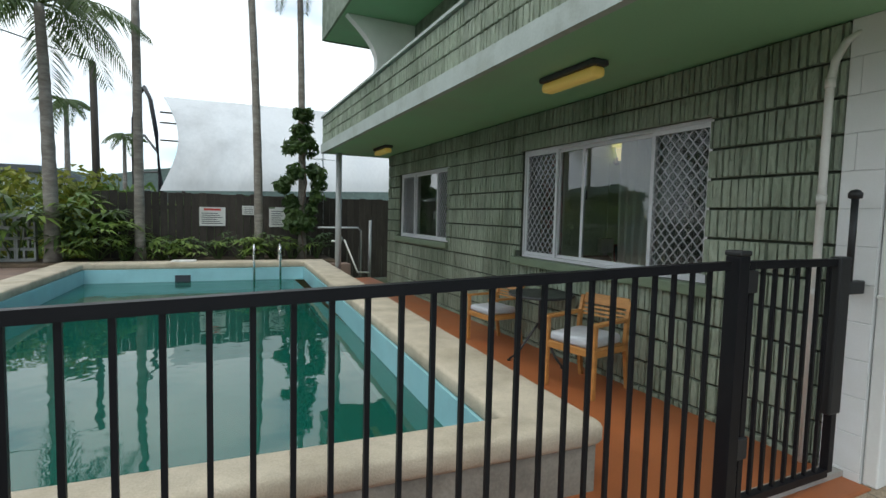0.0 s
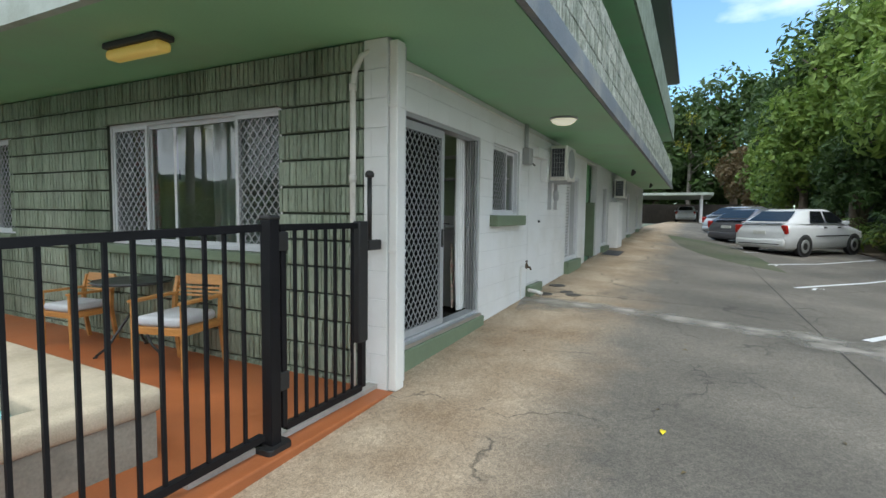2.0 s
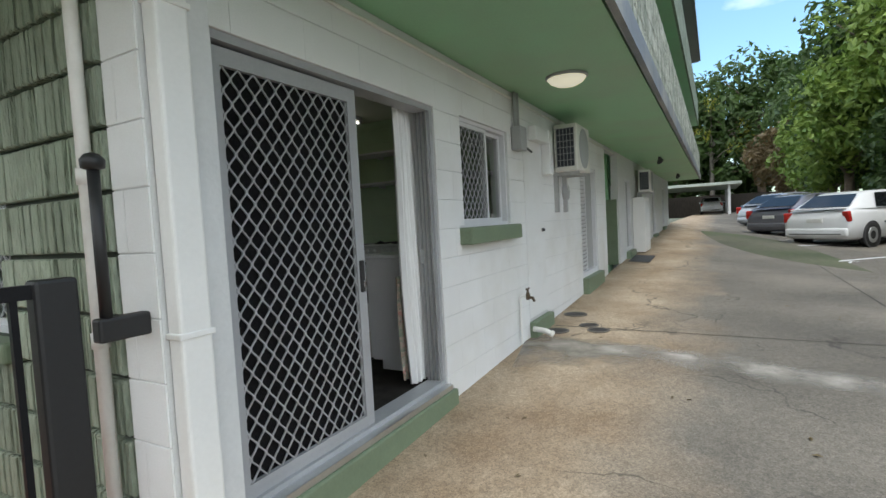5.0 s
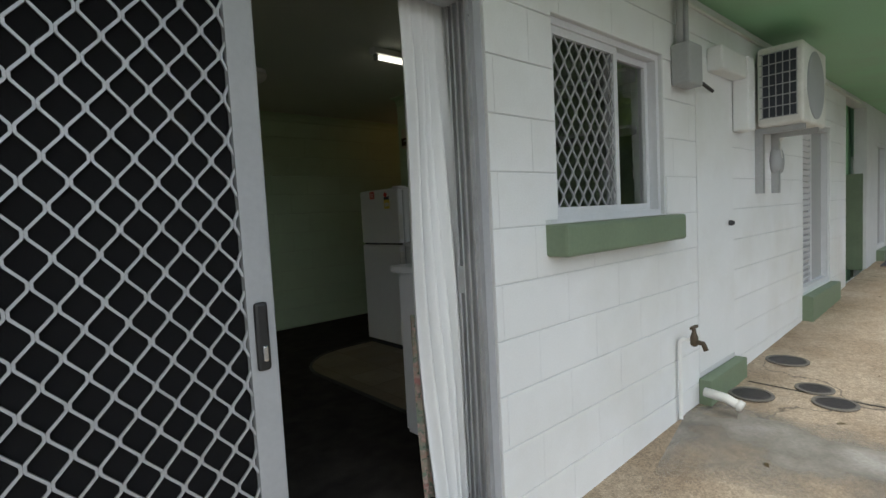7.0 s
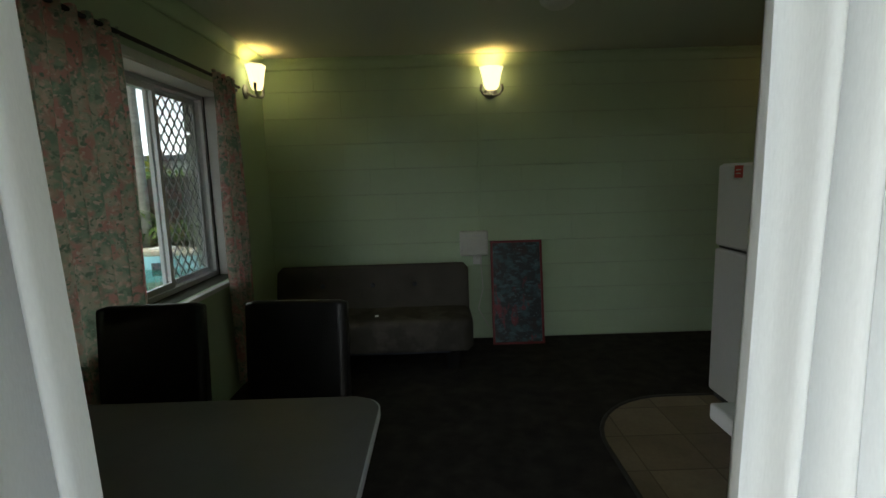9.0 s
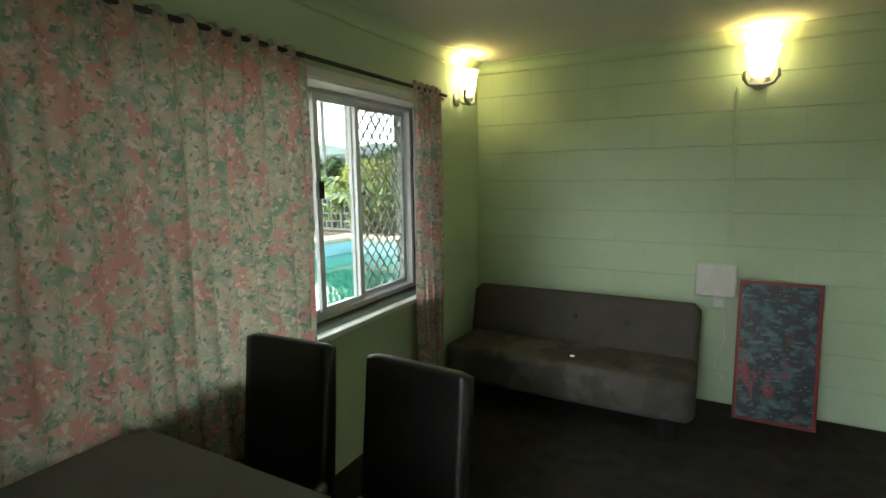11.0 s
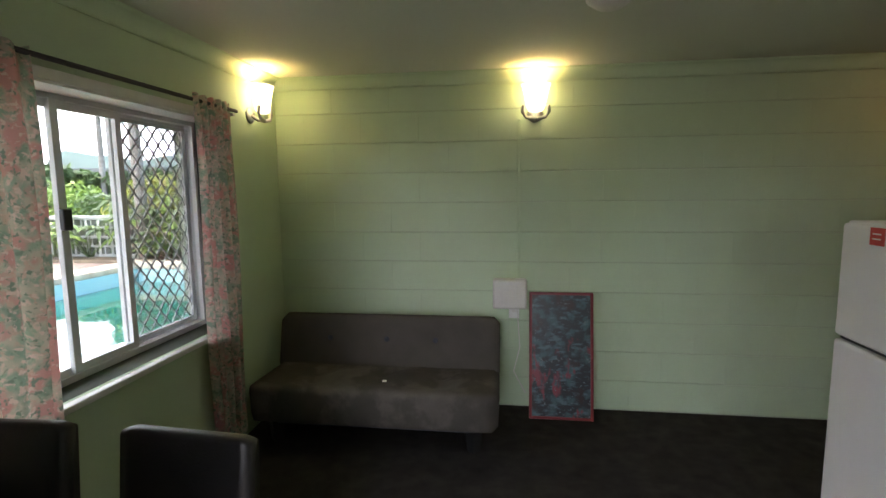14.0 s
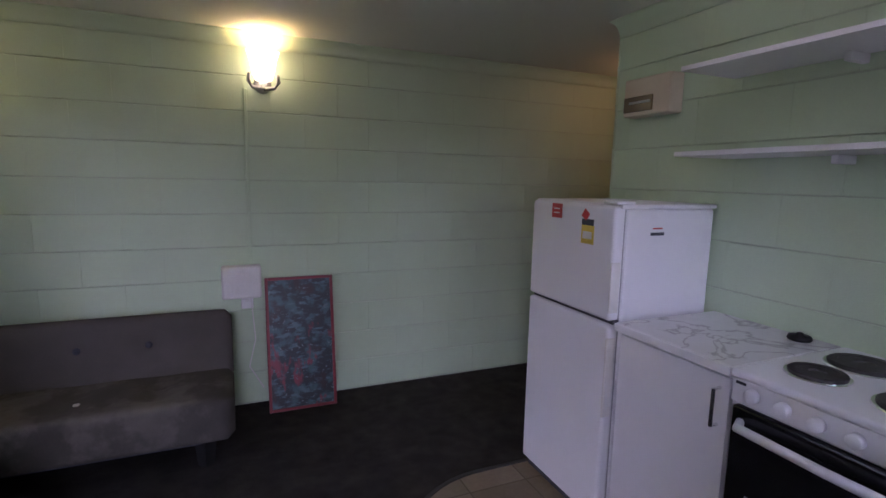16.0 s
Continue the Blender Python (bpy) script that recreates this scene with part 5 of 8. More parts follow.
def air_con(x0, x1, y0, y1, z0, z1, label):
    ac = thing("air_conditioner", ((x0 + x1) / 2, y1, z0), label, "air conditioner", "air conditioners")
    part("casing", box(x0, y0, z0, x1, y1, z1, 0.02, 3), M_PVC, ac)
    part("fan_grille", moved(lathe([(0.02, 0.0), (0.21, 0.004), (0.225, 0.0), (0.225, -0.02), (0.02, -0.02)], 28), pose((x0 + x1) / 2, y0 - 0.004, (z0 + z1) / 2, 90)), M_GREYBOX, ac)
    part("coil", box(x0 - 0.004, y0 + 0.04, z0 + 0.05, x0 + 0.004, y1 - 0.03, z1 - 0.05), M_INK, ac, "dark finned coil")
    w = (y1 - y0 - 0.07) / 5
    for i in range(6):
        part("guard_bar", box(x0 - 0.014, y0 + 0.035 + i * w - 0.002, z0 + 0.05, x0 - 0.005, y0 + 0.035 + i * w + 0.002, z1 - 0.05), M_GREYBOX, ac)
    for i in range(7):
        z = z0 + 0.05 + (z1 - z0 - 0.1) * i / 6
        part("guard_bar", box(x0 - 0.016, y0 + 0.03, z - 0.0025, x0 - 0.006, y1 - 0.02, z + 0.0025), M_GREYBOX, ac)
    for x in (x0 + 0.12, x1 - 0.12):
        part("bracket", box(x - 0.02, y0 + 0.02, z0 - 0.04, x + 0.02, y1 + 0.045, z0 - 0.001), M_STEEL, ac)
        part("bracket_leg", box(x - 0.02, y1 - 0.005, z0 - 0.45, x + 0.02, y1 + 0.045, z0 - 0.04), M_STEEL, ac)
    return ac


air_con(8.47, 9.08, 1.39, 1.655, 1.79, 2.31, "white split-system outdoor unit on wall brackets")
air_con(15.2, 15.9, 1.36, 1.62, 1.75, 2.25, "white outdoor unit further along the wall")
hs = thing("hose_holder", (8.95, 1.68, 1.62), "grey coiled pipe and cover below the air conditioner", "pipe cover")
part("cover", moved(lathe([(0.001, 0.0), (0.10, 0.0), (0.11, 0.02), (0.09, 0.05), (0.001, 0.06)], 20), pose(9.0, 1.70, 1.58, 90)), M_GREYBOX, hs, smooth=True)
part("pipe", tube([(9.0, 1.66, 1.60), (8.98, 1.67, 1.72), (8.98, 1.62, 1.78)], 0.02, 8), M_PVC, hs)
white_box = thing("cupboard_door", (15.2, 1.6, 0.6), "white timber cupboard with its door ajar", "cupboard")
part("body", box(14.75, 1.45, 0.40, 15.7, 1.699, 1.62, 0.01), M_WPAINT, white_box)
part("panel", box(14.83, 1.438, 0.48, 15.62, 1.449, 1.54, 0.003), M_WHITE, white_box)

tap = thing("garden_tap", (7.23, 1.68, 0.5), "brass garden tap on a short wall pipe", "tap")
part("pipe", tube([(7.23, 1.675, 0.13), (7.23, 1.675, 0.56), (7.23, 1.655, 0.575), (7.23, 1.60, 0.575)], 0.011, 8), M_WPAINT, tap, "white-painted pipe")
part("body", lathe([(0.012, -0.03), (0.02, -0.02), (0.02, 0.02), (0.012, 0.04), (0.008, 0.07)], 12, (7.23, 1.60, 0.575)), M_OLDBRASS, tap, smooth=True)
part("spout", tube([(7.23, 1.60, 0.57), (7.23, 1.555, 0.565), (7.23, 1.54, 0.53)], 0.014, 8), M_OLDBRASS, tap, smooth=True)
part("handle", box(7.19, 1.592, 0.638, 7.27, 1.608, 0.654, 0.004), M_OLDBRASS, tap)
spout = thing("drain_spout", (7.460, 1.6, 0.2), "short white pvc drain elbow out of the wall", "pipe")
part("elbow", tube([(7.460, 1.64, 0.225), (7.460, 1.53, 0.215), (7.455, 1.45, 0.185)], 0.026, 10), M_PVC, spout, smooth=True)
part("rim", tube([(7.456, 1.47, 0.195), (7.455, 1.445, 0.184)], 0.031, 10), M_PVC, spout, smooth=True)
for x, y, r in ((8.60, 1.52, 0.13), (8.15, 1.27, 0.10), (7.98, 1.14, 0.11), (7.84, 1.52, 0.12)):
    g = gz(x, y)
    dr = thing("drain_cover", (x, y, g), "round rusty cast drain cover set in the concrete", "drain cover", "drain covers")
    part("rim", lathe([(r, 0.001), (r, 0.010), (r - 0.018, 0.010), (r - 0.018, 0.004)], 24, (x, y, g)), M_PATCHDARK, dr)
    part("lid", lathe([(r - 0.02, 0.001), (r - 0.02, 0.007), (0.001, 0.008)], 24, (x, y, g)), M_HOB, dr)
solid("door_mat", strip([13.2, 13.75, 14.3], 1.22, 1.60, 0.018, 0.02, 2), M_GASKET, "dark rubber doormat on the concrete", "mat")
lf = bmesh.new()
rng = random.Random(4)
for i in range(90):
    x = rng.uniform(2.2, 14)
    y = rng.uniform(-3.4, 1.5)
    a, s = rng.uniform(0, 6.3), rng.uniform(0.012, 0.03)
    c, d = math.cos(a) * s, math.sin(a) * s
    z = gz(x, y) + 0.006
    lf.faces.new([lf.verts.new(p) for p in ((x + c, y + d, z), (x - d * 0.4, y + c * 0.4, z + 0.008), (x - c, y - d, z), (x + d * 0.4, y - c * 0.4, z + 0.004))])
tagged(solid("leaf_litter", lf, M_LEAFB, "scattered dry leaves on the driveway", "leaf litter"), kind="stuff")


# ---- plants ----
def leaf_cloud(rng, centres, per, size, spread, flat=0.8):
    """Many small bent leaves scattered in clumps; each one two triangles."""
    vs, fs = [], []
    for cx, cy, cz, cr in centres:
        for _ in range(per):
            d = Vector((rng.gauss(0, 1), rng.gauss(0, 1), rng.gauss(0, 1) * flat)).normalized() * cr * rng.uniform(0.35, 1.0) ** 0.6
            p = Vector((cx, cy, cz)) + d
            n = (d.normalized() + Vector((rng.gauss(0, 0.6), rng.gauss(0, 0.6), rng.gauss(0.5, 0.6)))).normalized()
            t = n.cross(Vector((rng.gauss(0, 1), rng.gauss(0, 1), rng.gauss(0, 1)))).normalized()
            b = n.cross(t)
            s = size * rng.uniform(0.6, 1.4)
            k = len(vs)
            vs += [p - t * s, p + b * s * 0.45 + n * s * 0.1, p + t * s - n * s * 0.2, p - b * s * 0.45 + n * s * 0.1]
            fs.append((k, k + 1, k + 2, k + 3))
    return vs, fs


def raw_part(name, vs, fs, mat, parent, label=""):
    me = bpy.data.meshes.new(name)
    me.from_pydata([tuple(v) for v in vs], [], fs)
    me.materials.append(mat)
    ob = new(name, me)
    ob.parent = parent
    ob.matrix_parent_inverse = parent.matrix_basis.inverted() if parent.parent is None else Matrix()
    if label:
        ob["label"] = label
    return ob


def tree(seed, base, height, crown, label, mat, per=90, clumps=46, leaf=0.13, trunk=0.16, lean=0.0, start=0.35):
    """A trunk that forks into limbs, with leaf clumps round the limb ends. crown: (rx, ry, rz)."""
    rng = random.Random(seed)
    t = thing("tree", base, label, "tree", "trees by the driveway")
    b = Vector(base)
    top = b + Vector((lean, rng.uniform(-0.3, 0.3), height * 0.72))
    mid = b.lerp(top, 0.5) + Vector((rng.uniform(-0.25, 0.25), rng.uniform(-0.2, 0.2), 0))
    part("trunk", tube([b - Vector((0, 0, 0.2)), b.lerp(mid, 0.5), mid, mid.lerp(top, 0.55), top], [trunk * 1.25, trunk, trunk * 0.8, trunk * 0.55, trunk * 0.3], 8), M_BARK, t, smooth=True)
    centre = b + Vector((lean, 0, height - crown[2]))
    cs = []
    for i in range(clumps):
        u, v = rng.uniform(0, 2 * math.pi), rng.uniform(-0.75, 1)
        k = rng.uniform(0.45, 1.0)
        w = math.sqrt(max(1 - v * v, 0.02))
        p = centre + Vector((crown[0] * w * math.cos(u) * k, crown[1] * w * math.sin(u) * k, crown[2] * v * k))
        cs.append((*p, min(crown) * rng.uniform(0.22, 0.42)))
    for i in range(0, clumps, max(clumps // 9, 1)):
        a = b.lerp(top, rng.uniform(start, 0.95))
        e = Vector(cs[i][:3])
        part("limb", tube([a, a.lerp(e, 0.5) + Vector((0, 0, 0.25)), e], [trunk * 0.4, trunk * 0.24, trunk * 0.08], 6), M_BARK, t, smooth=True)
    vs, fs = leaf_cloud(rng, cs, per, leaf, 1.0)
    raw_part("crown", vs, fs, mat, t)
    return t


def palm(seed, base, height, r, label, fronds=13, length=2.2, lean=(0, 0)):
    rng = random.Random(seed)
    t = thing("palm_tree", base, label, "palm tree", "palms behind the pool")
    b = Vector(base)
    pts, rs = [], []
    for i in range(25):
        f = i / 24
        pts.append(b + Vector((lean[0] * f * f, lean[1] * f * f, height * f)))
        rs.append(r * (1.25 - 0.5 * f) * (1.0 + (0.05 if i % 2 else -0.02)) if i else r * 1.6)
    part("trunk", tube(pts, rs, 12), M_TRUNK, t, smooth=True)
    top = pts[-1]
    for i in range(fronds):
        a = 2 * math.pi * i / fronds + rng.uniform(-0.2, 0.2)
        up = rng.uniform(-0.1, 1.0)
        d = Vector((math.cos(a), math.sin(a), 0))
        ps = []
        for j in range(11):
            f = j / 10
            ps.append(top + d * length * f * (0.9 - 0.25 * f * (1 - up)) + Vector((0, 0, length * (0.55 * up * f - (0.95 - 0.35 * up) * f * f))))
        vs, fs = [], []
        side = d.cross(Vector((0, 0, 1)))
        for j in range(1, 40):
            f = 0.1 + 0.9 * j / 40
            q = min(int(f * 10), 9)
            p = ps[q].lerp(ps[q + 1], f * 10 - q)
            ax = (ps[q + 1] - ps[q]).normalized()
            ln = length * 0.26 * math.sin(math.pi * (0.12 + 0.82 * f)) + 0.04
            for s in (-1, 1):
                tip = p + side * s * ln * 0.75 + ax * ln * 0.45 - Vector((0, 0, ln * rng.uniform(0.4, 0.75)))
                m = p.lerp(tip, 0.45) + Vector((0, 0, ln * 0.12))
                k = len(vs)
                vs += [p - ax * 0.012, m - ax * 0.02, tip, m + ax * 0.02]
                fs.append((k, k + 1, k + 2, k + 3))
        fr = raw_part("frond", vs, fs, M_PALM, t)
        part("stalk", tube(ps, [0.022 * (1 - 0.85 * j / 10) for j in range(11)], 5), M_PALM, fr)
    return t


palm(1, (-1.99, 11.75, 0.25), 4.75, 0.105, "slender palm with drooping fronds", 14, 2.1, (-0.10, 0))
palm(2, (-0.575, 11.75, 0.25), 8.6, 0.075, "tall slender palm with a mottled grey trunk", 12, 1.7, (-0.05, 0))
palm(3, (1.66, 11.75, 0.25), 8.8, 0.075, "tall slender palm with a mottled grey trunk", 12, 1.7, (-0.36, 0))
palm(4, (2.60, 11.85, 0.25), 6.9, 0.075, "tall palm with a climber round its trunk", 12, 1.2, (-0.10, 0))
palm(5, (-4.3, 24.0, -0.2), 5.6, 0.10, "distant palm with a ragged crown", 11, 1.1)
palm(6, (-3.2, 30.0, -0.2), 5.2, 0.10, "distant palm with a ragged crown", 10, 1.2)


def climber():
    rng = random.Random(12)
    t = thing("climbing_vine", (2.58, 11.8, 0.3), "dark leafy climber round the palm trunk", "climber")
    cs = []
    for i in range(30):
        z = rng.uniform(1.0, 3.55)
        w = 0.16 + 0.36 * math.sin(math.pi * min(max((z - 0.9) / 2.8, 0), 1)) ** 0.7
        a = rng.uniform(0, 6.28)
        cs.append((2.57 + w * math.cos(a) * rng.uniform(0.3, 1), 11.74 + w * math.sin(a) * 0.7, z, rng.uniform(0.12, 0.22)))
    vs, fs = leaf_cloud(rng, cs, 95, 0.085, 1)
    raw_part("leaves", vs, fs, M_LEAFD, t)
    part("stem", tube([(2.66, 11.72, 0.25), (2.52, 11.70, 1.1), (2.67, 11.72, 2.0), (2.54, 11.74, 3.0), (2.6, 11.76, 3.6)], 0.018, 6), M_BARK, t)


climber()


def fan_plant(seed, base, radius, height, label, mat, stems=12, fingers=9):
    """A clump of thin stems, each with a fan of narrow leaflets."""
    rng = random.Random(seed)
    t = thing("garden_plant", base, label, "plant", "garden plants")
    b = Vector(base)
    vs, fs = [], []
    bm = bmesh.new()
    for i in range(stems):
        a, k = rng.uniform(0, 6.28), rng.uniform(0.15, 1.0)
        d = Vector((math.cos(a), math.sin(a), 0))
        tip = b + d * radius * k + Vector((0, 0, height * rng.uniform(0.45, 1.0) * (1.05 - 0.35 * k)))
        tube([b + d * 0.05 * rng.random(), b.lerp(tip, 0.6) + Vector((0, 0, 0.1 * height)), tip], [0.012, 0.008, 0.005], 5, bm)
        out = (d + Vector((0, 0, 0.35))).normalized()
        side = d.cross(Vector((0, 0, 1)))
        ln = radius * rng.uniform(0.5, 0.8)
        for j in range(fingers):
            w = radians(-100 + 200 * j / (fingers - 1))
            v = (out * math.cos(w) + side * math.sin(w)).normalized()
            e = tip + v * ln - Vector((0, 0, ln * rng.uniform(0.15, 0.5)))
            m = tip.lerp(e, 0.5) + Vector((0, 0, ln * 0.13))
            c = v.cross(Vector((0, 0, 1)))
            c = c.normalized() * ln * 0.085 if c.length > 1e-4 else Vector((ln * 0.05, 0, 0))
            q = len(vs)
            vs += [tip, m - c, e, m + c]
            fs.append((q, q + 1, q + 2, q + 3))
    part("stalk", bm, M_PALM, t)
    raw_part("leaves", vs, fs, mat, t)
    return t


rng = random.Random(31)
for i, (x, y, r, h, mt) in enumerate(((-1.35, 11.9, 0.75, 1.25, M_PALM), (-0.85, 11.7, 0.6, 0.95, M_LEAF), (-2.6, 12.0, 0.8, 1.3, M_PALM), (-3.4, 11.85, 0.7, 1.0, M_LEAF), (-0.2, 11.85, 0.5, 0.65, M_LEAFD), (0.35, 11.75, 0.5, 0.55, M_LEAF), (0.85, 11.9, 0.45, 0.6, M_LEAFD), (1.3, 11.75, 0.55, 0.65, M_LEAF), (1.95, 11.8, 0.5, 0.7, M_PALM), (2.35, 11.75, 0.45, 0.6, M_LEAF), (2.9, 11.75, 0.4, 0.7, M_LEAFD), (-1.9, 12.15, 0.8, 1.45, M_LEAF), (-4.2, 11.8, 0.6, 0.9, M_LEAF), (-1.3, 11.6, 0.45, 0.55, M_LEAF), (0.0, 11.6, 0.35, 0.4, M_LEAF), (1.6, 11.6, 0.35, 0.4, M_LEAF))):
    fan_plant(40 + i, (x, y, 0.28), r, h, "leafy green fan-leaved garden plant by the fence", mt, 15 if h > 0.8 else 11)
# shrubs beyond the fence and the breeze-block wall
for i, (x, y, z, r, h, mt) in enumerate(((-2.4, 13.4, -0.3, 1.3, 2.5, M_LEAFY), (-0.9, 13.6, -0.3, 1.2, 2.35, M_LEAF), (-4.8, 14.5, -0.3, 1.4, 2.0, M_LEAFD), (0.9, 14.0, -0.3, 1.3, 2.1, M_LEAFD), (-7.5, 15.5, -0.3, 1.6, 2.3, M_LEAF), (-3.2, 16.5, -0.3, 1.5, 2.2, M_LEAF))):
    sh = thing("shrub", (x, y, z), "bushy yellow-green shrub behind the fence" if mt is M_LEAFY else "dense green shrub behind the fence", "shrub", "shrubs behind the pool")
    rg = random.Random(70 + i)
    cs = [(x + rg.uniform(-r, r) * 0.75, y + rg.uniform(-r, r) * 0.6, z + rg.uniform(0.4, h - 0.25), rg.uniform(0.25, 0.5)) for _ in range(30)]
    vs, fs = leaf_cloud(rg, cs, 60, 0.10, 1)
    raw_part("leaves", vs, fs, mt, sh)
    part("stalk", tube([(x, y, z - 0.1), (x + 0.1, y, z + h * 0.4), (x - 0.05, y, z + h * 0.8)], [0.05, 0.035, 0.012], 6), M_BARK, sh)

# trees along the driveway
for i, (x, y, h, cr, mt, per, cl, lf_) in enumerate((
        (23.0, -7.6, 7.9, (3.0, 2.4, 2.9), M_LEAF, 90, 80, 0.15), (18.2, -7.4, 5.7, (2.3, 1.9, 2.4), M_LEAF, 90, 70, 0.13), (29.5, -7.0, 10.6, (3.4, 3.0, 3.6), M_LEAF, 90, 80, 0.18),
        (33.0, -7.0, 11.6, (4.2, 3.6, 4.6), M_LEAFD, 80, 80, 0.22), (60.0, -4.0, 15.0, (6.5, 5.2, 6.8), M_LEAFD, 80, 90, 0.34), (62.0, 3.5, 14.0, (6.5, 5.2, 6.6), M_LEAFD, 80, 90, 0.34),
        (61.0, 10.0, 13.0, (5.0, 5.0, 6.0), M_LEAFD, 60, 60, 0.34), (25.0, -5.9, 4.6, (2.2, 1.3, 1.9), M_LEAFD, 80, 60, 0.13), (33.0, -5.4, 5.4, (2.8, 1.6, 2.2), M_LEAFD, 80, 60, 0.16), (12.6, -6.4, 5.2, (1.6, 1.3, 1.9), M_LEAF, 70, 40, 0.11), (50.0, -9.0, 13.0, (5, 5, 6), M_LEAFD, 70, 70, 0.3), (40.0, -3.6, 5.6, (2.4, 2.0, 2.6), M_LEAFB, 60, 50, 0.18), (31.0, -5.2, 6.6, (3.0, 2.2, 3.0), M_LEAF, 90, 70, 0.17), (37.0, -5.4, 7.6, (3.4, 2.6, 3.4), M_LEAF, 80, 70, 0.2), (12.6, -7.6, 6.0, (2.2, 1.8, 2.2), M_LEAF, 90, 60, 0.12))):
    tree(100 + i, (x, y, gz(x, y)), h, cr, "large leafy tree beyond the parked cars" if h > 6 else "bushy tree overhanging the parking bays", mt, per, cl, lf_, 0.10 + h * 0.016, start=0.3)
for i, (x, y, h, cr) in enumerate(((64.0, -1.0, 5.5, (3.5, 3.5, 2.6)), (64.0, 4.5, 5.5, (3.5, 3.5, 2.6)), (63.0, -6.5, 6.0, (3.5, 3.5, 2.8)), (46.0, -7.2, 6.5, (3.5, 2.0, 3.0)), (27.5, -8.3, 5.2, (2.6, 1.1, 2.6)), (38.5, -8.2, 5.4, (3.0, 1.1, 2.7)), (20.0, -8.4, 4.8, (2.4, 1.0, 2.4)))):
    tree(160 + i, (x, y, gz(x, y)), h, cr, "dense dark bush behind the parking bays", M_LEAFD, 90, 60, 0.26, 0.12, start=0.08)
ot = thing("bare_tree", (58.5, 0.3, 0.78), "pale sparse tree behind the carport", "tree")
rg = random.Random(9)
part("trunk", tube([(58.5, 0.3, 0.6), (58.5, 0.25, 4.5), (58.4, 0.3, 8.2), (58.6, 0.2, 11.0)], [0.26, 0.2, 0.14, 0.05], 8), M_TRUNK, ot, smooth=True)
cs = []
for i in range(12):
    a, z = rg.uniform(0, 6.28), rg.uniform(6.0, 10.4)
    e = Vector((58.5 + 2.9 * math.cos(a), 0.3 + 2.9 * math.sin(a), z + rg.uniform(0.4, 1.2)))
    part("limb", tube([(58.45, 0.28, z - 0.5), Vector((58.45, 0.28, z)).lerp(e, 0.5), e], [0.09, 0.05, 0.02], 6), M_TRUNK, ot, smooth=True)
    cs.append((*e, 0.9))
vs, fs = leaf_cloud(rg, cs, 70, 0.14, 1)
raw_part("crown", vs, fs, M_LEAFY, ot)
# trees behind the walker, which the windows mirror
for i, (x, y, h, cr) in enumerate(((-13, 4, 6.0, (2.9, 2.6, 3.0)), (-14, 9, 6.6, (3.0, 2.8, 3.2)), (-12.5, -1, 5.8, (2.8, 2.6, 2.9)), (-16, 14, 7.0, (3.4, 3.4, 3.4)), (-11, -7, 6.0, (2.9, 2.9, 3.0)), (-13, 6.6, 5.4, (2.6, 2.4, 2.7)), (-13.5, 1.5, 5.4, (2.6, 2.4, 2.7)), (-7.2, 22.0, 3.0, (1.7, 1.3, 1.1)), (-10.2, 22.6, 3.2, (2.0, 1.3, 1.2)), (-13.2, 21.0, 3.2, (2.0, 1.5, 1.2)))):
    tree(140 + i, (x, y, -0.3), h, cr, "dark leafy tree across the road", M_LEAFD, 70, 50, 0.2, 0.16)
palm(7, (-9.6, 21.0, -0.3), 6.4, 0.11, "tall street palm mirrored in the windows", 14, 2.0)
palm(8, (-11.4, 21.4, -0.3), 6.9, 0.11, "tall street palm mirrored in the windows", 14, 2.0)
# garden edge with strappy plants
structure("garden_strip", strip([5, 8, 12, 16, 20, 24, 26, 30, 34, 40, 44], -9.5, -5.1, 0.05, 0.3), M_SOIL, "leaf-strewn soil beside the parking bays", "garden bed")
rg = random.Random(77)
for i in range(26):
    x = 11.6 + i * 0.78 + rg.uniform(-0.3, 0.3)
    y = -5.35 - rg.uniform(0, 1.1)
    fan_plant(200 + i, (x, y, gz(x, y) + 0.04), rg.uniform(0.5, 0.8), rg.uniform(0.6, 1.5), "strappy green plant in the garden strip", rg.choice((M_LEAF, M_LEAFD, M_LEAFY, M_LEAF)), 13, 8)

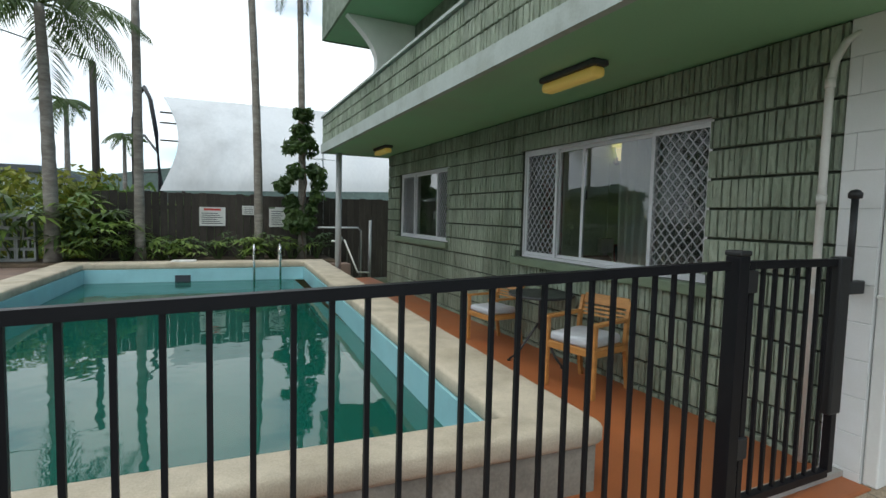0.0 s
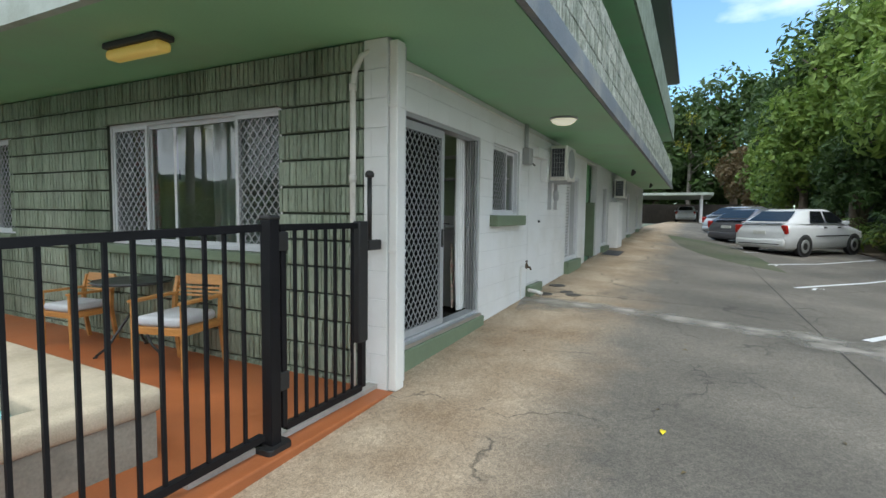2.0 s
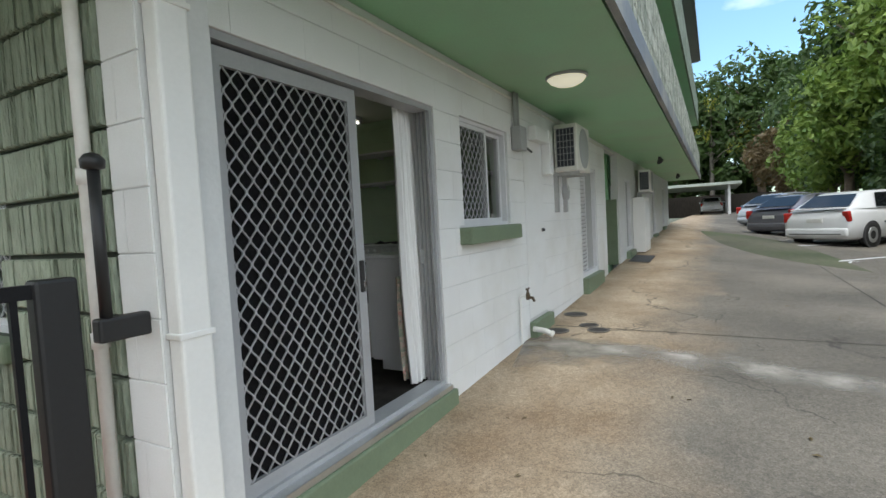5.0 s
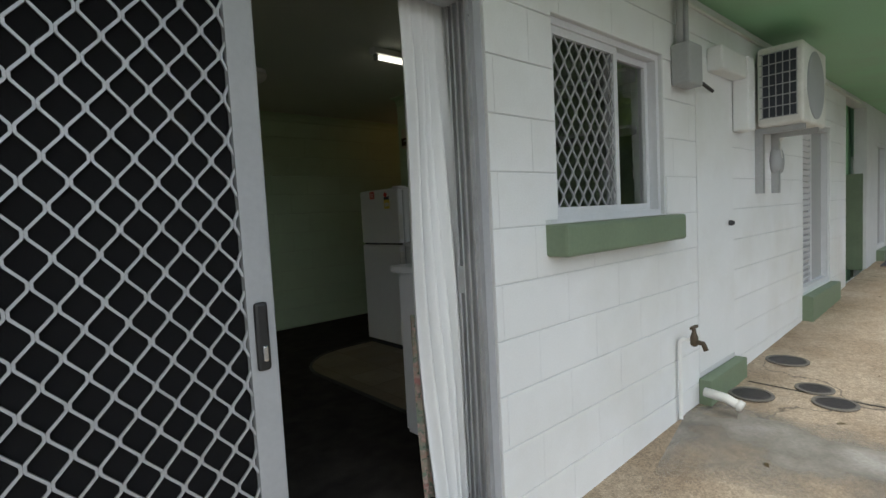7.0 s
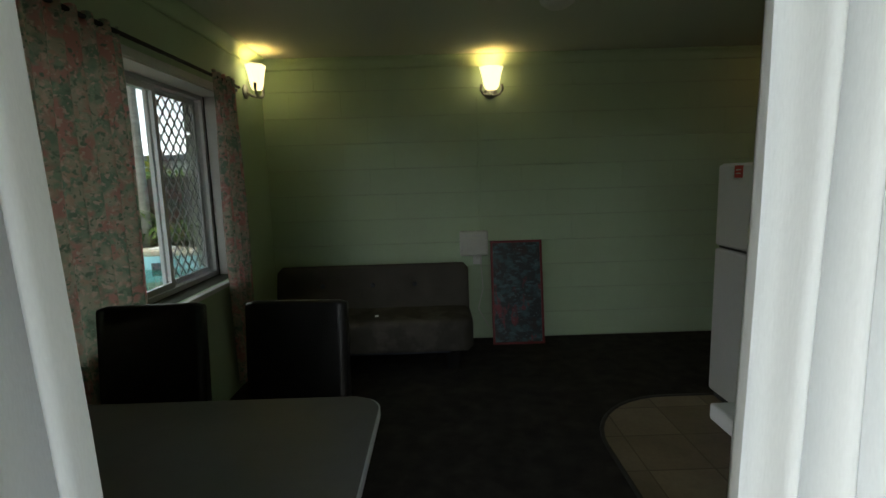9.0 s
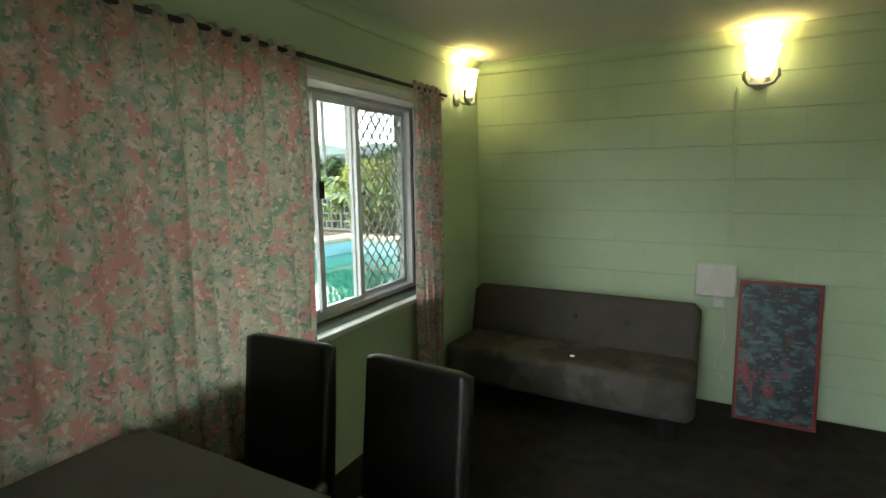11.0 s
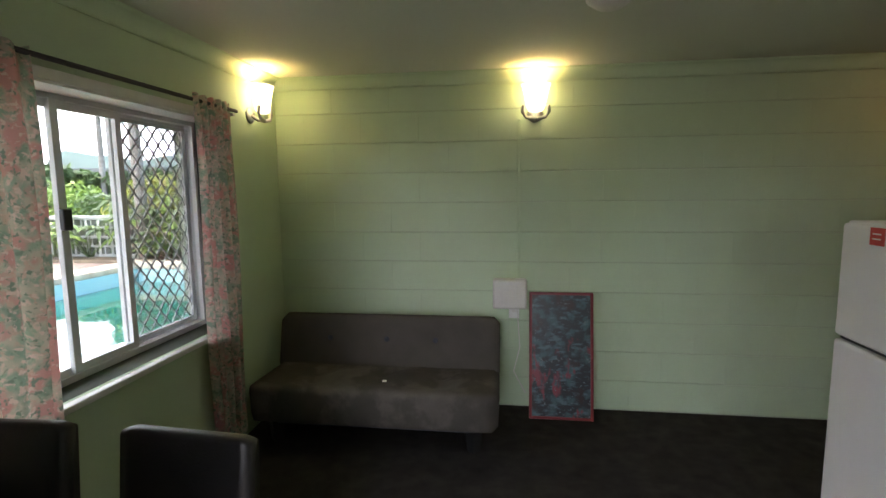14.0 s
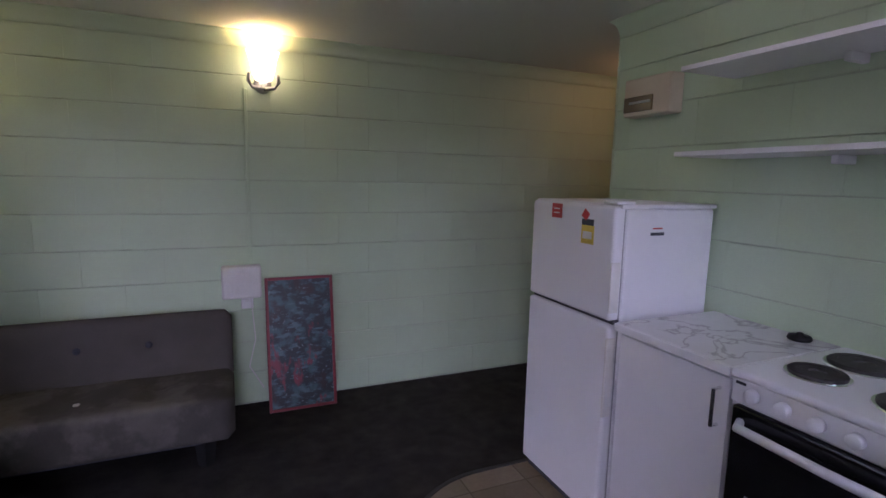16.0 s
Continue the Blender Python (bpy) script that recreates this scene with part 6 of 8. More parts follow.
# ---- cars and carport ----
def car(label, paint, boot=0.55):
    """A small family car at the origin with its nose towards +x: lofted shell, glasshouse, wheels, lamps."""
    c = thing("parked_car", (0, 0, 0), label, "car", "parked cars")
    L, W = 4.1, 0.84
    # x, floor, bonnet or boot height, half width
    prof = [(-2.05, 0.42, 0.72, 0.70), (-2.0, 0.27, 0.88, 0.78), (-1.80, 0.22, 0.98, 0.82), (-1.2, 0.20, 0.97, W), (-0.3, 0.20, 0.95, W), (0.6, 0.20, 0.93, W), (1.1, 0.20, 0.90, 0.83), (1.6, 0.22, 0.80, 0.80), (1.95, 0.26, 0.68, 0.72), (2.06, 0.36, 0.58, 0.62)]
    bm, rings = bmesh.new(), []
    for x, lo, hi, w in prof:
        m = (lo + hi) / 2
        half = [(w * 0.86, lo), (w * 0.98, lo + 0.06), (w, m), (w * 0.985, hi - 0.14), (w * 0.93, hi - 0.03), (w * 0.80, hi)]
        pts = half + [(-a, b) for a, b in half[::-1]]
        rings.append([bm.verts.new((x, a, b)) for a, b in pts])
    for a, b in zip(rings, rings[1:]):
        for k in range(12):
            bm.faces.new((a[k], a[(k + 1) % 12], b[(k + 1) % 12], b[k]))
    bm.faces.new(rings[0])
    bm.faces.new(rings[-1][::-1])
    part("body", bm, paint, c, smooth=True)
    gh = [(-1.80, 0.975, 0.975, 0.72, 0.70), (-1.15, 0.96, 1.33, 0.80, 0.60), (-0.75, 0.96, 1.405, 0.81, 0.62), (0.05, 0.95, 1.41, 0.81, 0.62), (0.35, 0.94, 1.36, 0.81, 0.60), (1.10, 0.90, 0.91, 0.76, 0.72)]
    bm, rings = bmesh.new(), []
    for x, lo, hi, w0, w1 in gh:
        rings.append([bm.verts.new(p) for p in ((x, w0, lo), (x, w1, hi - 0.03 * (hi > lo)), (x, w1 * 0.8, hi), (x, -w1 * 0.8, hi), (x, -w1, hi - 0.03 * (hi > lo)), (x, -w0, lo))])
    for a, b in zip(rings, rings[1:]):
        for k in range(5):
            bm.faces.new((a[k], a[k + 1], b[k + 1], b[k]))
    part("cabin", bm, paint, c, smooth=True)

    def pane(name, pts, off):
        b2 = bmesh.new()
        b2.faces.new([b2.verts.new(Vector(p) + Vector(off)) for p in pts])
        return part(name, b2, M_CARPANE, c)

    for s in (1, -1):
        pane("side_window", ((-1.02, s * 0.80, 0.99), (-0.28, s * 0.81, 0.985), (-0.28, s * 0.645, 1.34), (-0.80, s * 0.65, 1.345)), (0, s * 0.012, 0))
        pane("side_window", ((-0.20, s * 0.81, 0.985), (0.78, s * 0.80, 0.965), (0.30, s * 0.645, 1.32), (-0.20, s * 0.645, 1.34)), (0, s * 0.014, 0))
        part("mirror", moved(box(-0.07, -0.09, -0.055, 0.05, 0.09, 0.055, 0.025, 3), pose(0.62, s * 0.90, 1.0)), paint, c, smooth=True)
        part("tail_lamp", moved(box(-0.05, -0.10, -0.13, 0.05, 0.10, 0.13, 0.03, 3), pose(-1.985, s * 0.70, 0.80, 0, -8, s * 22)), M_TAIL, c, "red tail lamp", smooth=True)
        part("head_lamp", moved(box(-0.05, -0.13, -0.06, 0.05, 0.13, 0.06, 0.03, 3), pose(1.96, s * 0.53, 0.66, 0, 0, -s * 25)), M_GLASSY, c, smooth=True)
        part("door_strip", moved(box(-0.75, -0.008, -0.02, 0.95, 0.008, 0.02, 0.004), pose(0, s * 0.846, 0.60)), M_GASKET, c)
        for hx in (-0.28, 0.42):
            part("door_handle", moved(box(-0.07, -0.012, -0.018, 0.07, 0.012, 0.018, 0.006), pose(hx, s * 0.842, 0.85)), M_GASKET, c)
        for wx in (-1.24, 1.25):
            part("wheel_arch", moved(cyl(bmesh.new(), (0, -0.02, 0), (0, 0.02, 0), 0.345, n=22), pose(wx, s * 0.828, 0.31)), M_GASKET, c)
            ty = part("tyre", moved(lathe([(0.19, -0.095), (0.285, -0.095), (0.305, -0.06), (0.305, 0.06), (0.285, 0.095), (0.19, 0.095)], 24), pose(wx, s * 0.76, 0.305, 90)), M_TYRE, c, smooth=True)
            part("rim", moved(lathe([(0.20, -0.08), (0.20, 0.08), (0.16, 0.09), (0.05, 0.07), (0.001, 0.08)] if s < 0 else [(0.001, -0.08), (0.05, -0.07), (0.16, -0.09), (0.20, -0.08), (0.20, 0.08)], 20), pose(wx, s * 0.775, 0.305, 90)), M_STEEL, ty, "grey alloy rim", smooth=True)
    pane("rear_window", ((-1.70, 0.60, 1.02), (-1.70, -0.60, 1.02), (-1.18, -0.50, 1.32), (-1.18, 0.50, 1.32)), (-0.018, 0, 0.02))
    pane("windscreen", ((1.0, 0.66, 0.945), (1.0, -0.66, 0.945), (0.38, -0.52, 1.33), (0.38, 0.52, 1.33)), (0.02, 0, 0.02))
    part("spoiler", box(-2.02, -0.62, 0.985, -1.80, 0.62, 1.012, 0.01), paint, c)
    part("rear_bumper", box(-2.10, -0.74, 0.30, -1.95, 0.74, 0.52, 0.05, 3), paint, c, smooth=True)
    part("bumper_strip", box(-2.108, -0.62, 0.36, -2.095, 0.62, 0.385), M_GASKET, c)
    part("number_plate", box(-2.075, -0.19, 0.66, -2.04, 0.19, 0.76, 0.004), M_SIGN, c, "pale number plate")
    return c


M_CARPANE = material("dark_car_window", (0.012, 0.014, 0.016), 0.05, vary=0.02, bump=0.0, rvary=0.02)
M_GLASSY = material("lamp_lens", (0.6, 0.62, 0.65), 0.08, vary=0.02, bump=0.0)
CARS = ((20.2, -3.44, -39.3, M_CARWHITE, "white hatchback sedan parked nose-in"), (23.7, -2.75, -40, M_CARGREY, "dark grey sedan parked nose-in"), (27.6, -2.6, -40, M_CARSILVER, "silver sedan parked nose-in"))
for cx, cy, yaw, paint, label in CARS:
    cc = car(label, paint)
    cc.matrix_basis = pose(cx, cy, gz(cx, cy) + 0.005, 0, -0.6, yaw)
cc = car("white sedan under the far carport", M_CARWHITE)
cc.matrix_basis = pose(52.0, 0.32, 0.80, 0, 0, 0)
cp = thing("carport", (46, -0.8, 0.8), "flat-roofed open carport at the end of the driveway", "carport")
part("roof", box(44.5, -1.65, 2.95, 56.0, 7.5, 3.15, 0.01), M_FASCIA, cp)
for x, y in ((45.0, -0.85), (55.5, -0.85), (45.0, 6.8), (55.5, 6.8)):
    part("post", box(x - 0.09, y - 0.09, 0.6, x + 0.09, y + 0.09, 2.95), M_ALU, cp)
structure("hedge_wall", cubes(bmesh.new(), (57, -6, 0.5, 57.3, 14, 2.5)), M_FENCE, "dark boundary fence behind the carport", "fence")
structure("neighbour_wall", cubes(bmesh.new(), (8, -9.8, -0.5, 48, -9.6, 9.0)), material("blue_grey_render", (0.055, 0.07, 0.085), 0.85, vary=0.15, scale=1.0, second=(0.04, 0.05, 0.06), amount=0.5), "dark blue-grey wall of the neighbouring building", "wall")

# ---- beyond the pool ----
sf = thing("timber_fence", (1.5, 12.55, 0.3), "tall dark weathered timber paling fence", "fence")
rg = random.Random(3)
for i in range(48):
    x = -1.5 + i * 0.152
    h = 1.70 + rg.uniform(-0.03, 0.03)
    part("paling", box(x + 0.004, 12.53 + rg.uniform(-0.008, 0.008), -0.3, x + 0.146, 12.556, h), M_FENCE, sf)
for z in (0.5, 1.35):
    part("rail", box(-1.5, 12.557, z, 5.8, 12.60, z + 0.07), M_FENCE, sf)


def sign(x, z, w, h, label, bars):
    s = thing("fence_sign", (x, 12.52, z), label, "sign", "signs on the fence")
    part("board", box(x, 12.500, z, x + w, 12.512, z + h, 0.003), M_SIGN, s)
    for bx0, bz0, bw, bh, mt in bars:
        part("lettering", box(x + bx0, 12.496, z + bz0, x + bx0 + bw, 12.499, z + bz0 + bh), mt, s)


sign(0.48, 0.99, 0.53, 0.42, "white notice board with a red heading", [(0.09, 0.345, 0.35, 0.045, M_RED)] + [(0.04, 0.05 + 0.045 * i, 0.43 - 0.05 * (i % 3), 0.014, M_INK) for i in range(6)])
sign(1.36, 1.25, 0.30, 0.21, "small white notice board", [(0.04, 0.04 + 0.04 * i, 0.2, 0.012, M_INK) for i in range(4)])
sign(1.95, 0.98, 0.37, 0.47, "white notice board with a dark border", [(0.05, 0.06 + 0.05 * i, 0.25 - 0.04 * (i % 2), 0.014, M_INK) for i in range(7)] + [(0.0, 0.43, 0.13, 0.04, M_GREENTRIM)])
pump = thing("pool_pump_bay", (3.6, 11.6, 0.2), "grey pipe rail and pool plumbing beside the column", "pool plumbing")
part("rail", tube([(2.85, 11.3, 1.02), (3.75, 11.3, 1.02), (3.82, 11.3, 0.95), (3.82, 11.3, -0.1)], 0.022, 8), M_STEEL, pump, smooth=True)
part("post", cyl(bmesh.new(), (4.02, 11.25, -0.3), (4.02, 11.25, 1.2), 0.035, n=10), M_STEEL, pump, smooth=True)
part("pipe", tube([(3.05, 11.3, 0.1), (3.35, 11.3, 0.1), (3.35, 11.3, 0.72), (3.15, 11.3, 0.72)], 0.026, 8), M_PVC, pump, smooth=True)
part("pipe", tube([(3.45, 11.35, 0.75), (3.72, 11.2, 0.02), (4.0, 11.2, 0.0)], 0.02, 8), M_PVC, pump, smooth=True)
part("valve", lathe([(0.03, 0), (0.05, 0.02), (0.05, 0.08), (0.03, 0.1)], 12, (3.35, 11.3, 0.72)), M_GREYBOX, pump)
aer = thing("tv_aerial", (3.9, 16, 2.0), "thin television aerial on a mast", "aerial")
part("mast", cyl(bmesh.new(), (4.1, 17.0, 0.5), (4.1, 17.0, 3.7), 0.02, n=8), M_STEEL, aer)
for k in range(4):
    part("rod", cyl(bmesh.new(), (3.75 + k * 0.12, 16.7, 3.1), (3.75 + k * 0.12, 17.3, 3.1), 0.008, n=6), M_STEEL, aer)
part("boom", cyl(bmesh.new(), (3.6, 17.0, 3.1), (4.5, 17.0, 3.1), 0.012, n=6), M_STEEL, aer)

sail = thing("sail_roof", (2, 26, 2), "white tensioned membrane roof on a curved dark steel arch", "sail roof")
bm = bmesh.new()
grid = []
for i in range(25):
    row = []
    for j in range(17):
        f, v = i / 24, j / 16
        bow = 4 * v * (1 - v)
        x0 = -1.35 + 0.75 * math.sin(math.pi * v) - 0.15 * v
        x = x0 + (13.5 - x0) * f
        z = 2.15 + 0.035 * (x + 1.3) + 5.05 * v - 0.012 * (x + 1.3) * v * 6 * 0.25
        y = 26.0 + 4.5 * v ** 1.6 + 0.12 * math.sin(f * 40) * (1 - v) * bow
        row.append(bm.verts.new((x, y, z)))
    grid.append(row)
for i in range(24):
    for j in range(16):
        bm.faces.new((grid[i][j], grid[i + 1][j], grid[i + 1][j + 1], grid[i][j + 1]))
ob = part("membrane", bm, M_SAIL, sail, smooth=True)
part("arch", tube([(-1.3, 26, 0.5), (-1.35, 26.3, 2.5), (-1.55, 27, 4.9), (-1.85, 28, 6.5), (-2.2, 29.2, 7.3), (-2.6, 30.3, 7.1), (-2.9, 31, 6.0), (-2.95, 31.2, 3.9), (-2.9, 31.2, 0.5)], 0.10, 8), M_BLACK, sail, "dark steel arch", smooth=True)
part("brace", tube([(-1.45, 26.5, 3.9), (-2.2, 28.8, 4.9), (-2.95, 31, 5.0)], 0.06, 6), M_BLACK, sail)
part("brace", tube([(-1.40, 26.3, 3.0), (-2.9, 31.1, 3.2)], 0.05, 6), M_BLACK, sail)
part("hut_wall", box(-1.0, 27.0, -0.3, 13, 30.5, 2.1), M_FENCE, sail)
pole = thing("power_pole", (-2.7, 20, 0), "tall dark timber power pole with a cable", "power pole")
part("shaft", cyl(bmesh.new(), (-2.66, 20, -0.3), (-2.73, 20, 6.05), 0.13, 0.10, 12), M_FENCE, pole, smooth=True)
part("cable", tube([(-2.73, 20, 6.05), (-5.0, 19.2, 6.5), (-8.5, 18, 7.7)], 0.02, 5), M_BLACK, pole)
part("insulator", lathe([(0.03, 0), (0.05, 0.05), (0.03, 0.12)], 10, (-2.73, 20, 6.05)), M_STEEL, pole)
pole2 = thing("power_pole", (-1.5, 40, 0), "distant power pole with cross arms", "power pole")
part("shaft", cyl(bmesh.new(), (-1.0, 40, -0.3), (-1.0, 40, 8.2), 0.12, 0.1, 8), M_FENCE, pole2)
for z in (6.0, 7.2, 7.9):
    part("cross_arm", box(-2.4, 39.95, z, 0.4, 40.05, z + 0.1), M_FENCE, pole2)
# breeze-block wall with its hollow blocks
bw = thing("breeze_block_wall", (-4, 12, 0.23), "grey pierced breeze-block screen wall", "screen wall")
part("coping", box(-8.3, 11.88, 1.13, -2.25, 12.08, 1.19, 0.008), M_BREEZE, bw)
part("footing", box(-8.3, 11.9, -0.3, -2.3, 12.06, 0.33), M_BREEZE, bw)
for i in range(20):
    for j in range(4):
        x, z = -8.28 + i * 0.30, 0.33 + j * 0.20
        ww, hh = (0.30, 0.20)
        bm = cubes(bmesh.new(), (x, 11.9, z, x + 0.03, 12.05, z + hh), (x + ww - 0.03, 11.9, z, x + ww - 0.002, 12.05, z + hh), (x + 0.03, 11.9, z, x + ww - 0.03, 12.05, z + 0.025), (x + 0.03, 11.9, z + hh - 0.025, x + ww - 0.03, 12.05, z + hh - 0.002))
        k = 0.10 if (i + j) % 2 else 0.17
        cubes(bm, (x + k, 11.91, z + 0.025, x + k + 0.03, 12.04, z + hh - 0.025))
        part("breeze_block", bm, M_BREEZE, bw)
house = thing("far_building", (-9, 30, 0), "low white building with a flat dark roof across the road", "building")
part("wall", box(-16, 24, -0.3, -5.5, 30, 2.6), M_WHITE, house)
part("roof", box(-16.4, 23.6, 2.6, -5.1, 30.4, 2.85), M_ROOF, house)
for wx in (-14, -11, -8):
    part("window", box(wx, 23.96, 0.7, wx + 1.4, 23.99, 1.8), M_CARPANE, house)
part("sign_panel", box(-9.6, 23.94, 1.3, -8.9, 23.98, 1.75), material("blue_sign", (0.05, 0.16, 0.36), 0.5), house, "small blue sign")


def hills(y, x0, x1, base, amp, seed, name):
    bm = bmesh.new()
    n = 60
    top, low, back = [], [], []
    for i in range(n + 1):
        x = x0 + (x1 - x0) * i / n
        h = base + amp * (0.55 + 0.5 * math.sin(i * 0.23 + seed) + 0.25 * math.sin(i * 0.61 + 2 * seed) + 0.08 * math.sin(i * 1.7))
        top.append(bm.verts.new((x, y, h)))
        low.append(bm.verts.new((x, y - 60, -2)))
    for i in range(n):
        bm.faces.new((low[i], low[i + 1], top[i + 1], top[i]))
    structure(name, bm, M_HILL, "forested hills on the horizon", "hills", smooth=True)


hills(900, -900, 900, 34, 42, 0.6, "backdrop_hills")

leaf = thing("fallen_leaf", (3.98, -0.24, gz(3.98, -0.24)), "single bright yellow fallen leaf on the concrete", "leaf")
bm = bmesh.new()
c5 = Vector((3.98, -0.24, gz(3.98, -0.24) + 0.006))
blade = [(-0.036, 0), (-0.015, 0.016), (0.014, 0.015), (0.04, 0.0), (0.014, -0.013), (-0.015, -0.018)]
bm.faces.new([bm.verts.new(c5 + Vector((x, y, 0.018 * abs(y) / 0.025))) for x, y in blade])
part("blade", bm, material("yellow_leaf_blade", (0.75, 0.62, 0.02), 0.5), leaf)


# ---- inside the flat: sitting area ----
FL = 0.19
sofa = thing("futon_sofa", (4.9, 5.05, FL), "taupe microsuede click-clack sofa with a worn seat", "sofa")


def cushion(x0, x1, prof, bulge, mat, name, label, tufts=()):
    """A padded slab along x over a closed (y, z) outline, with dimples at tufts (x, y, z)."""
    bm, rows = bmesh.new(), []
    n = 40
    cy, cz = sum(p[0] for p in prof) / len(prof), sum(p[1] for p in prof) / len(prof)
    for i in range(n + 1):
        f = i / n
        x = x0 + (x1 - x0) * f
        e = min(f, 1 - f) * (x1 - x0)
        k = 1.0 if e > 0.05 else 0.80 + 0.2 * math.sqrt(max(1 - (1 - e / 0.05) ** 2, 0))
        rows.append([bm.verts.new((x, cy + (y - cy) * k, cz + (z - cz) * k)) for y, z in prof])
    m = len(prof)
    for a, b in zip(rows, rows[1:]):
        for j in range(m):
            bm.faces.new((a[j], a[(j + 1) % m], b[(j + 1) % m], b[j]))
    bm.faces.new(rows[0])
    bm.faces.new(rows[-1][::-1])
    for v in bm.verts:
        for tx, ty, tz in tufts:
            d = (v.co - Vector((tx, ty, tz))).length
            if d < 0.13:
                v.co = v.co + (Vector((v.co.x, cy, cz)) - v.co) * 0.45 * (1 - d / 0.13) ** 1.6
    return part(name, bm, mat, sofa, label, smooth=True)


def soft_outline(pts, r, n=4):
    out = []
    k = len(pts)
    for i in range(k):
        p, a, b = Vector(pts[i]), Vector(pts[i - 1]), Vector(pts[(i + 1) % k])
        u, w = (a - p).normalized(), (b - p).normalized()
        s, e = p + u * r, p + w * r
        for j in range(n + 1):
            f = j / n
            q = s.lerp(p, f).lerp(p.lerp(e, f), f)
            out.append((q.x, q.y))
    return out


def densify(pts, step=0.05):
    out = []
    for i, p in enumerate(pts):
        q = pts[(i + 1) % len(pts)]
        d = math.hypot(q[0] - p[0], q[1] - p[1])
        m = max(1, int(d / step))
        out += [(p[0] + (q[0] - p[0]) * j / m, p[1] + (q[1] - p[1]) * j / m) for j in range(m)]
    return out


seat_o = densify(soft_outline([(4.795, 0.34), (4.785, 0.57), (5.28, 0.555), (5.30, 0.34)], 0.04))
back_o = densify(soft_outline([(5.215, 0.50), (5.30, 0.873), (5.385, 0.863), (5.325, 0.46)], 0.035))
cushion(4.15, 5.61, seat_o, 0.0, M_SOFA, "seat", "worn blotchy taupe seat", [(x, y, 0.57) for x in (4.5, 4.88, 5.26) for y in (4.95, 5.12)])
cushion(4.15, 5.61, back_o, 0.0, M_SOFAD, "backrest", "", [(x, 5.255, 0.72) for x in (4.5, 4.88, 5.20, 5.42)])
for x in (4.5, 4.88, 5.20):
    part("button", moved(lathe([(0.016, -0.004), (0.018, 0.0), (0.010, 0.008), (0.001, 0.010)], 10), pose(x, 5.258, 0.725, 78)), M_INK, sofa)
for x, y in ((4.28, 4.90), (5.47, 4.90), (4.28, 5.22), (5.47, 5.22)):
    bm = cyl(bmesh.new(), (x, y, FL), (x, y, 0.345), 0.038, 0.055, 4)
    part("leg", bm, M_BLACKPL, sofa, "dark wooden foot")
part("underframe", box(4.30, 4.87, 0.31, 5.46, 5.25, 0.342), M_INK, sofa)
solid("paper_scrap", box(4.93, 4.93, 0.566, 4.955, 4.95, 0.574, 0.003), M_WPAINT, "tiny white scrap lying on the sofa seat", "scrap")

pic = thing("framed_painting", (6.0, 5.34, FL), "dark forest painting in a thin red frame, leaning on the wall", "painting")
lean = pose(5.80, 5.335, FL + 0.004, -9.5)
PWD, PHT = 0.41, 0.825
for nm, b in (("frame_side", (0, 0, 0, 0.018, 0.022, PHT)), ("frame_side", (PWD - 0.018, 0, 0, PWD, 0.022, PHT)), ("frame_rail", (0.018, 0, 0, PWD - 0.018, 0.022, 0.018)), ("frame_rail", (0.018, 0, PHT - 0.018, PWD - 0.018, 0.022, PHT))):
    part(nm, moved(box(*b, 0.003), lean), M_PICFRAME, pic, "red-painted frame bar")
part("canvas", moved(box(0.017, 0.008, 0.017, PWD - 0.017, 0.016, PHT - 0.017), lean), M_PAINTING, pic, "dim teal and red forest scene")

wb = thing("wall_box", (5.67, 5.5, 0.9), "square white plastic box on the wall above the sofa", "wall box")
part("body", box(5.56, 5.44, 0.895, 5.782, 5.53, 1.09, 0.012, 3), M_PVC, wb)
for x, z in ((5.70, 0.815), (5.865, 0.815)):
    so = thing("wall_socket", (x, 5.52, z), "small white power point on the wall", "socket", "wall sockets")
    part("plate", box(x - 0.035, 5.514, z, x + 0.035, 5.53, z + 0.072, 0.005), M_WPAINT, so)
    part("switch", box(x - 0.012, 5.508, z + 0.045, x + 0.012, 5.515, z + 0.06, 0.002), M_PVC, so)
structure("trim_conduit", box(5.716, 5.516, 1.09, 5.736, 5.53, 2.13, 0.003), M_MINT, "painted-over conduit strip", "conduit")
part("cord", tube([(5.72, 5.51, 0.90), (5.74, 5.50, 0.62), (5.70, 5.50, 0.45), (5.78, 5.50, 0.30)], 0.004, 5), M_PVC, wb)


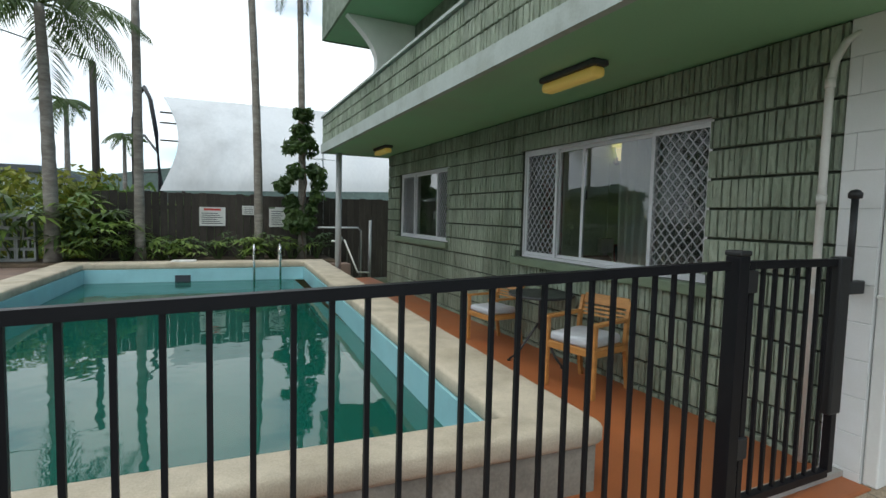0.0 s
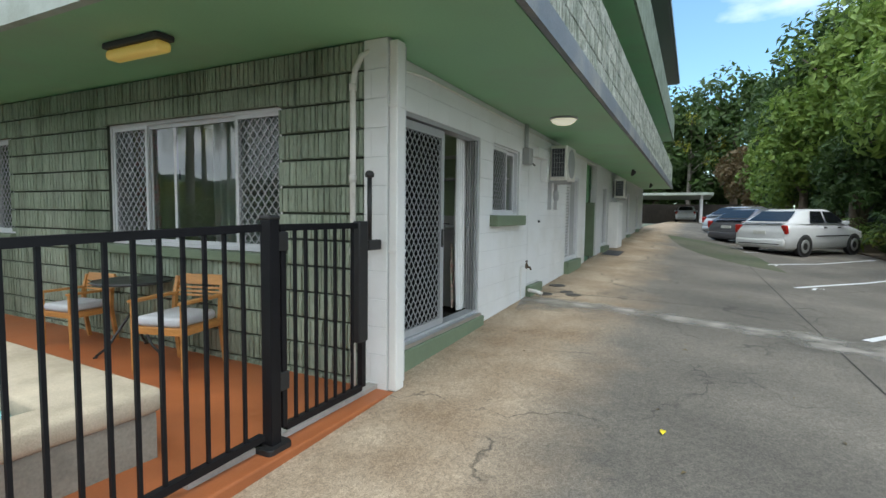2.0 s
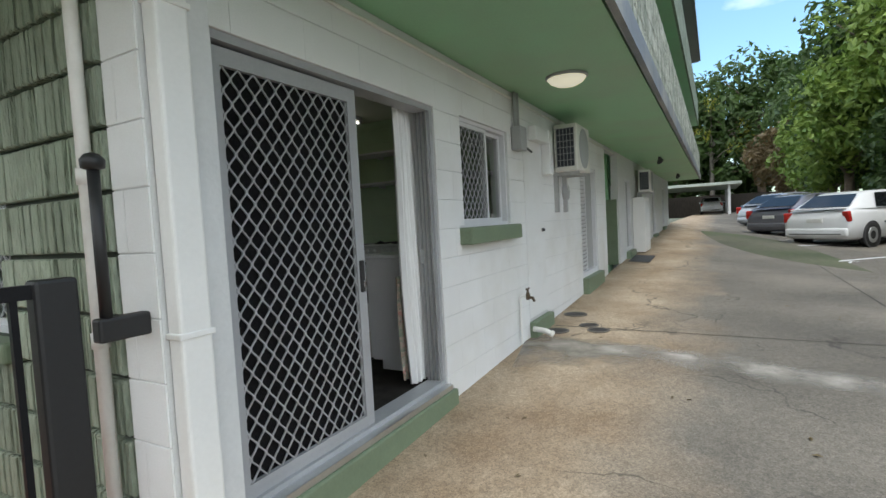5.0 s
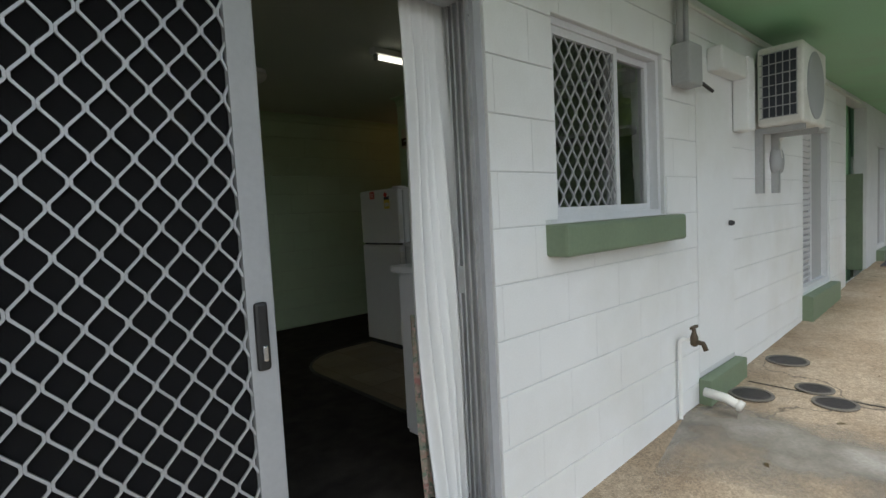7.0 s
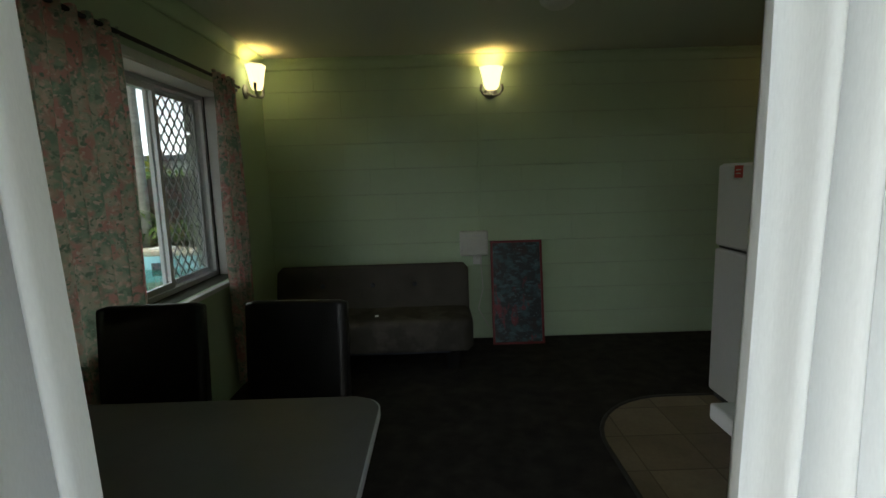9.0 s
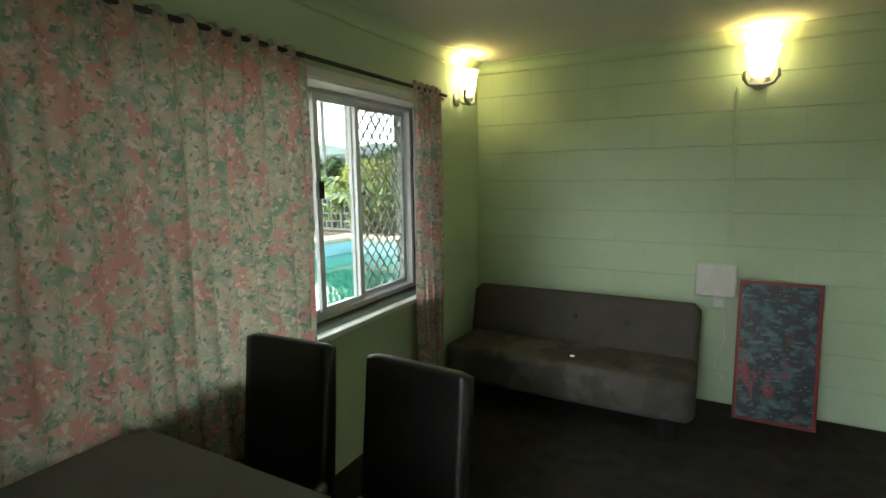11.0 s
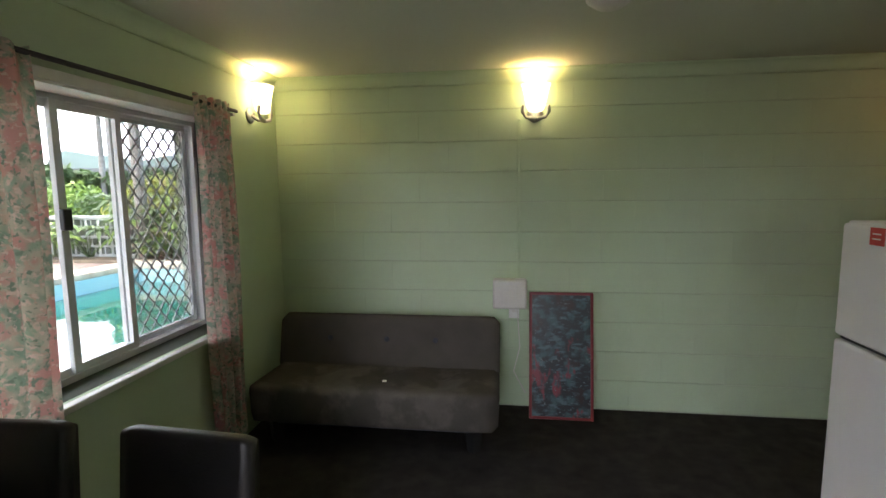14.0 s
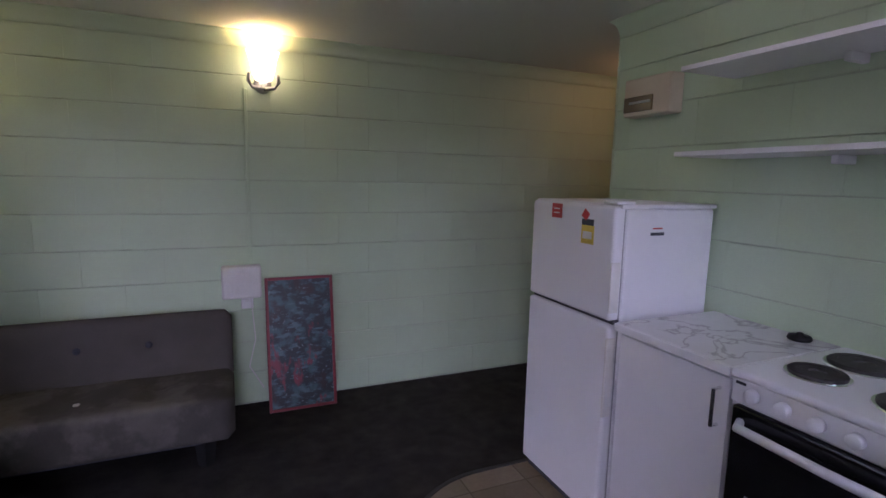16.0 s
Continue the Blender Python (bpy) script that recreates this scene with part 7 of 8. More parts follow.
def sconce(m):
    """A wall uplight at the origin of m, on a wall at y = 0, room towards -y: tulip glass on a curled bracket."""
    s = thing("wall_sconce", m.translation, "lit frosted-glass wall uplight on a curled metal bracket", "wall lamp", "wall sconces")
    bm, rows = bmesh.new(), []
    for r, z in ((0.038, 0.050), (0.050, 0.07), (0.060, 0.11), (0.067, 0.155), (0.080, 0.20), (0.086, 0.215)):
        rows.append([bm.verts.new((r * (1 + 0.07 * math.cos(6 * a)) * math.cos(a), -0.085 + r * 0.75 * (1 + 0.07 * math.cos(6 * a)) * math.sin(a), z)) for a in (2 * math.pi * k / 36 for k in range(36))])
    for a, b in zip(rows, rows[1:]):
        for k in range(36):
            bm.faces.new((a[k], a[(k + 1) % 36], b[(k + 1) % 36], b[k]))
    bm.faces.new(rows[0])
    part("shade", moved(bm, m), M_FROST, s, "glowing frosted glass shade", smooth=True)
    part("bulb", moved(lathe([(0.012, 0.08), (0.026, 0.11), (0.028, 0.14), (0.018, 0.17), (0.002, 0.178)], 14, (0, -0.085, 0)), m), M_BULB, s, smooth=True)
    for k in (-1, 1):
        part("arm", moved(tube([(k * 0.075, -0.10, 0.085), (k * 0.082, -0.10, 0.045), (k * 0.06, -0.10, 0.012), (0, -0.095, 0.0)], 0.011, 8), m), M_STEEL, s, smooth=True)
    part("stem", moved(tube([(0, -0.095, 0.0), (0, -0.05, 0.01), (0, -0.005, 0.04)], 0.010, 8), m), M_STEEL, s, smooth=True)
    part("wall_plate", moved(lathe([(0.05, 0.0), (0.048, 0.008), (0.02, 0.014), (0.001, 0.015)], 20), m @ pose(0, 0, 0.04, 90)), M_STEEL, s, smooth=True)


M_BULB = lamp_glow("hot_bulb", (1.0, 0.72, 0.30), 14.0)
sconce(pose(5.825, 5.52, 2.115))
sconce(pose(4.065, 5.18, 2.115, 0, 0, 90))

# ---- inside: window dressing ----
def drape(name, label, axis, a0, a1, z0, z1, at, depth, folds, mat, seed, flare=0.0, top_ruffle=True, lining=None, sway=0.0):
    """A gathered curtain along x or y; at is its distance across, flare how much wider its foot is."""
    rng = random.Random(seed)
    c = thing(name, ((a0 + a1) / 2, at, z0) if axis == "x" else (at, (a0 + a1) / 2, z0), label, "curtain")
    nu, nv = folds * 10, 22
    ph = [rng.uniform(-0.8, 0.8) for _ in range(folds + 2)]
    am = [rng.uniform(0.6, 1.25) for _ in range(folds + 2)]
    for nm, off, mt in ((("cloth", 0.0, mat), ("lining", 0.006, lining)) if lining else (("cloth", 0.0, mat),)):
        bm, rows = bmesh.new(), []
        for j in range(nv + 1):
            v = j / nv
            z = z1 + (z0 - z1) * v
            row = []
            for i in range(nu + 1):
                u = i / nu
                k = u * folds
                fi = int(min(k, folds - 1))
                w = math.sin(2 * math.pi * k + ph[fi] * v * 0.9) * am[fi]
                d = depth * w * (0.45 + 0.55 * min(v * 4, 1)) + off * (1 if at < 3 else -1)
                if top_ruffle and v < 0.06:
                    d *= 1.15
                mid = (a0 + a1) / 2
                a = a0 + (a1 - a0) * u + flare * v * (u - 0.5) * 2 + sway * v * v + 0.012 * math.sin(7 * v + k)
                zz = z + (0.008 * math.sin(k * 6.28 + 1) if top_ruffle and j == 0 else 0)
                row.append(bm.verts.new((a, at + d, zz) if axis == "x" else (at + d, a, zz)))
            rows.append(row)
        for a, b in zip(rows, rows[1:]):
            for i in range(nu):
                bm.faces.new((a[i], a[i + 1], b[i + 1], b[i]))
        part(nm, bm, mt, c, smooth=True)
    return c


drape("floral_curtain", "faded floral cotton curtain with coral roses, drawn half across", "y", 1.97, 3.68, 0.235, 2.155, 4.125, 0.020, 19, M_FLORAL, 2, flare=0.0, lining=M_TEAL)
drape("floral_curtain", "gathered end of the faded floral curtain", "y", 4.52, 4.86, 0.27, 2.165, 4.125, 0.030, 5, M_FLORAL, 3, flare=-0.02)
rod = thing("curtain_rod", (4.11, 3.4, 2.12), "thin dark curtain rod over the window", "curtain rod")
part("rod", cyl(bmesh.new(), (4.118, 1.95, 2.14), (4.118, 4.93, 2.14), 0.010, n=8), M_GASKET, rod)
for y in (2.0, 3.5, 4.9):
    part("bracket", box(4.062, y - 0.01, 2.11, 4.118, y + 0.01, 2.125), M_STEEL, rod)
lined = drape("lined_curtain", "white-lined curtain gathered at the open doorway", "x", 5.595, 5.89, 0.225, 2.075, 1.876, 0.024, 7, M_LINING, 5, flare=0.0, top_ruffle=False, sway=0.05)
drape("lined_curtain", "bunched white-lined curtain behind the screen door", "x", 4.92, 5.10, 0.235, 2.075, 1.94, 0.028, 4, M_LINING, 6, flare=0.0, top_ruffle=False)
bm, rows = bmesh.new(), []
for j in range(19):
    v = j / 18
    rows.append([bm.verts.new((5.62 + 0.02 * v + 0.05 * u, 1.935 + 0.012 * math.sin(9 * u + 3 * v), 0.95 - 0.70 * v)) for u in [k / 8 for k in range(9)]])
for a, b in zip(rows, rows[1:]):
    for i in range(8):
        bm.faces.new((a[i], a[i + 1], b[i + 1], b[i]))
part("floral_face", bm, M_FLORAL, lined, "floral front of the curtain", smooth=True)
st = tagged(thing("window_stile", (3.915, 3.99, 1.0), "inner sash stile with a black latch", "window part"), kind="structure")
part("stile", box(3.905, 3.925, 0.96, 3.93, 3.961, 2.05, 0.003), M_ALU, st)
part("latch", box(3.925, 3.923, 1.54, 3.95, 3.963, 1.625, 0.006), M_BLACKPL, st, "black sash latch")
structure("window_head", box(3.93, W1[0] - 0.01, 2.076, 4.075, W1[2] + 0.01, 2.12, 0.004), M_WPAINT, "white-painted head of the window reveal", "trim")

# ---- inside: dining table and chairs ----
dt = thing("dining_table", (4.65, 2.55, FL), "grey laminate dining table with rounded corners", "table")
part("tabletop", slab(rounded(4.155, 2.185, 5.222, 2.87, 0.075, 6), 0.89, 0.92, 0.006), M_TABLETOP, dt)
part("edge_band", slab(rounded(4.151, 2.181, 5.226, 2.874, 0.078, 6), 0.894, 0.915), M_ALU, dt, "pale edge strip")
part("apron", ring((4.22, 2.28, 5.10, 2.84), (4.24, 2.30, 5.08, 2.82), 0.83, 0.89), M_BLACK, dt)
for x, y in ((4.25, 2.31), (5.07, 2.31), (4.25, 2.81), (5.07, 2.81)):
    part("leg", cyl(bmesh.new(), (x, y, FL), (x, y, 0.89), 0.02, n=12), M_BLACK, dt, smooth=True)


def dining_chair(top=0.912):
    """High-backed leatherette chair at the origin, facing -y."""
    c = thing("dining_chair", (0, 0, 0), "high-backed black leatherette dining chair", "chair", "chairs round the dining table")
    part("seat", box(-0.19, -0.42, 0.40, 0.19, -0.02, 0.475, 0.022, 3), M_LEATHER, c, smooth=True)
    o = densify(soft_outline([(-0.045, 0.36), (0.015, 0.36), (0.06, top), (0.018, top + 0.004)], 0.015), 0.08)
    bm, rows = bmesh.new(), []
    for i in range(13):
        f = i / 12
        e = min(f, 1 - f) * 0.36
        k = 1.0 if e > 0.02 else 0.72 + 0.28 * math.sqrt(max(1 - (1 - e / 0.02) ** 2, 0))
        rows.append([bm.verts.new((-0.178 + 0.356 * f, y, z if k == 1 else z - (1 - k) * 0.03 * (z > 0.6))) for y, z in o])
    m = len(o)
    for a, b in zip(rows, rows[1:]):
        for j in range(m):
            bm.faces.new((a[j], a[(j + 1) % m], b[(j + 1) % m], b[j]))
    bm.faces.new(rows[0])
    bm.faces.new(rows[-1][::-1])
    part("backrest", bm, M_LEATHER, c, smooth=True)
    part("seam", box(-0.15, 0.052, 0.42, -0.146, 0.058, top - 0.08), M_INK, c)
    for x in (-0.165, 0.165):
        part("leg", cyl(bmesh.new(), (x, -0.38, 0), (x, -0.38, 0.41), 0.016, 0.022, 4), M_BLACKPL, c)
        part("leg", cyl(bmesh.new(), (x, 0.02, 0), (x, -0.02, 0.41), 0.016, 0.022, 4), M_BLACKPL, c)
    return c


dc = dining_chair()
dc.matrix_basis = pose(4.38, 3.225, FL + 0.002, 0, 0, 3)
copy_thing(dc, pose(4.885, 3.225, FL + 0.002, 0, 0, -4))
copy_thing(dc, pose(4.945, 2.07, FL, 0, 0, 182))

# ---- inside: kitchen ----
fr = thing("refrigerator", (7.2, 4.05, FL), "white two-door refrigerator with stickers on its front", "refrigerator")
part("cabinet", box(7.02, 3.775, FL + 0.03, 7.485, 4.335, 1.532, 0.012), M_ENAMEL, fr)
part("top_cap", box(6.985, 3.768, 1.532, 7.49, 4.342, 1.549, 0.006), M_ENAMEL, fr)
fd = part("freezer_door", box(6.96, 3.775, 1.095, 7.012, 4.335, 1.542, 0.014, 3), M_ENAMEL, fr)
dd = part("fridge_door", box(6.96, 3.775, FL + 0.05, 7.012, 4.335, 1.079, 0.014, 3), M_ENAMEL, fr)
part("gasket", box(6.985, 3.78, 1.079, 7.015, 4.33, 1.095), M_GASKET, fr, "dark door gap")
part("side_gasket", box(7.012, 3.785, FL + 0.06, 7.02, 4.325, 1.527), M_GREYBOX, fr)
part("grip", box(6.955, 3.772, 1.127, 7.0, 3.782, 1.327, 0.004), M_PVC, fd)
part("grip", box(6.955, 3.772, 0.70, 7.0, 3.782, 1.027, 0.004), M_PVC, dd)
part("hinge_cap", box(6.97, 3.78, 1.549, 7.06, 3.86, 1.562, 0.005), M_ENAMEL, fr)
part("sticker", box(6.957, 4.105, 1.472, 6.9605, 4.175, 1.535), M_RED, fd, "red square sticker")
for k in range(2):
    part("sticker_line", box(6.9555, 4.12, 1.492 + k * 0.018, 6.9572, 4.16, 1.497 + k * 0.018), M_SIGN, fd)
part("label_top", box(6.957, 3.895, 1.457, 6.9605, 3.965, 1.482), M_INK, fd, "black band of the energy label")
part("energy_label", box(6.957, 3.89, 1.382, 6.9605, 3.965, 1.457), material("yellow_label", (0.72, 0.55, 0.08), 0.5, bump=0.0), fd, "yellow energy rating label")
part("label_patch", box(6.9555, 3.90, 1.402, 6.9572, 3.955, 1.432), M_SIGN, fd)
part("label_flash", moved(box(6.957, -0.018, -0.018, 6.9605, 0.018, 0.018), pose(0, 3.945, 1.499, 35)), M_RED, fd)
part("maker_plate", box(7.14, 3.7735, 1.427, 7.21, 3.7745, 1.439), M_INK, fr)
part("maker_line", box(7.15, 3.7735, 1.452, 7.20, 3.7745, 1.458), M_RED, fr)
part("toe_grille", box(6.99, 3.79, FL + 0.005, 7.47, 4.32, FL + 0.05), M_GASKET, fr)


def cupboard(x0, y0, x1, y1, z1, face, label, handle=True):
    """A base cupboard; face 'x' has its door towards -x, 'y' towards +y."""
    c = thing("base_cupboard", ((x0 + x1) / 2, (y0 + y1) / 2, FL), label, "cupboard", "kitchen cupboards")
    part("carcase", box(x0 + (0.02 if face == "x" else 0), y0, FL + 0.09, x1, y1 - (0.02 if face == "y" else 0), z1), M_CABINET, c)
    part("kickboard", box(x0 + 0.06, y0 + 0.005, FL, x1, y1 - 0.06, FL + 0.09), M_CABINET, c)
    if face == "x":
        d = part("door", box(x0, y0 + 0.003, FL + 0.10, x0 + 0.018, y1 - 0.003, z1 - 0.012, 0.002), M_CABINET, c)
        part("handle", tube([(x0, y0 + 0.035, z1 - 0.17), (x0 - 0.028, y0 + 0.035, z1 - 0.17), (x0 - 0.028, y0 + 0.035, z1 - 0.05), (x0, y0 + 0.035, z1 - 0.05)], 0.006, 8), M_CHROME, d, "brushed bar handle")
    else:
        d = part("door", box(x0 + 0.003, y1 - 0.018, FL + 0.10, x1 - 0.003, y1, z1 - 0.012, 0.002), M_CABINET, c)
        part("handle", tube([(x0 + 0.04, y1, z1 - 0.17), (x0 + 0.04, y1 + 0.028, z1 - 0.17), (x0 + 0.04, y1 + 0.028, z1 - 0.05), (x0 + 0.04, y1, z1 - 0.05)], 0.006, 8), M_CHROME, d, "brushed bar handle")
    return c


cupboard(6.985, 3.268, 7.5, 3.735, 1.068, "x", "white base cupboard with a steel bar handle")
wt = thing("worktop", (7.2, 3.5, 1.07), "white marble-look laminate worktop", "worktop")
part("board", box(6.968, 3.26, 1.07, 7.5, 3.745, 1.102, 0.005), M_MARBLE, wt)
part("edge_strip", box(6.962, 3.261, 1.072, 6.968, 3.744, 1.099), M_CABINET, wt, "plain white edge strip")
stv = thing("cooker", (7.2, 3.0, FL), "white freestanding electric cooker with four solid hotplates", "cooker")
part("body", box(6.985, 2.70, FL + 0.02, 7.5, 3.29, 1.08), M_ENAMEL, stv)
part("hob", box(6.955, 2.70, 1.08, 7.5, 3.29, 1.105, 0.010, 3), M_ENAMEL, stv)
part("splashback", box(7.455, 2.70, 1.105, 7.495, 3.08, 1.23, 0.008), M_ENAMEL, stv, "raised white vent panel")
for x, y, r in ((7.135, 3.16, 0.072), (7.34, 3.15, 0.09), (7.13, 2.92, 0.09), (7.34, 2.91, 0.072)):
    hp = part("hotplate", lathe([(r, 0.0), (r, 0.010), (r * 0.95, 0.013), (r * 0.72, 0.013), (r * 0.70, 0.011), (r * 0.3, 0.011), (r * 0.28, 0.006), (0.001, 0.006)], 30, (x, y, 1.105)), M_HOB, stv, "dark iron hotplate", smooth=False)
    part("trim_ring", lathe([(r + 0.010, 0.0), (r + 0.008, 0.004), (r, 0.005)], 30, (x, y, 1.105)), M_CHROME, hp)
part("front_panel", box(6.965, 2.702, 1.005, 6.986, 3.288, 1.078, 0.004), M_ENAMEL, stv)
for k in range(5):
    part("knob", moved(lathe([(0.020, 0.0), (0.019, 0.018), (0.016, 0.022), (0.001, 0.022)], 16), pose(6.966, 3.22 - k * 0.085, 1.042, 0, -90)), M_ENAMEL, stv, smooth=True)
part("badge", box(6.9635, 3.245, 1.062, 6.9655, 3.275, 1.07), M_INK, stv)
od = part("oven_door", box(6.958, 2.715, 0.51, 6.985, 3.275, 0.998, 0.006), M_OVENGL, stv, "black glass oven door")
part("oven_handle", tube([(6.958, 3.245, 0.955), (6.925, 3.235, 0.95), (6.918, 3.0, 0.95), (6.925, 2.755, 0.95), (6.958, 2.745, 0.955)], 0.013, 10), M_ENAMEL, od, "white bow handle", smooth=True)
for z in (0.62, 0.74):
    part("rack_bar", box(6.9565, 2.78, z, 6.9582, 3.21, z + 0.006), M_STEEL, od)
part("drawer", box(6.962, 2.715, FL + 0.06, 6.985, 3.275, 0.5, 0.006), M_ENAMEL, stv)
stv.matrix_basis = Matrix.Translation((0, -0.035, 0)) @ stv.matrix_basis
solid("black_lid", lathe([(0.034, 0.0), (0.038, 0.006), (0.034, 0.016), (0.012, 0.018), (0.010, 0.026), (0.001, 0.027)], 20, (7.43, 3.355, 1.103)), M_BLACKPL, "small black plug on the worktop", "plug", smooth=True)
cupboard(5.93, 1.925, 6.62, 2.42, 1.045, "y", "white sink cupboard under the kitchen window")
cupboard(6.63, 1.925, 7.5, 2.42, 1.045, "y", "white corner cupboard under the kitchen window")
solid("worktop", box(5.90, 1.92, 1.047, 7.5, 2.44, 1.08, 0.006), M_CABINET, "white worktop under the kitchen window", "worktop")
for z in (2.050, 1.735):
    shf = thing("wall_shelf", (7.35, 2.9, z), "long white open wall shelf", "shelf", "kitchen shelves")
    part("board", box(7.205, 1.93, z, 7.497, 3.755, z + 0.018, 0.002), M_CABINET, shf)
    for y in (2.2, 3.3):
        part("bracket", box(7.40, y - 0.012, z - 0.03, 7.497, y + 0.012, z - 0.001, 0.004), M_CABINET, shf)
fb = thing("fuse_box", (7.47, 4.13, 2.0), "beige fuse box with a dark window", "fuse box")
part("cover", box(7.415, 3.995, 1.945, 7.497, 4.275, 2.12, 0.008), M_BEIGE, fb)
part("window", box(7.409, 4.09, 1.965, 7.418, 4.268, 2.035, 0.003), material("brown_tint", (0.11, 0.075, 0.045), 0.2, bump=0.0), fb, "dark tinted window")
part("switch_row", box(7.404, 4.10, 2.00, 7.4095, 4.23, 2.012, 0.002), M_GREYBOX, fb)
fl = thing("fluorescent_batten", (6.9, 3.32, 2.43), "lit bare fluorescent tube on a ceiling batten", "ceiling lamp")
part("channel", box(6.48, 3.29, 2.395, 7.16, 3.35, 2.435, 0.004), M_WPAINT, fl)
part("tube", cyl(bmesh.new(), (6.53, 3.32, 2.375), (7.11, 3.32, 2.375), 0.014, n=12), M_TUBE, fl, "glowing tube", smooth=True)
for x in (6.50, 7.12):
    part("holder", box(x, 3.305, 2.355, x + 0.02, 3.335, 2.396, 0.003), M_GREYBOX, fl)
cl = thing("ceiling_lamp", (6.03, 4.2, 2.43), "round unlit white ceiling lamp", "ceiling lamp")
part("base", lathe([(0.09, 0.0), (0.09, -0.03), (0.08, -0.035)], 24, (6.03, 4.2, 2.435)), M_WPAINT, cl)
part("bowl", lathe([(0.001, -0.09), (0.05, -0.085), (0.085, -0.06), (0.095, -0.03), (0.09, -0.028)], 24, (6.03, 4.2, 2.435)), M_PVC, cl, smooth=True)
hl = thing("hall_bulb", (8.3, 4.9, 2.43), "warm bare bulb in the hall", "ceiling lamp")
part("holder", lathe([(0.04, 0.0), (0.03, -0.03), (0.02, -0.05)], 14, (8.3, 4.9, 2.435)), M_WPAINT, hl)
part("bulb", lathe([(0.001, -0.15), (0.025, -0.14), (0.032, -0.11), (0.02, -0.07), (0.014, -0.05)], 16, (8.3, 4.9, 2.435)), M_HALLBULB, hl, smooth=True)

# vinyl floor of the kitchen with a rounded corner and a dark edging strip
out = [(6.19, 1.92)] + [(6.19 + 0.52 - 0.52 * math.cos(radians(a)), 3.82 + 0.52 * math.sin(radians(a))) for a in range(0, 91, 9)] + [(7.49, 4.34), (7.49, 1.92)]


def vinyl_material():
    m = material("tile_print_vinyl", (0.30, 0.24, 0.165), 0.42, vary=0.12, scale=5, fine=50, bump=0.05, second=(0.22, 0.17, 0.115), amount=0.5)
    n, l = m.node_tree.nodes, m.node_tree.links
    p = n["Principled BSDF"]
    old = p.inputs["Base Color"].links[0].from_socket
    geo, br, mul = n.new("ShaderNodeNewGeometry"), n.new("ShaderNodeTexBrick"), n.new("ShaderNodeMixRGB")
    br.offset, br.inputs["Scale"].default_value = 0.0, 1.0
    br.inputs["Brick Width"].default_value, br.inputs["Row Height"].default_value, br.inputs["Mortar Size"].default_value = 0.3, 0.3, 0.004
    br.inputs["Color1"].default_value, br.inputs["Color2"].default_value, br.inputs["Mortar"].default_value = (1, 1, 1, 1), (0.72, 0.70, 0.66, 1), (0.5, 0.46, 0.4, 1)
    mul.blend_type = "MULTIPLY"
    mul.inputs["Fac"].default_value = 1.0
    l.new(geo.outputs["Position"], br.inputs["Vector"])
    l.new(old, mul.inputs["Color1"])
    l.new(br.outputs["Color"], mul.inputs["Color2"])
    l.new(mul.outputs["Color"], p.inputs["Base Color"])
    return m


structure("floor_vinyl", slab(out, 0.18, 0.194), vinyl_material(), "brown tile-patterned vinyl with a rounded corner", "vinyl floor")
structure("floor_edge", tube([(x, y, 0.192) for x, y in out[:-1]], 0.012, 6), M_EDGE, "dark edging strip", "edge strip")


# ---- blocks of the walls ----
def rect_minus(rects, hole):
    out = []
    for a, b, c, d in rects:
        x0, y0, x1, y1 = hole
        if x0 >= c or x1 <= a or y0 >= d or y1 <= b:
            out.append((a, b, c, d))
            continue
        if a < x0:
            out.append((a, b, x0, d))
        if c > x1:
            out.append((x1, b, c, d))
        u, v = max(a, x0), min(c, x1)
        if b < y0:
            out.append((u, b, v, y0))
        if d > y1:
            out.append((u, y1, v, d))
    return out


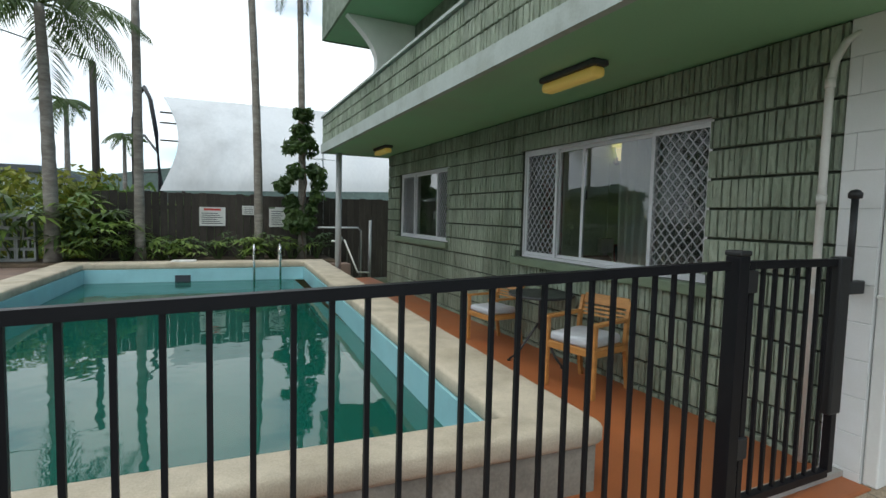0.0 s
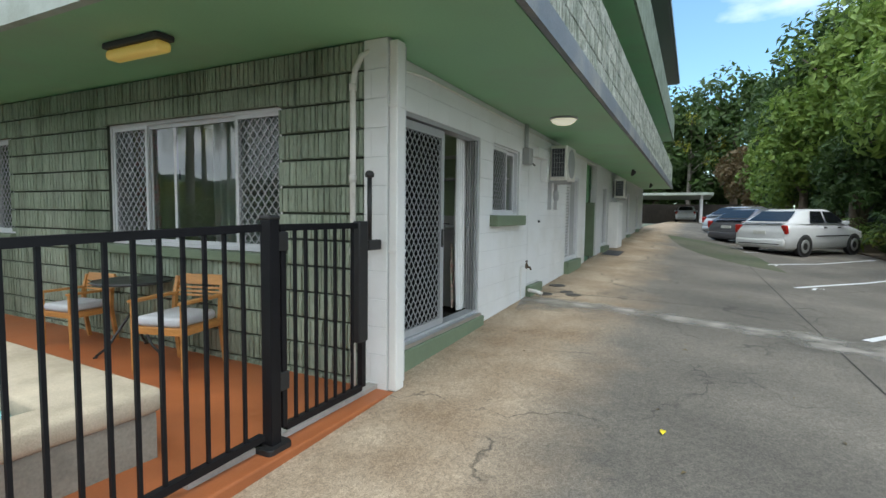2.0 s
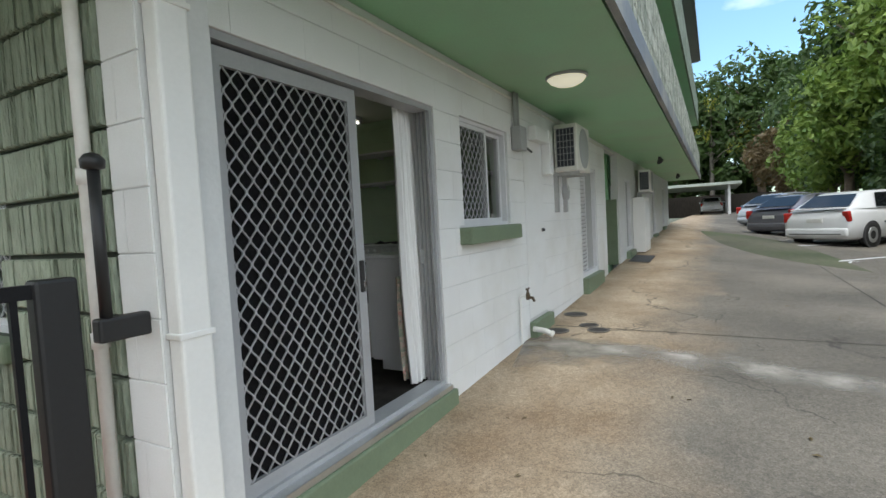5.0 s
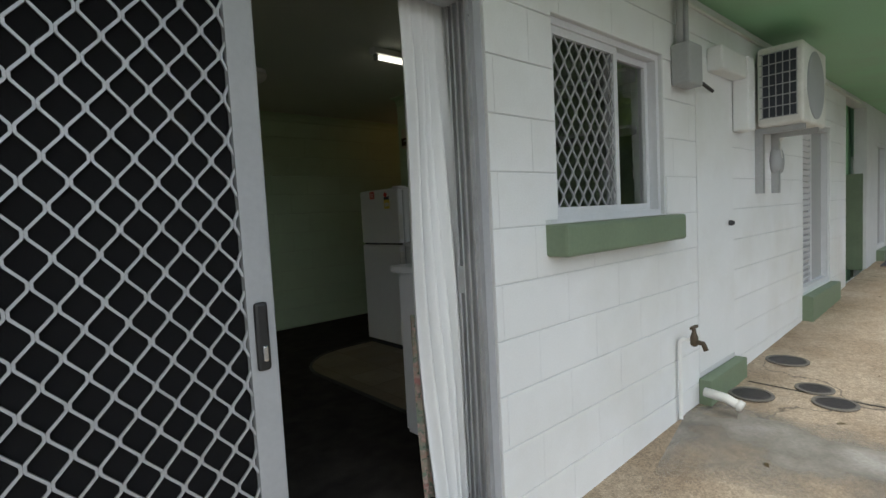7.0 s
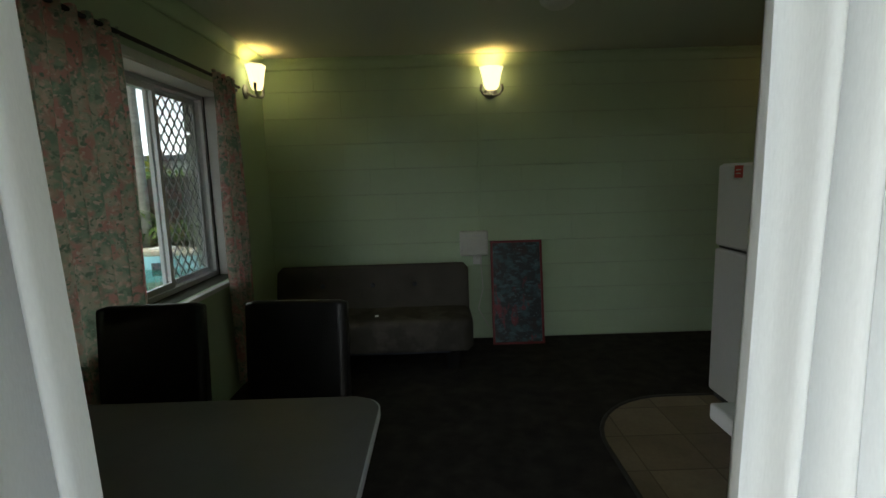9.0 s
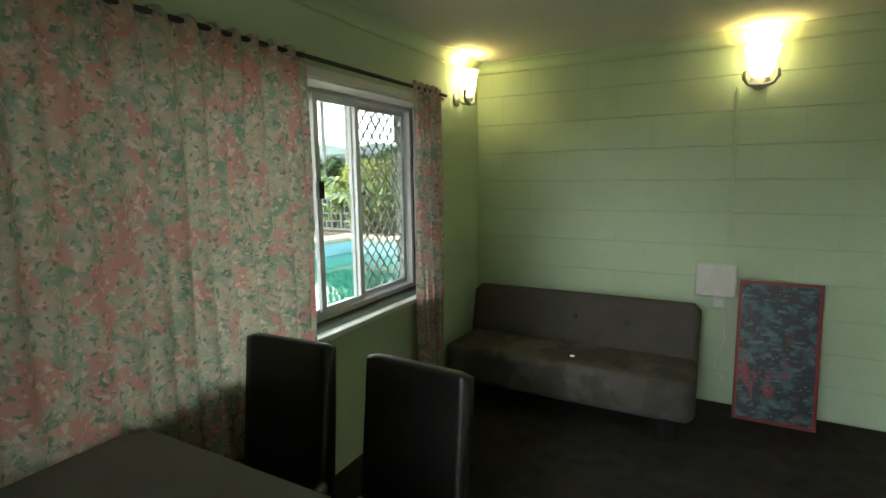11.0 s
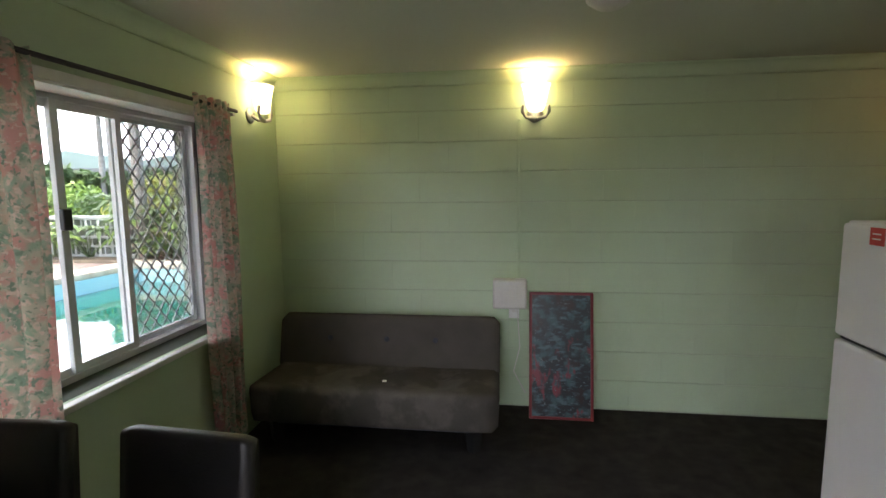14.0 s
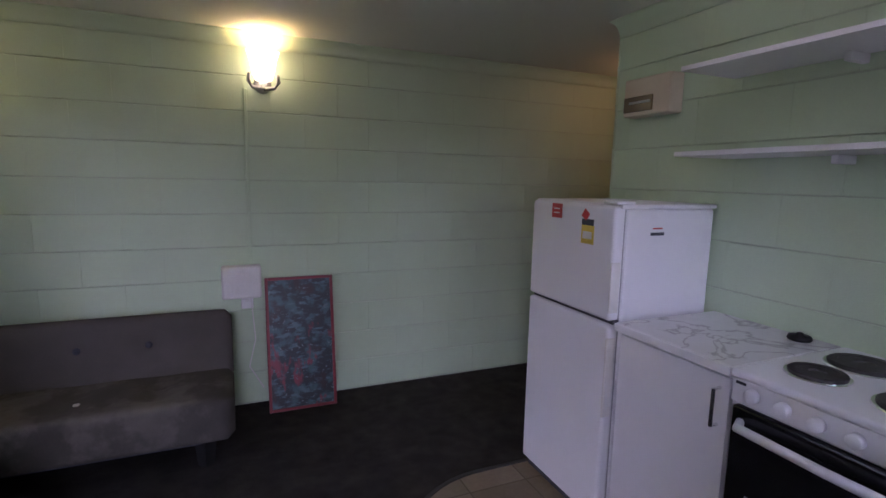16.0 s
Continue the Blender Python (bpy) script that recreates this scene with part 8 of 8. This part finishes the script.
def block_face(parent, axis, a0, a1, z_top, rows, at, outward, holes, mat, gap_h, gap_v, depth, ribs=0, bw=0.4, bh=0.2, z_min=-9, seed=1, name="block"):
    """Courses of blocks in running bond on a wall face at 'at', proud by depth towards outward (+1 or -1)."""
    rng, cache = random.Random(seed), {}

    def mesh(w, h, variant):
        key = (round(w, 3), round(h, 3), variant)
        if key in cache:
            return cache[key]
        r = random.Random(int(w * 1000) * 7 + int(h * 1000) + variant * 131)
        vs, fs = [], []
        b = 0.006 if ribs else 0.002
        cols = [(0.0, 1.0), (w, 1.0)]
        if ribs:
            x = r.uniform(0.008, 0.03)
            while x < w - 0.02:
                g, lv = r.uniform(0.010, 0.019), r.uniform(0.8, 1.2)
                low = r.uniform(0.0, 0.12)
                cols += [(x, lv), (x + g * 0.3, low), (x + g * 0.7, low), (x + g, r.uniform(0.85, 1.2))]
                x += g + r.uniform(0.025, 0.06)
        cols = sorted(c for c in cols if c[0] <= w)
        cuts = [c[0] for c in cols]
        for k, (_, lv) in enumerate(cols):
            dd = depth * lv
            for d, z in ((0.0, 0.0), (max(dd - b, 0.0005), 0.0), (dd, b), (dd, h - b), (max(dd - b, 0.0005), h), (0.0, h)):
                vs.append((cuts[k], outward * d, z) if axis == "x" else (outward * d, cuts[k], z))
        for k in range(len(cuts) - 1):
            for j in range(5):
                fs.append((k * 6 + j, k * 6 + j + 1, k * 6 + 7 + j, k * 6 + 6 + j))
        fs.append((0, 1, 2, 3, 4, 5))
        q = (len(cuts) - 1) * 6
        fs.append((q + 5, q + 4, q + 3, q + 2, q + 1, q))
        me = bpy.data.meshes.new(name)
        me.from_pydata(vs, [], fs)
        me.materials.append(mat)
        cache[key] = me
        return me

    inv = parent.matrix_basis.inverted()
    for row in range(rows):
        z1 = z_top - row * bh
        z0 = max(z1 - bh, z_min)
        if z0 >= z1:
            continue
        start = a0 - (bw / 2 if row % 2 else 0)
        k = 0
        while start + k * bw < a1:
            u0, u1 = max(start + k * bw, a0), min(start + (k + 1) * bw, a1)
            k += 1
            rects = [(u0 + gap_v / 2, z0 + gap_h / 2, u1 - gap_v / 2, z1 - gap_h / 2)]
            for h in holes:
                rects = rect_minus(rects, h)
            for a, b, c, d in rects:
                if c - a < 0.02 or d - b < 0.015:
                    continue
                ob = new(name, mesh(c - a, d - b, rng.randrange(4) if ribs else 0))
                ob.location = (a, at, b) if axis == "x" else (at, a, b)
                ob.parent = parent
                ob.matrix_parent_inverse = inv


def grow(h, e):
    return (h[0] - e, h[1] - e, h[2] + e, h[3] + e)


obs = bpy.data.objects
block_face(obs["wall_west"], "y", 1.755, 9.30, 2.445, 13, 3.818, -1, [grow(W1, 0.0), grow(W2, 0.0), (W1[0] - 0.08, 0.897, W1[2] + 0.08, 0.99), (W2[0] - 0.08, 0.897, W2[2] + 0.08, 0.99)], M_GREEN, 0.018, 0.007, 0.032, ribs=1, z_min=-0.15)
block_face(obs["parapet_pool"], "y", 0.70, 9.55, 3.065, 3, 2.60, -1, [], M_GREEN, 0.012, 0.005, 0.020, ribs=1, bh=0.155, seed=5)
block_face(obs["parapet_front"], "x", 2.60, 24.5, 3.395, 4, 0.578, -1, [], M_RENDER, 0.012, 0.005, 0.020, ribs=1, seed=11)
block_face(obs["wall_front"], "x", 4.055, 11.64, 2.445, 13, 1.706, -1, [DOOR, W3, FAR_DOORS[0], (7.547, 0.0, 8.123, 2.143), (6.12, 1.13, 7.17, 1.262), (4.05, -0.3, 5.85, 0.17)], M_WHITE, 0.005, 0.0015, 0.006, z_min=-0.1, seed=6)
block_face(obs["wall_pier"], "y", 1.558, 1.750, 2.445, 13, 3.806, -1, [], M_WHITE, 0.005, 0.002, 0.006, bw=0.262, z_min=-0.1, seed=7)
block_face(obs["wall_north"], "x", 4.064, 9.19, 2.40, 11, 5.535, -1, [], M_MINT, 0.0045, 0.001, 0.006, z_min=0.195, seed=8)
block_face(obs["wall_kitchen"], "y", 1.92, 4.42, 2.40, 11, 7.51, -1, [], M_MINT, 0.0045, 0.001, 0.006, z_min=0.195, seed=9)
